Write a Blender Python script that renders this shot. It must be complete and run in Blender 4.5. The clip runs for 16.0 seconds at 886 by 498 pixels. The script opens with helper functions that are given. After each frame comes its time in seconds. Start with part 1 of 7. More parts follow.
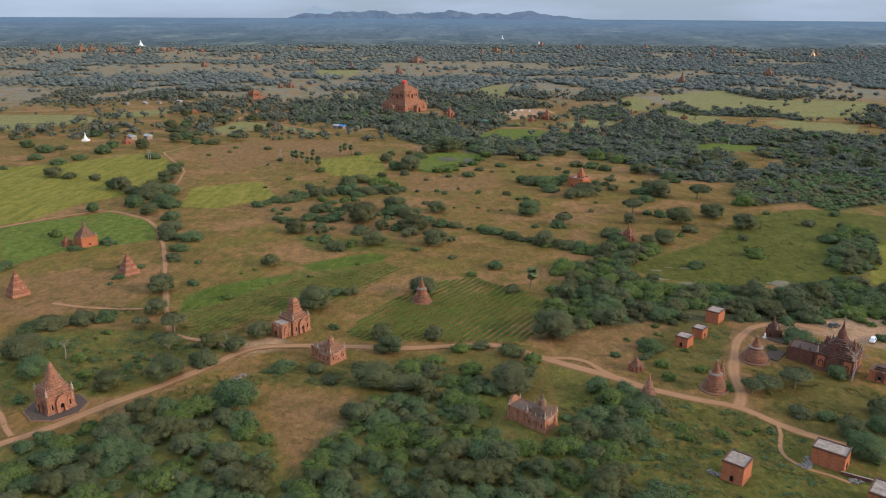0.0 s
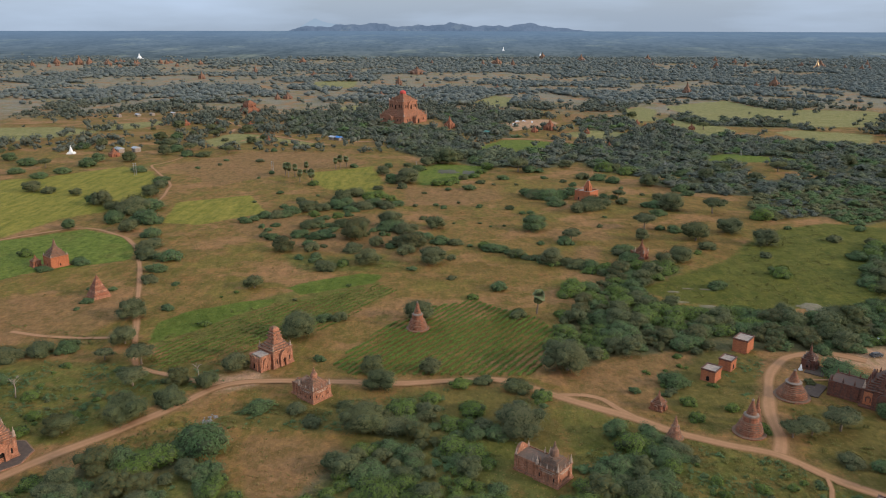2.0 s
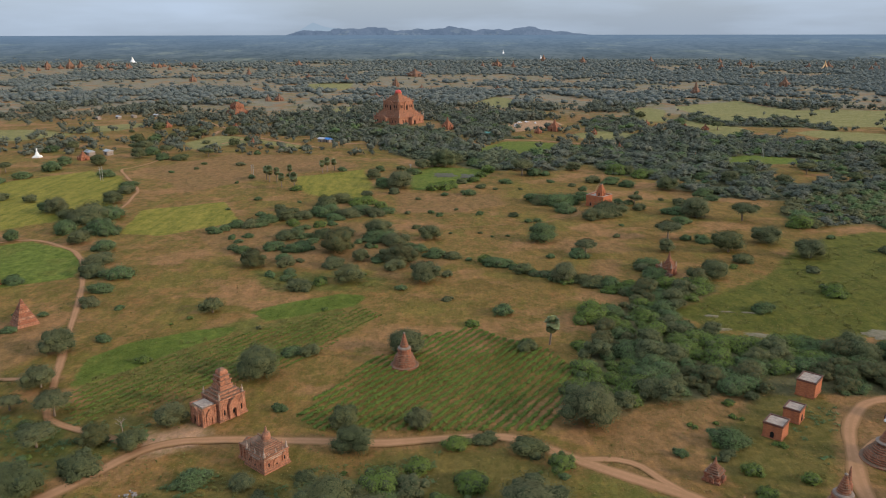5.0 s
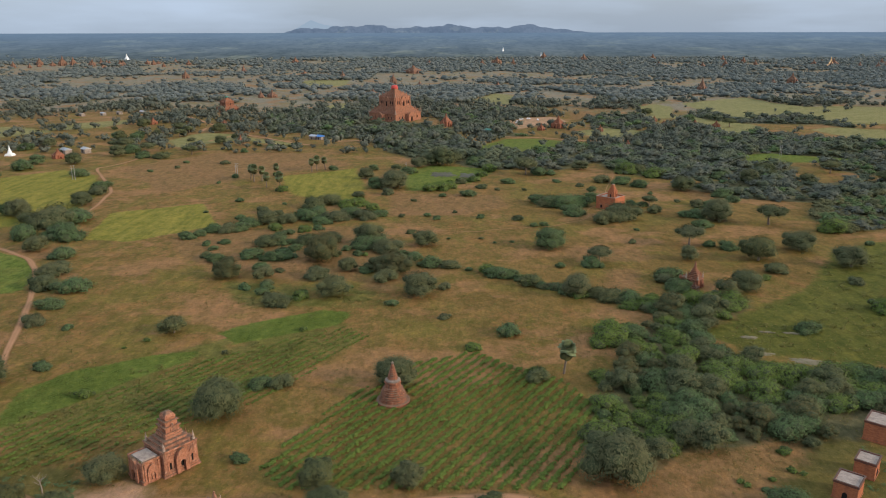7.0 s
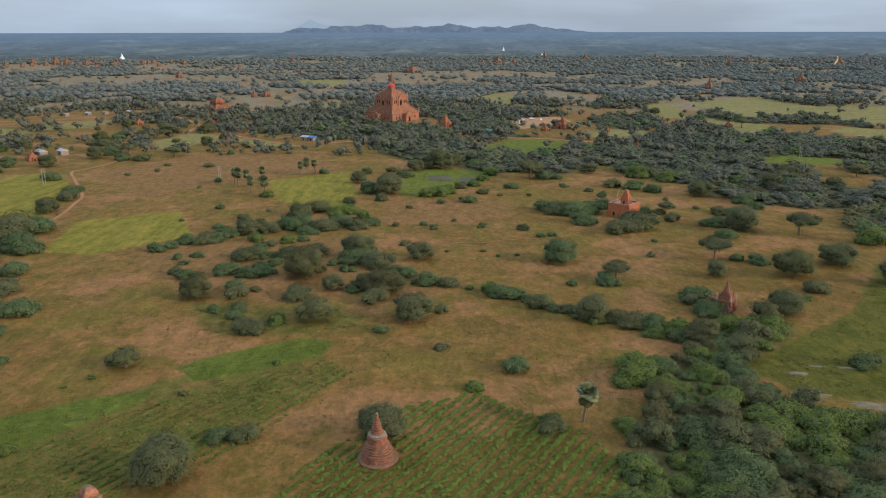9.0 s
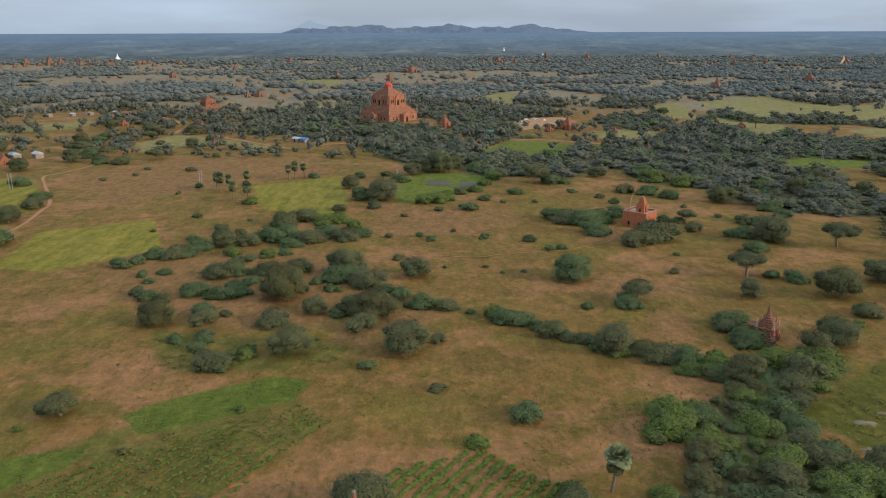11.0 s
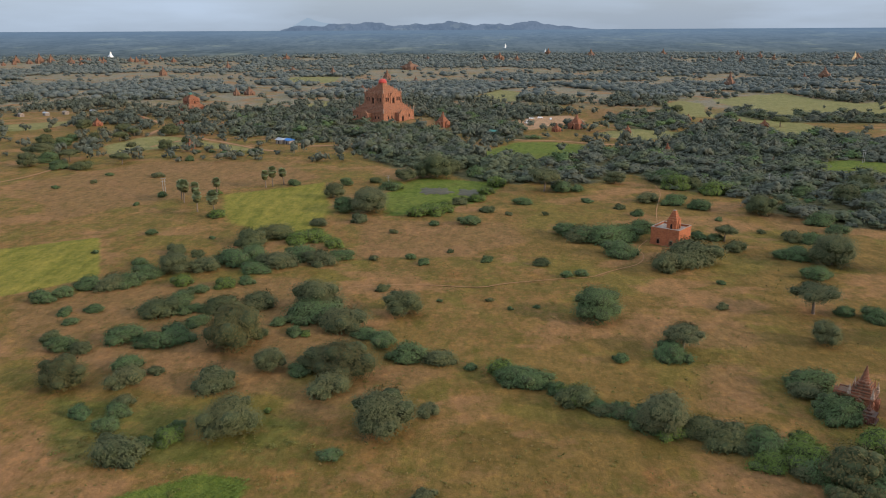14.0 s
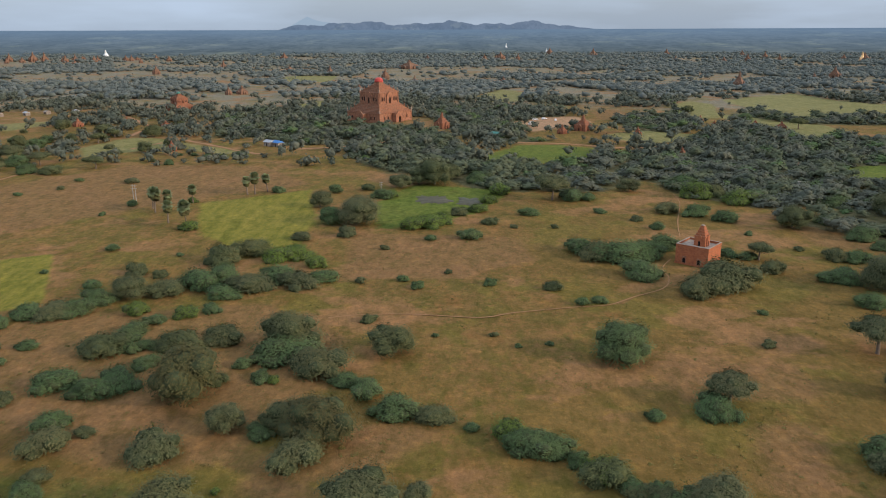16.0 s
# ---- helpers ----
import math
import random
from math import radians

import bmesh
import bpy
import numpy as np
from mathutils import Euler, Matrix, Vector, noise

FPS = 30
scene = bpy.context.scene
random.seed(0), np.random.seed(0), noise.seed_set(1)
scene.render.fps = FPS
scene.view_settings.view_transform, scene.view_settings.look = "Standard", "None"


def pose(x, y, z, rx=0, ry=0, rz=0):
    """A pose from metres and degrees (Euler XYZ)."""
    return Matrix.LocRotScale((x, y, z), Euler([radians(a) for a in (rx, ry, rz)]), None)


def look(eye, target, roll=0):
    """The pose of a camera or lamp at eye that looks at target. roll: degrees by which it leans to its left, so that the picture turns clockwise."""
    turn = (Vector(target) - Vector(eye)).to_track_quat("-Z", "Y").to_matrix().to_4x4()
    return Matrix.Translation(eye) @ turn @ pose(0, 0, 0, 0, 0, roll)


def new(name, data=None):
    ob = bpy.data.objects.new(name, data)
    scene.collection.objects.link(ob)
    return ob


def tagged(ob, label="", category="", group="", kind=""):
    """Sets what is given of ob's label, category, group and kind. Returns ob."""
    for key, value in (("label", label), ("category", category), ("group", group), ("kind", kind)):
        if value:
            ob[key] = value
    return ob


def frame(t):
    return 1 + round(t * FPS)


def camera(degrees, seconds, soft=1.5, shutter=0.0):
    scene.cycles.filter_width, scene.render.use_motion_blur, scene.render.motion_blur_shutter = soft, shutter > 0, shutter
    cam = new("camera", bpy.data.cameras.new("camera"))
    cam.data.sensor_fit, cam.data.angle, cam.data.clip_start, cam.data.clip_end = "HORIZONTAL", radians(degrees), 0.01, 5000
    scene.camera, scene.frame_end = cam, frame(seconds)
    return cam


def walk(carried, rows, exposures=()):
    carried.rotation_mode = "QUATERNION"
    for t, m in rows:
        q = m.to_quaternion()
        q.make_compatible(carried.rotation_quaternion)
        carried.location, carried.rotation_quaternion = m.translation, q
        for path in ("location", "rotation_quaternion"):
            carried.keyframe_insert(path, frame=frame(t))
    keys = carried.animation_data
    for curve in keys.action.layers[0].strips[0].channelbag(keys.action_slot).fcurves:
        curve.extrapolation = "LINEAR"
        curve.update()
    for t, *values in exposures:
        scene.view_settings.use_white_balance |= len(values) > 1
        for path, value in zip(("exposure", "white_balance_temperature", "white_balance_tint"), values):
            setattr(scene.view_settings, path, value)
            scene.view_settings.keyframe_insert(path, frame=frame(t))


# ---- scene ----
cam = camera(60.1, 16.0, soft=1.05)
PATH = [
    (0, (3.85, -36.48, 107.76), (3.33, 107.00, 63.73), 0.30),
    (0.5, (4.32, -29.88, 106.77), (3.57, 113.52, 62.82), 0.10),
    (1, (4.46, -23.10, 105.59), (3.78, 120.38, 61.95), 0.10),
    (1.5, (4.63, -16.09, 104.23), (4.04, 127.68, 61.56), 0.20),
    (2, (5.01, -9.18, 102.80), (4.19, 134.90, 61.09), 0.10),
    (2.5, (5.25, -1.36, 101.02), (4.43, 143.01, 60.21), 0.00),
    (3, (5.49, 6.69, 99.23), (4.67, 151.14, 58.72), -0.00),
    (3.5, (5.82, 14.40, 97.64), (4.92, 158.77, 56.98), -0.10),
    (4, (6.35, 22.70, 96.16), (5.45, 167.07, 55.44), -0.10),
    (6.5, (7.57, 65.88, 87.77), (6.75, 210.18, 46.89), -0.10),
    (7, (7.75, 74.34, 86.70), (7.00, 218.64, 45.75), -0.10),
    (7.5, (7.98, 82.34, 85.62), (7.23, 226.63, 44.67), -0.10),
    (8, (8.16, 90.69, 84.61), (7.43, 234.99, 43.74), -0.10),
    (8.5, (8.32, 99.05, 83.67), (7.65, 243.34, 42.73), -0.10),
    (9, (8.54, 107.46, 82.71), (7.79, 251.76, 41.84), -0.10),
    (11.5, (9.54, 148.17, 78.00), (8.71, 292.55, 37.28), -0.20),
    (12, (9.87, 156.94, 77.16), (8.97, 301.25, 36.36), -0.20),
    (12.5, (10.11, 165.30, 76.41), (9.29, 309.60, 35.54), -0.20),
    (13, (10.50, 173.20, 75.60), (9.60, 317.58, 34.65), -0.20),
    (13.5, (10.75, 181.52, 74.79), (9.78, 325.81, 33.84), -0.30),
    (14, (11.08, 190.11, 74.00), (10.04, 334.41, 32.97), -0.30),
    (14.5, (11.29, 198.50, 73.17), (10.25, 342.80, 32.22), -0.30),
    (15, (11.52, 206.26, 72.47), (10.39, 350.56, 31.44), -0.30),
    (15.5, (11.76, 214.58, 71.70), (10.63, 358.88, 30.67), -0.30),
    (16, (11.80, 223.05, 71.07), (10.75, 367.35, 30.05), -0.20),
]
EXPOSURE = 0.19
walk(cam, [(t, look(eye, target, roll)) for t, eye, target, roll in PATH], [(0.0, EXPOSURE + 0.08, 5800, 10), (3.0, EXPOSURE - 0.02, 5960, 10), (7.5, EXPOSURE - 0.01, 6040, 10), (16.0, EXPOSURE - 0.02, 6020, 10)])

# ---- light ----
SUN_TO = Vector((0.88, -0.30, 0.33)).normalized()
world = bpy.data.worlds.new("world")
scene.world = world
world.use_nodes = True
wt = world.node_tree
sky = wt.nodes.new("ShaderNodeTexSky")
sky.sky_type, sky.sun_disc = 'NISHITA', False
sky.sun_elevation = math.asin(SUN_TO.z)
sky.sun_rotation = math.atan2(SUN_TO.x, SUN_TO.y)
sky.air_density, sky.dust_density, sky.ozone_density = 1.2, 3.0, 1.5
cloud = wt.nodes.new("ShaderNodeTexNoise")
cloud.inputs["Scale"].default_value, cloud.inputs["Detail"].default_value = 3.0, 6.0
coords = wt.nodes.new("ShaderNodeTexCoord")
stretch = wt.nodes.new("ShaderNodeMapping")
stretch.inputs["Scale"].default_value = (1.0, 1.0, 6.0)
cloud_ramp = wt.nodes.new("ShaderNodeValToRGB")
cloud_ramp.color_ramp.elements[0].position, cloud_ramp.color_ramp.elements[1].position = 0.45, 0.75
cloud_ramp.color_ramp.elements[0].color, cloud_ramp.color_ramp.elements[1].color = (0.62, 0.62, 0.62, 1), (0.95, 0.95, 0.95, 1)
veil = wt.nodes.new("ShaderNodeMixRGB")
up = wt.nodes.new("ShaderNodeSeparateXYZ")
climb = wt.nodes.new("ShaderNodeMapRange")
climb.inputs["From Min"].default_value, climb.inputs["From Max"].default_value = 0.03, 0.7
overcast = wt.nodes.new("ShaderNodeMixRGB")
overcast.inputs[1].default_value, overcast.inputs[2].default_value = (3.85, 4.45, 5.2, 1), (8.8, 9.4, 10.3, 1)
wt.links.new(coords.outputs["Generated"], up.inputs[0])
wt.links.new(up.outputs["Z"], climb.inputs["Value"])
wt.links.new(climb.outputs["Result"], overcast.inputs["Fac"])
wt.links.new(overcast.outputs["Color"], veil.inputs[2])
wt.links.new(coords.outputs["Generated"], stretch.inputs["Vector"])
wt.links.new(stretch.outputs["Vector"], cloud.inputs["Vector"])
wt.links.new(cloud.outputs["Fac"], cloud_ramp.inputs["Fac"])
wt.links.new(cloud_ramp.outputs["Color"], veil.inputs["Fac"])
wt.links.new(sky.outputs["Color"], veil.inputs[1])
wt.links.new(veil.outputs["Color"], wt.nodes["Background"].inputs["Color"])
wt.nodes["Background"].inputs["Strength"].default_value = 0.125

sun_data = bpy.data.lights.new("sun", 'SUN')
sun_data.energy, sun_data.angle, sun_data.color = 2.6, radians(4.0), (1.0, 0.79, 0.58)
sun_lamp = new("sun", sun_data)
sun_lamp.matrix_world = look(SUN_TO * 300, (0, 0, 0))


# ---- materials ----
def node(nt, kind, **values):
    n = nt.nodes.new(kind)
    for k, v in values.items():
        n.inputs[k.replace("_", " ")].default_value = v
    return n


def shader(name, rough=0.8, spec=0.3):
    m = bpy.data.materials.new(name)
    m.use_nodes = True
    b = m.node_tree.nodes["Principled BSDF"]
    b.inputs["Roughness"].default_value = rough
    b.inputs["Specular IOR Level"].default_value = spec
    return m, m.node_tree, b


def noise_tex(nt, scale, detail=4.0, rough=0.6, stretch_by=None):
    n = node(nt, "ShaderNodeTexNoise", Scale=scale, Detail=detail, Roughness=rough)
    c = nt.nodes.new("ShaderNodeTexCoord")
    if stretch_by:
        mp = nt.nodes.new("ShaderNodeMapping")
        mp.inputs["Scale"].default_value = stretch_by[:3]
        if len(stretch_by) > 3:
            mp.inputs["Rotation"].default_value = (0, 0, stretch_by[3])
        nt.links.new(c.outputs["Object"], mp.inputs["Vector"])
        nt.links.new(mp.outputs["Vector"], n.inputs["Vector"])
    else:
        nt.links.new(c.outputs["Object"], n.inputs["Vector"])
    return n.outputs["Fac"]


def mix(nt, fac, a, b, blend='MIX'):
    n = nt.nodes.new("ShaderNodeMixRGB")
    n.blend_type = blend
    for slot, v in ((0, fac), (1, a), (2, b)):
        if isinstance(v, bpy.types.NodeSocket):
            nt.links.new(v, n.inputs[slot])
        elif slot == 0:
            n.inputs[0].default_value = v
        else:
            n.inputs[slot].default_value = (*v, 1)
    return n.outputs[0]


def span(nt, fac, lo, hi, out_lo=0.0, out_hi=1.0):
    n = nt.nodes.new("ShaderNodeMapRange")
    n.clamp = True
    for k, v in (("From Min", lo), ("From Max", hi), ("To Min", out_lo), ("To Max", out_hi)):
        n.inputs[k].default_value = v
    nt.links.new(fac, n.inputs["Value"])
    return n.outputs["Result"]


def times(nt, a, b):
    n = nt.nodes.new("ShaderNodeMath")
    n.operation = 'MULTIPLY'
    for i, v in enumerate((a, b)):
        if isinstance(v, bpy.types.NodeSocket):
            nt.links.new(v, n.inputs[i])
        else:
            n.inputs[i].default_value = v
    return n.outputs[0]


def bump(nt, b, fac, strength, distance):
    n = node(nt, "ShaderNodeBump", Strength=strength, Distance=distance)
    nt.links.new(fac, n.inputs["Height"])
    nt.links.new(n.outputs["Normal"], b.inputs["Normal"])


def attribute(nt, name):
    n = nt.nodes.new("ShaderNodeAttribute")
    n.attribute_name = name
    return n.outputs["Fac"]


def ground_material():
    m, nt, b = shader("dry_ground", 0.95, 0.1)
    wide, mid = noise_tex(nt, 0.011, 5), noise_tex(nt, 0.055, 7, 0.62)
    fine, grit = noise_tex(nt, 0.33, 7, 0.72), noise_tex(nt, 1.6, 6, 0.8)
    combed = noise_tex(nt, 0.16, 6, 0.7, (1.0, 0.22, 1.0, -0.6))
    soil = mix(nt, span(nt, mid, 0.35, 0.65), (0.175, 0.093, 0.034), (0.243, 0.134, 0.050))
    straw_grass = mix(nt, span(nt, grit, 0.32, 0.68), (0.122, 0.079, 0.020), (0.182, 0.120, 0.035))
    tuft = mix(nt, span(nt, grit, 0.35, 0.65), (0.078, 0.072, 0.014), (0.127, 0.105, 0.022))
    col = mix(nt, times(nt, span(nt, fine, 0.38, 0.62), 0.8), soil, straw_grass)
    col = mix(nt, times(nt, times(nt, span(nt, combed, 0.42, 0.64), span(nt, fine, 0.38, 0.62)), 0.8), col, tuft)
    col = mix(nt, times(nt, times(nt, span(nt, wide, 0.44, 0.60), span(nt, grit, 0.40, 0.60)), 0.55), col, tuft)
    mottle = noise_tex(nt, 0.12, 7, 0.68, (1.0, 0.55, 1.0, -0.5))
    col = mix(nt, times(nt, span(nt, mottle, 0.50, 0.60), 0.55), col, tuft)
    col = mix(nt, times(nt, span(nt, mottle, 0.36, 0.44, 1.0, 0.0), 0.5), col, mix(nt, 1.0, soil, (1.12, 1.0, 0.92), 'MULTIPLY'))
    meadow = mix(nt, span(nt, fine, 0.38, 0.62), (0.072, 0.080, 0.016), (0.126, 0.120, 0.029))
    meadow = mix(nt, span(nt, combed, 0.52, 0.66, 0.0, 0.4), meadow, straw_grass)
    meadow = mix(nt, times(nt, span(nt, noise_tex(nt, 0.085, 6, 0.7), 0.50, 0.60), 0.6), meadow, mix(nt, 0.5, soil, straw_grass))
    lush = mix(nt, span(nt, fine, 0.36, 0.64), (0.069, 0.102, 0.014), (0.132, 0.158, 0.028))
    lush = mix(nt, span(nt, mid, 0.50, 0.68, 0.0, 0.5), lush, meadow)
    straw = mix(nt, span(nt, noise_tex(nt, 0.25, 5, 0.6, (1.0, 0.10, 1.0, 0.5)), 0.38, 0.62), (0.142, 0.138, 0.020), (0.212, 0.182, 0.033))
    bare = mix(nt, span(nt, fine, 0.38, 0.64), (0.219, 0.125, 0.056), (0.164, 0.090, 0.036))
    sand = mix(nt, span(nt, fine, 0.3, 0.7), (0.377, 0.235, 0.143), (0.304, 0.179, 0.106))
    dry = mix(nt, span(nt, mix(nt, 0.5, fine, mid), 0.40, 0.58), (0.124, 0.080, 0.021), (0.178, 0.112, 0.034))
    wet = mix(nt, span(nt, mix(nt, 0.5, fine, combed), 0.40, 0.60), (0.060, 0.067, 0.010), (0.104, 0.103, 0.018))
    scrub = mix(nt, span(nt, fine, 0.36, 0.64), (0.066, 0.066, 0.032), (0.112, 0.104, 0.054))
    # Far soil, paled and greyed so that its colour carries distance haze.
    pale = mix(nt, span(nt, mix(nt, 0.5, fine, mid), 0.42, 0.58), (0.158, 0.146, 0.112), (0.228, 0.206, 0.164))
    # Far straw fields, greyed: the haze over them is mixed into the colour.
    hazed_straw = mix(nt, span(nt, mix(nt, 0.5, fine, mid), 0.42, 0.58), (0.166, 0.158, 0.056), (0.214, 0.194, 0.080))
    rough = mix(nt, span(nt, fine, 0.38, 0.62), (0.082, 0.072, 0.018), (0.128, 0.102, 0.029))
    for name, paint, keep in (("pale", pale, 0.9), ("dry", dry, 0.8), ("bare", bare, 0.75), ("scrub", scrub, 0.9), ("rough", rough, 0.85), ("grass", meadow, 0.82), ("wet", wet, 0.85), ("straw", straw, 0.92), ("hazed_straw", hazed_straw, 0.92), ("lush", lush, 0.95), ("sand", sand, 0.95)):
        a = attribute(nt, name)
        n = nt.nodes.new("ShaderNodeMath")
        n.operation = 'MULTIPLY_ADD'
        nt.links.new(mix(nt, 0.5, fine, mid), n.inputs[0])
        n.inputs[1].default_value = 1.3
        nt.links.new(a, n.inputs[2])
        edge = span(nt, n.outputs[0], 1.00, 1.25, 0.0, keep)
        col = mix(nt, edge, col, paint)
        if name == "dry":
            sward = noise_tex(nt, 0.034, 9, 0.66, (1.0, 0.8, 1.0, 0.4))
            col = mix(nt, times(nt, span(nt, sward, 0.525, 0.58), 0.55), col, mix(nt, span(nt, grit, 0.35, 0.65), (0.112, 0.096, 0.018), (0.166, 0.132, 0.030)))
            trodden = noise_tex(nt, 0.036, 8, 0.62, (0.7, 1.0, 1.0, 1.1))
            col = mix(nt, times(nt, span(nt, trodden, 0.525, 0.585), 0.85), col, mix(nt, span(nt, grit, 0.3, 0.7), (0.268, 0.146, 0.066), (0.218, 0.114, 0.048)))
    clumps = noise_tex(nt, 0.24, 7, 0.74, (1.0, 0.55, 1.0, -0.2))
    col = mix(nt, span(nt, clumps, 0.49, 0.60, 0.0, 0.8), col, mix(nt, 1.0, col, (0.68, 0.76, 0.58), 'MULTIPLY'))
    col = mix(nt, span(nt, clumps, 0.38, 0.47, 0.7, 0.0), col, mix(nt, 1.0, col, (1.30, 1.22, 1.14), 'MULTIPLY'))
    blades = noise_tex(nt, 0.85, 9, 0.84, (1.0, 0.5, 1.0, 0.3))
    tips = noise_tex(nt, 0.55, 9, 0.84, (0.8, 1.0, 1.0, 0.9))
    col = mix(nt, span(nt, blades, 0.48, 0.62, 0.0, 0.62), col, mix(nt, 1.0, col, (0.60, 0.64, 0.50), 'MULTIPLY'))
    col = mix(nt, span(nt, tips, 0.50, 0.64, 0.0, 0.62), col, mix(nt, 1.0, col, (1.66, 1.50, 1.34), 'MULTIPLY'))
    nt.links.new(col, b.inputs["Base Color"])
    both = mix(nt, 0.6, fine, grit)
    bump(nt, b, both, 0.8, 0.5)
    return m


def foliage(name, dark, light, dry=None, gap=0.58, tint=(1.0, 1.0, 1.0)):
    m, nt, b = shader(name, 0.8, 0.08)
    geo = nt.nodes.new("ShaderNodeNewGeometry")
    info = nt.nodes.new("ShaderNodeObjectInfo")
    col = mix(nt, span(nt, geo.outputs["Random Per Island"], 0.0, 1.0, 0.36, 0.66), dark, light)
    tuft = node(nt, "ShaderNodeTexNoise", Scale=0.95, Detail=5.0, Roughness=0.7)
    nt.links.new(geo.outputs["Position"], tuft.inputs["Vector"])
    stand = node(nt, "ShaderNodeTexNoise", Scale=0.06, Detail=3.0, Roughness=0.6)
    nt.links.new(geo.outputs["Position"], stand.inputs["Vector"])
    col = mix(nt, span(nt, stand.outputs["Fac"], 0.45, 0.64, 0.0, 0.7), col, mix(nt, 1.0, col, tint, 'MULTIPLY'))
    col = mix(nt, span(nt, stand.outputs["Fac"], 0.34, 0.50, 0.9, 0.0), col, mix(nt, 1.0, col, (0.70, 0.74, 0.72), 'MULTIPLY'))
    col = mix(nt, span(nt, tuft.outputs["Fac"], 0.40, 0.64), col, mix(nt, 1.0, col, (gap, gap, gap), 'MULTIPLY'))
    bump(nt, b, tuft.outputs["Fac"], 0.7, 0.6)
    if dry:
        col = mix(nt, span(nt, info.outputs["Random"], 0.0, 1.0, 0.0, 0.4), col, dry)
    nt.links.new(col, b.inputs["Base Color"])
    return m


def brick(name, a, b_, stain=(0.10, 0.075, 0.06), amount=0.5, course=0.12, plaster=None, lichen=(0.125, 0.092, 0.060)):
    m, nt, b = shader(name, 0.9, 0.2)
    wave = noise_tex(nt, 0.5, 6, 0.7)
    col = mix(nt, span(nt, noise_tex(nt, 2.2, 5, 0.7), 0.3, 0.7), a, b_)
    rows = noise_tex(nt, 1.0, 3, 0.6, (1.2, 1.2, 1.0 / course))
    col = mix(nt, span(nt, rows, 0.42, 0.62, 0.0, 0.55), col, mix(nt, 1.0, col, (0.55, 0.5, 0.48), 'MULTIPLY'))
    if plaster:
        col = mix(nt, span(nt, noise_tex(nt, 1.3, 6, 0.7), 0.54, 0.64, 0.0, 0.55), col, plaster)
    streak = noise_tex(nt, 0.8, 5, 0.6, (1.6, 1.6, 0.35))
    col = mix(nt, times(nt, span(nt, streak, 0.48, 0.72), amount), col, stain)
    col = mix(nt, span(nt, wave, 0.35, 0.7, 0.0, 0.35), col, mix(nt, 1.0, col, (0.7, 0.6, 0.55), 'MULTIPLY'))
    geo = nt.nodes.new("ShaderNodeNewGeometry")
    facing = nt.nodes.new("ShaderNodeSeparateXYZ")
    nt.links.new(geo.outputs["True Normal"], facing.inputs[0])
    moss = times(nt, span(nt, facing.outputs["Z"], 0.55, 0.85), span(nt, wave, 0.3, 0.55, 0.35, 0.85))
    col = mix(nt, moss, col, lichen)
    nt.links.new(col, b.inputs["Base Color"])
    bump(nt, b, rows, 0.5, 0.08)
    return m


def plain(name, a, b_, rough=0.8, scale=1.5, metal=0.0, spec=0.25):
    m, nt, b = shader(name, rough, spec)
    b.inputs["Metallic"].default_value = metal
    f = noise_tex(nt, scale, 6, 0.7)
    nt.links.new(mix(nt, span(nt, f, 0.3, 0.7), a, b_), b.inputs["Base Color"])
    bump(nt, b, f, 0.3, 0.04)
    return m


GROUND = ground_material()


def road_material():
    """Dusty track: paler wheel ruts, a darker crown and crumbling edges."""
    m, nt, b = shader("road_dust", 0.95, 0.1)
    f, wide = noise_tex(nt, 0.9, 6, 0.7), noise_tex(nt, 0.12, 4, 0.6)
    dust = mix(nt, span(nt, f, 0.3, 0.7), (0.39, 0.215, 0.115), (0.31, 0.165, 0.084))
    earth = mix(nt, span(nt, f, 0.35, 0.65), (0.235, 0.128, 0.058), (0.175, 0.102, 0.042))
    col = mix(nt, times(nt, span(nt, mix(nt, 0.45, attribute(nt, "rut"), f), 0.35, 0.62), 0.9), earth, dust)
    col = mix(nt, span(nt, wide, 0.4, 0.65, 0.0, 0.3), col, earth)
    nt.links.new(col, b.inputs["Base Color"])
    bump(nt, b, f, 0.4, 0.08)
    return m


ROAD = road_material()
LEAF_DARK = foliage("dark_leaves", (0.073, 0.086, 0.036), (0.132, 0.147, 0.062), (0.134, 0.126, 0.072), 0.76, (1.2, 1.0, 0.92))
LEAF_BUSH = foliage("grey_green_leaves", (0.066, 0.104, 0.042), (0.126, 0.182, 0.070), (0.112, 0.138, 0.060), 0.76, (0.95, 1.02, 1.05))
LEAF_GREEN = foliage("bright_leaves", (0.082, 0.124, 0.024), (0.160, 0.212, 0.046), (0.120, 0.158, 0.042), 0.76)
LEAF_OLIVE = foliage("olive_leaves", (0.060, 0.066, 0.022), (0.130, 0.122, 0.044), (0.125, 0.098, 0.050))
# Far leaves, greyed and lightened: distance haze is put into both colours.
LEAF_FAR = foliage("hazed_scrub_leaves", (0.084, 0.096, 0.070), (0.134, 0.146, 0.110), None, 0.82, (1.10, 1.0, 0.95))
LEAF_DISTANT = foliage("hazed_distant_leaves", (0.102, 0.118, 0.106), (0.142, 0.158, 0.144), None, 0.88, (1.06, 1.0, 0.97))
LEAF_CROP = foliage("crop_leaves", (0.090, 0.130, 0.023), (0.146, 0.186, 0.038), None, 0.88)
LEAF_WOOD = foliage("wood_leaves", (0.082, 0.098, 0.058), (0.130, 0.148, 0.090), None, 0.8, (1.05, 1.0, 0.92))
LEAF_WEED = foliage("weed_leaves", (0.112, 0.110, 0.030), (0.164, 0.150, 0.044), None, 0.85)
LEAF_PALM = foliage("palm_leaves", (0.150, 0.180, 0.085), (0.230, 0.260, 0.130), None, 0.85)
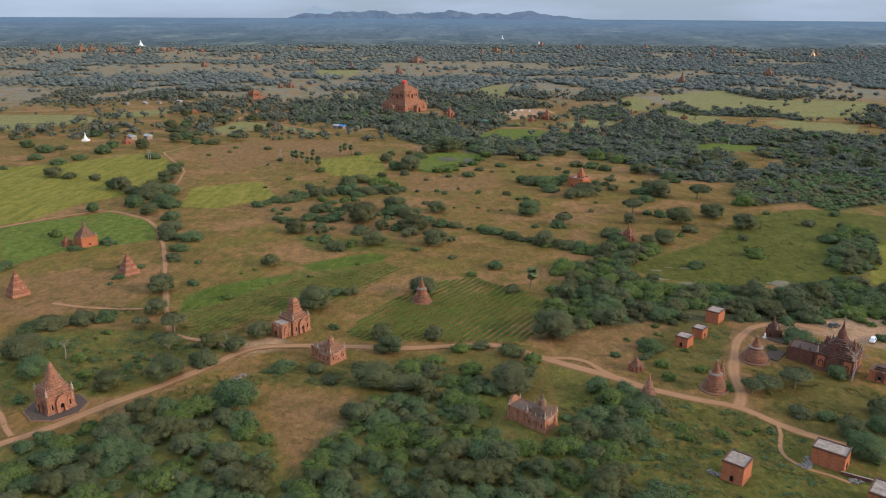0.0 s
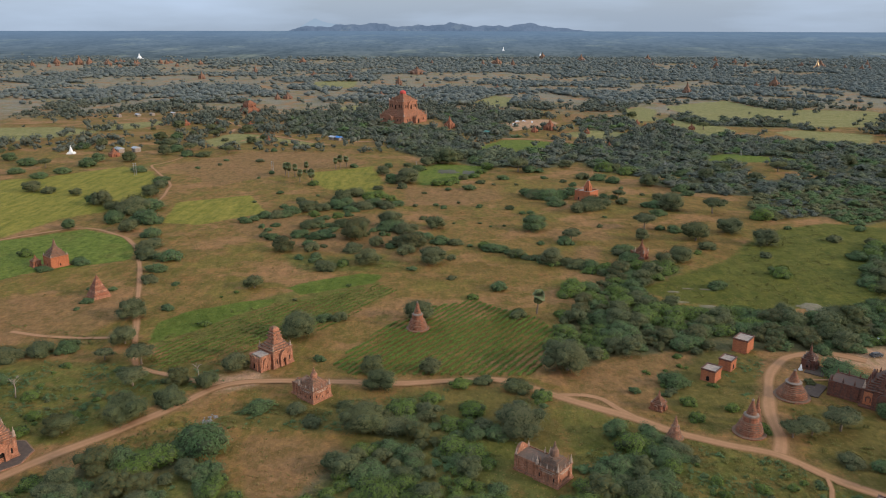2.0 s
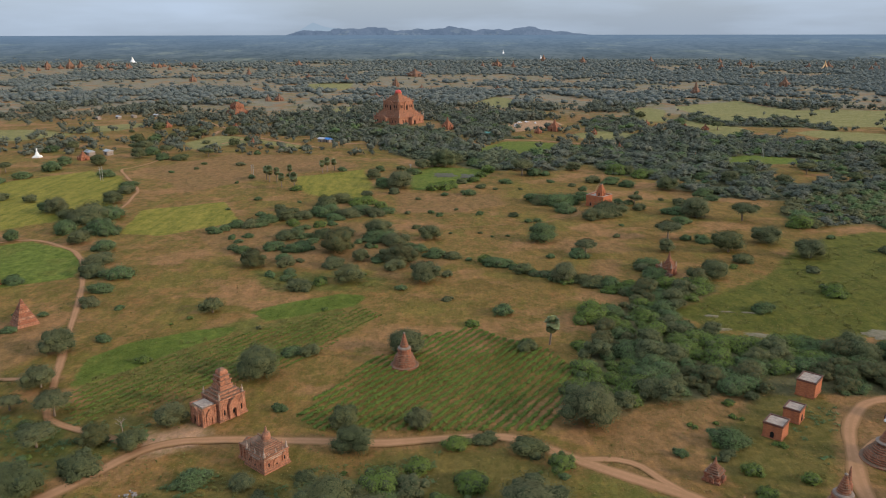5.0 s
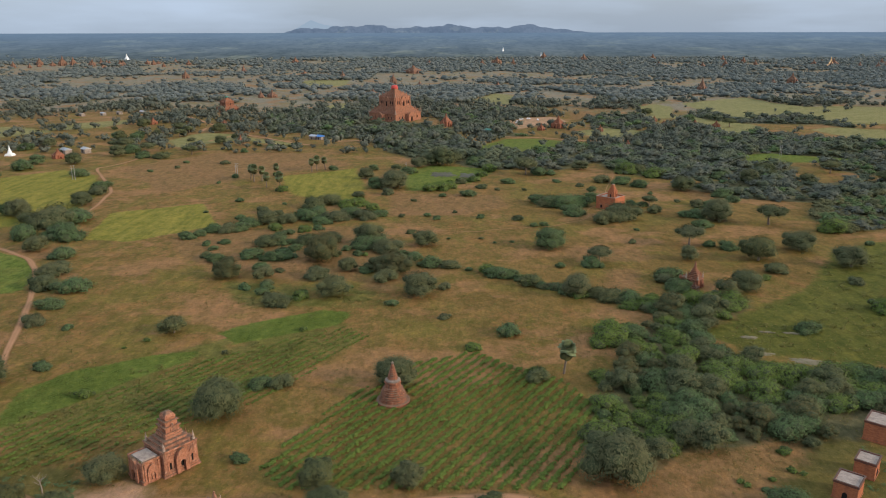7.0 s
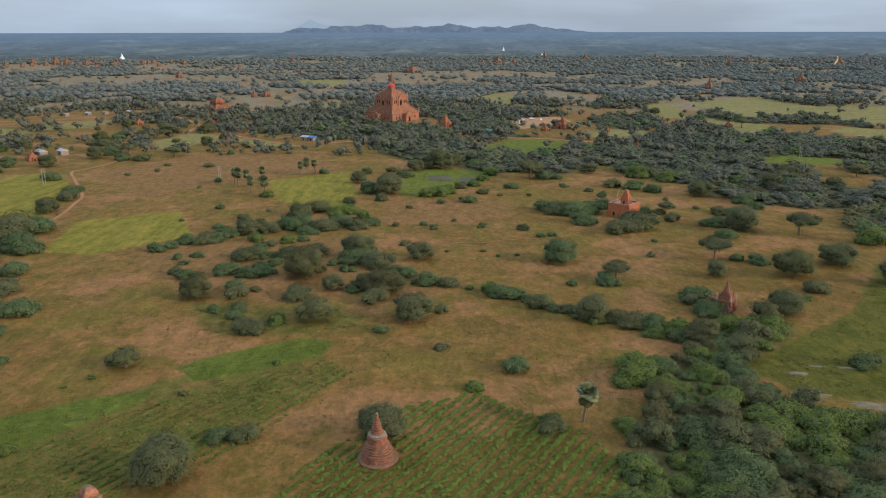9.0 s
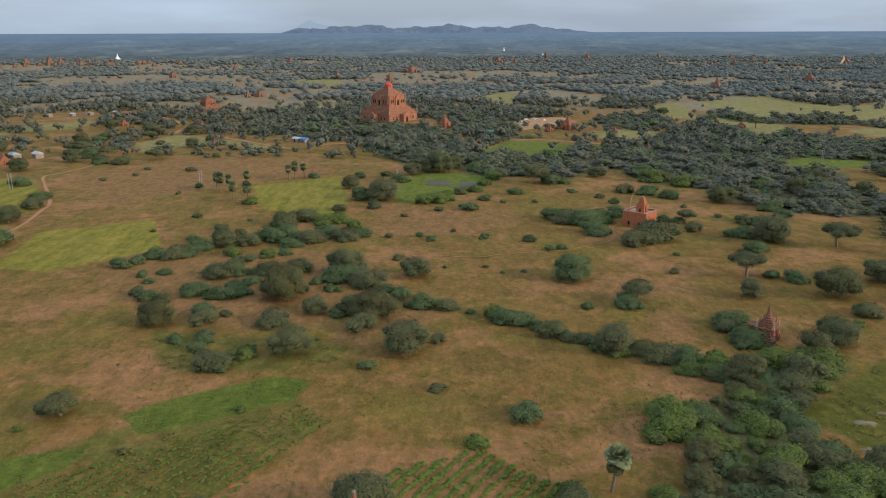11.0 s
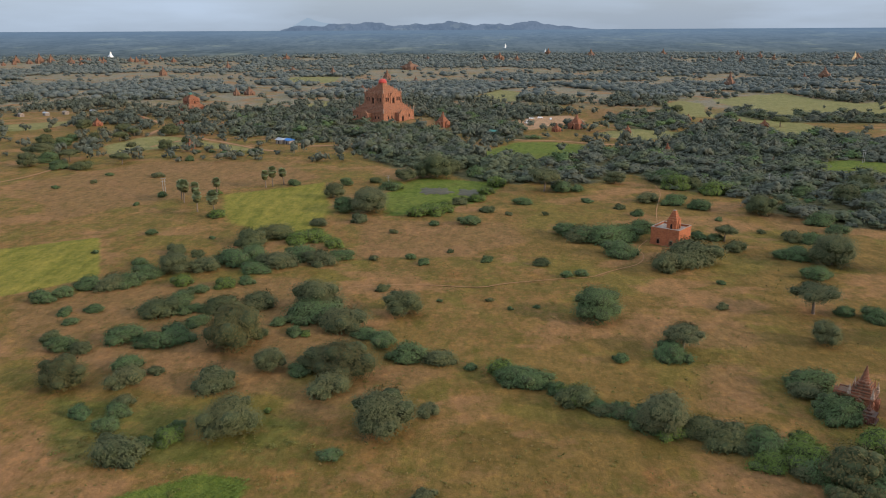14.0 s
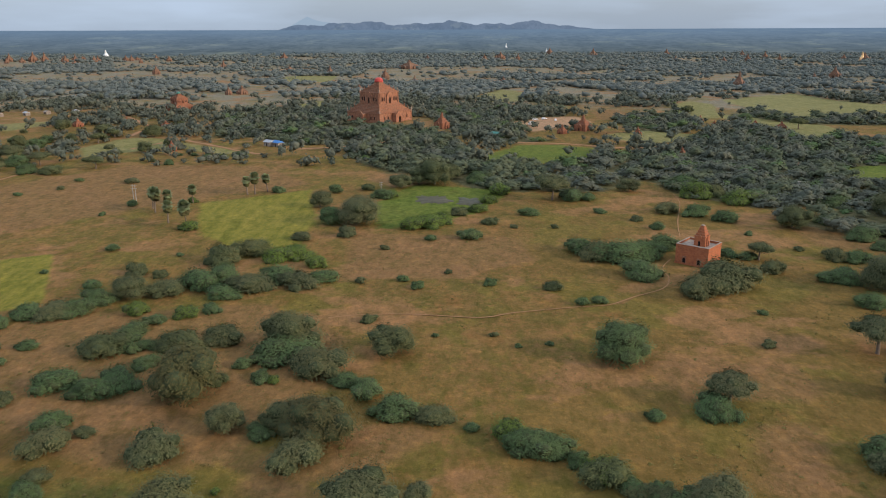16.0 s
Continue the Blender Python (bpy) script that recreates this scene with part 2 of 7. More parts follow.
# Crown cores, darker than the sprays: shade between leaves put into the colour.
LEAF_CORE_SHADE = foliage("shaded_inner_leaves", (0.060, 0.074, 0.034), (0.094, 0.110, 0.052))
STRAW_BLADES = foliage("straw_blades", (0.190, 0.132, 0.046), (0.255, 0.180, 0.070), None, 0.85)
BARK = plain("bark", (0.13, 0.095, 0.07), (0.22, 0.17, 0.13), 0.9, 4.0)
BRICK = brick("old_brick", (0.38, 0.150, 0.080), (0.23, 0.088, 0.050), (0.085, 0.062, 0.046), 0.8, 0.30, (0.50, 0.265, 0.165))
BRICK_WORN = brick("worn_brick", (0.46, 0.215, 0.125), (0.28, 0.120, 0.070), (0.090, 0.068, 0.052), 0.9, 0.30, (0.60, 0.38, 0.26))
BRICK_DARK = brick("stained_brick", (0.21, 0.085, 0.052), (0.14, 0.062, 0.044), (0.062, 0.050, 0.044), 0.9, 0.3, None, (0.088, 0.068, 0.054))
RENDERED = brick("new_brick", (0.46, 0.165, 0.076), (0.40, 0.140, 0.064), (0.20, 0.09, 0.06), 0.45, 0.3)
PLASTER = plain("weathered_cap_plaster", (0.27, 0.21, 0.165), (0.14, 0.108, 0.086), 0.9, 1.2)
PALE_PLASTER = plain("pale_lime_plaster", (0.44, 0.33, 0.25), (0.24, 0.165, 0.12), 0.9, 1.6)
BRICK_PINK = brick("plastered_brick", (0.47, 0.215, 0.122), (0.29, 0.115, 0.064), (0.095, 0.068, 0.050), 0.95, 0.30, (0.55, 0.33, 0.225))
CONCRETE = plain("stained_concrete", (0.40, 0.33, 0.27), (0.16, 0.125, 0.10), 0.9, 0.7)
WHITE = plain("whitewash", (0.80, 0.79, 0.76), (0.70, 0.69, 0.66), 0.7, 0.6)
GOLD = plain("gilding", (0.9, 0.6, 0.3), (0.8, 0.48, 0.22), 0.4, 0.8, 0.5)
TARP_RED = plain("red_sheet", (0.52, 0.07, 0.05), (0.42, 0.055, 0.045), 0.6, 0.5)
TARP_GREEN = plain("green_sheet", (0.07, 0.22, 0.17), (0.055, 0.17, 0.13), 0.6, 0.5)
TARP_BLUE = plain("blue_sheet", (0.06, 0.20, 0.48), (0.05, 0.16, 0.40), 0.6, 0.5)
TIN = plain("tin_roof", (0.42, 0.44, 0.46), (0.30, 0.31, 0.33), 0.45, 0.8, 0.4)
RUBBLE = plain("grey_rubble", (0.26, 0.24, 0.22), (0.14, 0.125, 0.115), 0.95, 1.2)
WATER = plain("muddy_water", (0.055, 0.055, 0.034), (0.115, 0.100, 0.070), 0.6, 0.25, 0.0, 0.08)
PAVING = plain("worn_brick_paving", (0.112, 0.084, 0.066), (0.074, 0.056, 0.046), 1.0, 0.9, 0.0, 0.02)
# Greyed brick: weathering on near terraces, painted haze on far temples.
WEATHERED_HAZED = brick("weathered_hazed_brick", (0.30, 0.165, 0.104), (0.20, 0.112, 0.074), (0.075, 0.058, 0.046), 0.8, 0.3, (0.33, 0.22, 0.15), (0.115, 0.088, 0.066))
SALT = plain("pale_crust", (0.22, 0.18, 0.125), (0.10, 0.09, 0.04), 0.9, 0.5)
CARPAINT = plain("white_car_paint", (0.80, 0.80, 0.80), (0.76, 0.76, 0.77), 0.25, 0.5)
DARKPAINT = plain("dark_paint", (0.05, 0.05, 0.055), (0.07, 0.07, 0.07), 0.35, 0.5)
GLASS = plain("dark_window_glass", (0.02, 0.025, 0.03), (0.025, 0.03, 0.035), 0.08, 0.5)
RUBBER = plain("tyre_rubber", (0.02, 0.02, 0.02), (0.03, 0.03, 0.03), 0.8, 5)
POST = plain("pale_post", (0.36, 0.34, 0.32), (0.27, 0.255, 0.24), 0.7, 2)


# ---- mesh tools ----
def mesh_of(name, verts, tris=None, quads=None, material=None, smooth=False):
    me = bpy.data.meshes.new(name)
    nt_, nq = (0 if tris is None else len(tris)), (0 if quads is None else len(quads))
    corners = len(quads[0]) if nq else 4
    me.vertices.add(len(verts))
    me.vertices.foreach_set("co", np.asarray(verts, np.float32).ravel())
    loops = np.concatenate([np.asarray(a, np.int32).ravel() for a in (tris, quads) if a is not None and len(a)])
    me.loops.add(len(loops))
    me.loops.foreach_set("vertex_index", loops)
    me.polygons.add(nt_ + nq)
    me.polygons.foreach_set("loop_start", np.concatenate([np.arange(nt_) * 3, nt_ * 3 + np.arange(nq) * corners]).astype(np.int32))
    me.polygons.foreach_set("use_smooth", np.full(nt_ + nq, smooth))
    if isinstance(material, tuple):
        me.polygons.foreach_set("material_index", np.concatenate([np.ones(nt_), np.zeros(nq)]).astype(np.int32))
    me.update(calc_edges=True)
    me.validate()
    for one in material if isinstance(material, tuple) else (material,):
        me.materials.append(one)
    return me


def part(name, bm, material, parent, label=""):
    if isinstance(bm, bpy.types.Mesh):
        me = bm
    else:
        me = bpy.data.meshes.new(name)
        bmesh.ops.recalc_face_normals(bm, faces=bm.faces)
        bm.to_mesh(me)
        bm.free()
        me.materials.append(material)
    ob = new(name, me)
    ob.parent = parent
    if label:
        ob["label"] = label
    return ob


def thing(name, x, y, turn=0.0, z=0.0, size=1.0, label="", category="", group="", kind=""):
    e = new(name)
    e.empty_display_size = 0.5
    e.matrix_world = pose(x, y, z, 0, 0, turn) @ Matrix.Diagonal((size, size, size, 1))
    return tagged(e, label, category, group, kind)


def block(bm, cx, cy, z0, z1, wx, wy, tx=None, ty=None):
    """An upright block whose top may be narrower than its foot."""
    tx, ty = (wx if tx is None else tx), (wy if ty is None else ty)
    lo = [bm.verts.new((cx + sx * wx / 2, cy + sy * wy / 2, z0)) for sx, sy in ((-1, -1), (1, -1), (1, 1), (-1, 1))]
    hi = [bm.verts.new((cx + sx * tx / 2, cy + sy * ty / 2, z1)) for sx, sy in ((-1, -1), (1, -1), (1, 1), (-1, 1))]
    bm.faces.new(lo[::-1])
    bm.faces.new(hi)
    for i in range(4):
        bm.faces.new((lo[i], lo[(i + 1) % 4], hi[(i + 1) % 4], hi[i]))
    return bm


def turned(profile, seg=16, turn=0.0, cx=0.0, cy=0.0, square=False):
    """A body turned from (radius, height) steps; square: four-sided, the radius being half the side."""
    bm = bmesh.new()
    rings = []
    if square:
        seg, turn = 4, math.pi / 4
    for r, z in profile:
        r = max(r, 0.01) * (math.sqrt(2) if square else 1)
        rings.append([bm.verts.new((cx + r * math.cos(turn + 2 * math.pi * i / seg), cy + r * math.sin(turn + 2 * math.pi * i / seg), z)) for i in range(seg)])
    for a, b in zip(rings, rings[1:]):
        for i in range(seg):
            bm.faces.new((a[i], a[(i + 1) % seg], b[(i + 1) % seg], b[i]))
    bm.faces.new(rings[0][::-1])
    bm.faces.new(rings[-1])
    return bm


def arch(width, top, open_w, open_h, depth, out, seg=6, gable=0.35):
    """A gabled gateway with an arched opening that goes through it, facing -y, its back at y = out."""
    bm = bmesh.new()
    inner, outer = [], []
    spring = open_h - open_w / 2
    n = seg
    pts_in = [(-open_w / 2, 0), (-open_w / 2, spring)] + [(-open_w / 2 * math.cos(math.pi * k / n), spring + open_w / 2 * math.sin(math.pi * k / n)) for k in range(1, n)] + [(open_w / 2, spring), (open_w / 2, 0)]
    eave = top * (1 - gable)
    pts_out = [(-width / 2, 0), (-width / 2, eave)] + [(-width / 2 * math.cos(math.pi * k / n) * (1 - 0.25 * math.sin(math.pi * k / n)), eave + (top - eave) * math.sin(math.pi * k / n) ** 1.3) for k in range(1, n)] + [(width / 2, eave), (width / 2, 0)]
    layers = []
    for yy in (-out - depth, -out):
        layers.append(([bm.verts.new((a, yy, b)) for a, b in pts_in], [bm.verts.new((a, yy, b)) for a, b in pts_out]))
    (fi, fo), (bi, bo) = layers
    for k in range(len(pts_in) - 1):
        bm.faces.new((fi[k], fi[k + 1], fo[k + 1], fo[k]))
        bm.faces.new((bi[k], bo[k], bo[k + 1], bi[k + 1]))
        bm.faces.new((fi[k], bi[k], bi[k + 1], fi[k + 1]))
        bm.faces.new((fo[k], fo[k + 1], bo[k + 1], bo[k]))
    for k in (0, -1):
        bm.faces.new((fi[k], fo[k], bo[k], bi[k]))
    return bm


def spun(bm, degrees, x=0.0, y=0.0, z=0.0):
    bmesh.ops.transform(bm, matrix=pose(x, y, z, 0, 0, degrees), verts=bm.verts)
    return bm


def worn(bm, amount, seed):
    """Weathers an edge outline: every corner moves a little."""
    rnd = random.Random(seed)
    for v in bm.verts:
        v.co += Vector((rnd.uniform(-1, 1), rnd.uniform(-1, 1), rnd.uniform(-1, 1))) * amount
    return bm


def inside(poly, x, y):
    hit, j = False, len(poly) - 1
    for i in range(len(poly)):
        (xi, yi), (xj, yj) = poly[i], poly[j]
        if (yi > y) != (yj > y) and x < (xj - xi) * (y - yi) / (yj - yi) + xi:
            hit = not hit
        j = i
    return hit


def smooth_line(pts, step=2.0):
    """Points along a curve that goes softly through pts."""
    out = []
    for i in range(len(pts) - 1):
        p0, p1, p2, p3 = (Vector((*pts[max(0, min(len(pts) - 1, k))], 0)) for k in (i - 1, i, i + 1, i + 2))
        n = max(2, int((p2 - p1).length / step))
        for k in range(n):
            t = k / n
            out.append(0.5 * ((2 * p1) + (p2 - p0) * t + (2 * p0 - 5 * p1 + 4 * p2 - p3) * t * t + (3 * p1 - p0 - 3 * p2 + p3) * t ** 3))
    out.append(Vector((*pts[-1], 0)))
    return out


# ---- the plan ----
COVER = {k: [] for k in ("lush", "straw", "grass", "bare", "sand", "pale", "hazed_straw", "rough")}
WOODS, ROADS = {}, {}


def cover(kind, poly):
    COVER[kind].append(poly)


cover('lush', [(-229.6, 349), (-205.6, 367), (-186.9, 381.2), (-160.8, 366.9), (-146.7, 347.6), (-140.9, 326.9), (-178.6, 305.4), (-191.9, 281.7)])
cover('lush', [(-95.5, 228.8), (-99.6, 249.1), (-92.1, 261.6), (-72.8, 272.1), (-62.1, 274.3), (-63.4, 266.7), (-74.9, 255.2), (-82.8, 242.7), (-90.8, 233.6)])
cover('lush', [(-61, 288.6), (-50, 297.5), (-33, 308), (-23, 306), (-25, 295.2), (-42.3, 285.7), (-53.6, 279.7)])
cover('lush', [(-20.1, 544.4), (-3.8, 587.5), (40.6, 572), (22.6, 525.3), (-3, 505.2), (-14.1, 501.6)])
cover('lush', [(27, 664), (58, 719), (84, 719), (106, 703), (98, 654), (66, 648), (37, 655)])
cover('lush', [(227, 633), (246, 639), (277, 621), (300, 612), (292, 590), (264, 598), (212, 599)])
cover('hazed_straw', [(298, 1042), (353, 1090), (414, 1134), (420, 1046), (432, 1000), (487, 1005), (560, 990), (470, 824), (387, 824), (400, 911), (342, 884), (306, 867), (298, 937)])
cover('hazed_straw', [(234, 1006), (265, 1035), (277, 998), (250, 909), (266, 895), (278, 850), (303, 826), (304, 787), (253, 724), (248, 799), (245, 876), (215, 877)])
cover('hazed_straw', [(340, 780), (372, 800), (430, 760), (390, 690), (352, 716)])
cover('hazed_straw', [(123, 771), (157, 794), (190, 770), (176, 737), (141, 726), (123, 749)])
cover('hazed_straw', [(-381, 828), (-321, 865), (-307, 840), (-320, 801), (-355, 781)])
cover('hazed_straw', [(-224, 709), (-213, 759), (-194, 759), (-151, 723), (-112, 692), (-128, 685), (-164, 716), (-185, 693), (-204, 672)])
cover('hazed_straw', [(41, 1092), (78, 1214), (106, 1160), (92, 1049), (46, 1031)])
cover('hazed_straw', [(-150, 983), (-128, 1048), (-90, 1055), (-111, 982)])
cover('hazed_straw', [(-271, 1512), (-174, 1534), (-162, 1370), (-210, 1351)])
cover('pale', [(-474, 993), (-446, 1132), (-395, 1179), (-386, 1099), (-408, 1027), (-446, 943)])
cover('pale', [(-775, 1585), (-712, 1664), (-604, 1658), (-524, 1732), (-468, 1550), (-547, 1466), (-634, 1407)])
cover('sand', [(-64.5, 196.5), (-66.5, 204), (-61, 205.5), (-57, 208.5), (-53, 207.5), (-50, 202), (-56, 197), (-61, 194.5)])
cover('bare', [(88, 293), (101, 305), (108, 309), (100, 295), (91, 285), (94, 278), (84.7, 279)])
cover('rough', [(40, 100), (46, 150), (60, 172), (86, 160), (120, 140), (110, 100)])
cover('rough', [(66, 190), (76, 172), (90, 184), (100, 206), (108, 222), (92, 226), (70, 205)])
cover('rough', [(97, 160), (104, 190), (125, 178), (150, 160), (150, 140), (110, 140)])
cover('rough', [(-22, 164), (-10, 196), (20, 198), (34, 186), (36, 164), (20, 160)])
cover('rough', [(-135, 165), (-100, 176), (-62, 204), (-70, 214), (-135, 216)])
cover('rough', [(-62, 176), (-46, 190), (-20, 190), (-22, 172)])
cover('bare', [(141, 927), (168, 957), (174, 911), (138, 858)])
cover('straw', [(-333, 491.3), (-300, 519.7), (-248, 535), (-205.9, 524.9), (-191.9, 505.8), (-180.4, 452.9), (-186.3, 429.6), (-210.5, 405), (-220.3, 365.4), (-245.1, 345.4)])
cover('hazed_straw', [(-516.1, 795.6), (-412.7, 810.1), (-346.4, 770.5), (-398.2, 709.7), (-433, 657.5)])
cover('straw', [(-151.2, 395.7), (-159.2, 445.9), (-120.7, 468.7), (-99.6, 421), (-113.8, 406.9), (-128.8, 392)])
cover('straw', [(-278.7, 531.2), (-243.5, 569.7), (-212.6, 549.5), (-185.7, 493.1), (-183.3, 464.8), (-184.8, 428.7), (-208.3, 415)])
cover('straw', [(-95.8, 545.7), (-53, 573.8), (-39.9, 511.7), (-43, 476.1), (-63.8, 476.3), (-79.6, 495.1)])
cover('straw', [(209.4, 320.1), (235, 335.2), (196.2, 267.1), (182.6, 266.9)])
cover('grass', [(84, 289.7), (133, 328), (168.3, 378.5), (212, 399.1), (260.9, 380.7), (223.9, 315.7), (167.6, 266.6), (124.7, 265.8), (91.5, 274.4)])
cover('grass', [(-118.6, 135.1), (-85.8, 146.7), (-54.2, 154.7), (-41.7, 144.4), (-28.1, 101), (-97.6, 100.2)])
cover('grass', [(-32.9, 101), (-29, 136.2), (-13.6, 161.8), (22.9, 169.3), (37.5, 154.5), (85.1, 155.1), (118.4, 130.5), (102.5, 102.5)])
cover('grass', [(-93.1, 230.3), (-82.3, 261.8), (-35.3, 304), (-18.7, 290.8), (-48, 252.4), (-83.2, 211.9)])
cover('grass', [(35.5, 190.8), (85.6, 156.7), (37.5, 154.5)])
cover('grass', [(-152.2, 210.7), (-93, 211.7), (-66.2, 200.2), (-93.8, 165.8), (-123.1, 158.6)])
cover('grass', [(-90.8, 233.6), (-82.8, 242.7), (-63.4, 266.7), (-23.9, 293), (-16.3, 284.5), (-41.8, 246.9), (-63.8, 228.8), (-80.9, 215.8)])
cover('grass', [(-74, 336.6), (-51.5, 334.4), (-26.6, 328.3), (-11.4, 322.8), (-16.7, 311.4), (-59.8, 311.4)])
cover('bare', [(-114.2, 397), (-83.5, 410.2), (-37.2, 418.7), (-14.6, 396.3), (-14.5, 373.9), (-26.3, 339.7), (-47, 336.5), (-95.1, 364.7)])
cover('bare', [(-22.3, 494.4), (34.3, 489.2), (40, 461.5), (16.2, 441.8), (-20.2, 442.1)])
cover('bare', [(68.9, 352.8), (83, 352.7), (72.5, 328.1), (63.1, 330.1)])
cover('bare', [(57.8, 380.4), (88, 380.2), (87.8, 363.9), (59.4, 361.1)])
cover('bare', [(-185.6, 270.5), (-141, 278.9), (-113.8, 264.7), (-121.2, 231.5), (-160.9, 226.3)])
cover('bare', [(-48.1, 170), (-19, 166.9), (-19.1, 152.1), (-31.9, 136.2), (-41.2, 138.8)])
cover('bare', [(49.1, 219.2), (83.1, 217.2), (66.7, 183.1), (44.7, 191)])
cover('bare', [(59.1, 222.3), (86.6, 229.1), (85.1, 216.2), (75.8, 203.4), (45, 203.3)])
cover('bare', [(-23, 339.7), (-6.9, 353.1), (12.1, 350.4), (1.1, 339.7), (-18.4, 328.3)])
cover('bare', [(140.1, 501.3), (194.7, 520.5), (165.6, 467.4), (139.8, 475.4)])
cover('bare', [(83.9, 288.7), (97.7, 293.1), (97.7, 284.6), (87.6, 278.6)])
cover('bare', [(-209.8, 576.8), (-165.4, 642.8), (-90, 641), (-55.4, 588.5), (-105, 554.6), (-150.9, 496.1)])
cover('sand', [(127.9, 220.5), (139.1, 225), (180.3, 239.2), (157.6, 199.3), (145.4, 208.8), (134.3, 214.5)])
cover('sand', [(58.7, 841.7), (94.5, 888.2), (119.9, 891.8), (130.2, 851.3), (104.4, 820.3), (69.6, 785.5)])
WOODS['thicket_south_west'] = [(-113, 131), (-108, 140), (-93, 146), (-86, 152), (-78, 160), (-66, 158), (-50, 155), (-42, 141), (-37.5, 122), (-34, 101), (-98, 100)]
WOODS['thicket_south'] = [(-32, 101), (-33.5, 122), (-29, 140), (-22, 157), (-14, 164), (-2, 167), (8, 165), (18, 160), (20, 152), (30, 144), (36, 146), (46, 150), (52, 143), (46, 132), (47, 123), (40, 101)]
WOODS['thicket_south_east'] = [(38, 151), (44, 158), (52.6, 164), (61, 159.5), (63, 152), (56, 146), (51, 141), (46, 132), (46, 124), (58, 126), (66, 118), (60, 102), (41, 102)]
WOODS['wood_beside_the_meadow'] = [(71.1, 296.7), (77.4, 304.5), (83.7, 311.6), (95.4, 316.2), (110.6, 322.0), (107.1, 311.6), (84.9, 287.1), (81.7, 278.4), (84.4, 268.8), (94.6, 265.8), (107.6, 262.3), (135.4, 256.1), (116.6, 226.9), (99.9, 226.8), (91.8, 218.2), (84.3, 219.2), (86.1, 227.9), (73.2, 225.6), (67.2, 222.3), (58.4, 220.2), (52.7, 216.1), (47.7, 214.1), (41.5, 216.1), (40.4, 224.0), (43.4, 245.9), (53.1, 255.9), (59.0, 279.7)]
WOODS['wood_behind_the_car_park'] = [(145.5, 259.3), (157.4, 265), (201, 267.2), (174.2, 221.3), (141.2, 225), (128.9, 230.3)]
WOODS['wood_behind_the_meadow'] = [(181.8, 434.8), (213.9, 482.2), (257.1, 519.6), (288.7, 499.9), (365, 533.9), (287.3, 403.7), (266.5, 414.4), (229.4, 394.1), (219.6, 416.1), (189.8, 409.6)]
WOODS['north_east_wood'] = [(177, 749.4), (260.9, 820.6), (302.4, 730.2), (362.6, 702.2), (438.6, 657.1), (369.1, 540.8), (268.8, 546.8), (257.3, 578.5), (280.7, 644.9), (231.9, 649.5), (199.7, 568.9), (147, 527.1), (142.8, 610)]
WOODS['meadow_edge_wood'] = [(140.2, 516), (203.1, 544.7), (229.4, 523.1), (299.5, 538.6), (363.7, 531.6), (336.3, 485.7), (233.6, 482.8), (204.5, 467.3), (163, 480.7)]
WOODS['clump_beside_the_meadow'] = [(217.9, 364.1), (227.6, 350.8), (196.8, 285.6), (177.8, 277.6), (179.9, 297.3)]
WOODS['pond_wood'] = [(-23.4, 617.3), (0.3, 654.9), (31.1, 675.7), (63.2, 684.1), (63.2, 618.9), (48.5, 569), (24.2, 572.3), (7.3, 616.6)]
WOODS['temple_wood'] = [(-174.6, 850.5), (-157.5, 944), (-71.9, 951.1), (-56.6, 854.3), (-12.8, 824.6), (14, 731.7), (26.9, 654.2), (-17.2, 617.2), (-35.4, 645.6), (-63.1, 728.4), (-99.2, 716), (-120.5, 759.4), (-149.4, 760.3)]
WOODS['east_wood'] = [(64.3, 633.5), (88.2, 685.8), (110.5, 673.7), (147.3, 708.9), (142.6, 641.3), (168, 631.1), (206.5, 612.2), (207.5, 595.6), (241.5, 579.6), (205.6, 518.2), (179.2, 547), (147, 529.9), (116.8, 561), (109.6, 597.7), (81, 568.4), (56.7, 568.9)]
WOODS['far_east_wood'] = [(158.2, 721.9), (201.9, 787.9), (227.4, 754.5), (270.1, 718.5), (321.3, 703.9), (276.3, 628.6), (218.3, 611.9), (171.1, 631), (136.2, 641.5)]
WOODS['plaza_wood'] = [(-7, 964.9), (124.7, 958.8), (118.5, 916.3), (63.8, 769.2), (84.5, 738.1), (52.2, 725), (29.8, 739.8), (0.5, 843.9)]
WOODS['ridge_wood'] = [(152.7, 881.1), (207.8, 902.5), (217, 835.7), (170.3, 765.7), (145, 800.4)]
ROADS['main_road'] = (3.1, [(-115.7, 135.1), (-112, 138.9), (-106, 144.3), (-100.1, 151), (-91.9, 161.4), (-81.3, 172.8), (-71.4, 185.8), (-63.5, 197.1), (-55, 201.3), (-39.8, 202), (-24.4, 201.4), (-9, 200.7), (6.2, 202.8), (21.6, 203), (35.9, 193.8), (42.6, 188.8), (55.5, 180.6), (65.7, 172.4), (77.4, 166.2), (88.8, 161), (96.2, 151.6), (102.9, 145.7), (109.5, 140.8), (118.1, 135)])
ROADS['road_fork'] = (1.9, [(37.3, 193.4), (45.1, 193.5), (50.2, 190.6), (53.2, 185.3), (57.4, 179.8)])
ROADS['temple_road'] = (3.6, [(89, 162.3), (91.9, 168.5), (94.2, 179.6), (97.9, 191.8), (102.6, 203), (109, 214.1), (117, 221.4), (130.3, 223.8), (140, 218.2)])
ROADS['pagoda_path'] = (0.7, [(102, 197.1), (110.1, 203.5), (121.9, 204.2)])
ROADS['shed_path'] = (0.9, [(95.6, 151.6), (94.3, 146.2), (91.7, 140.5), (91.2, 135.2), (94.4, 130.1), (98.6, 127.3), (101.9, 124.2)])
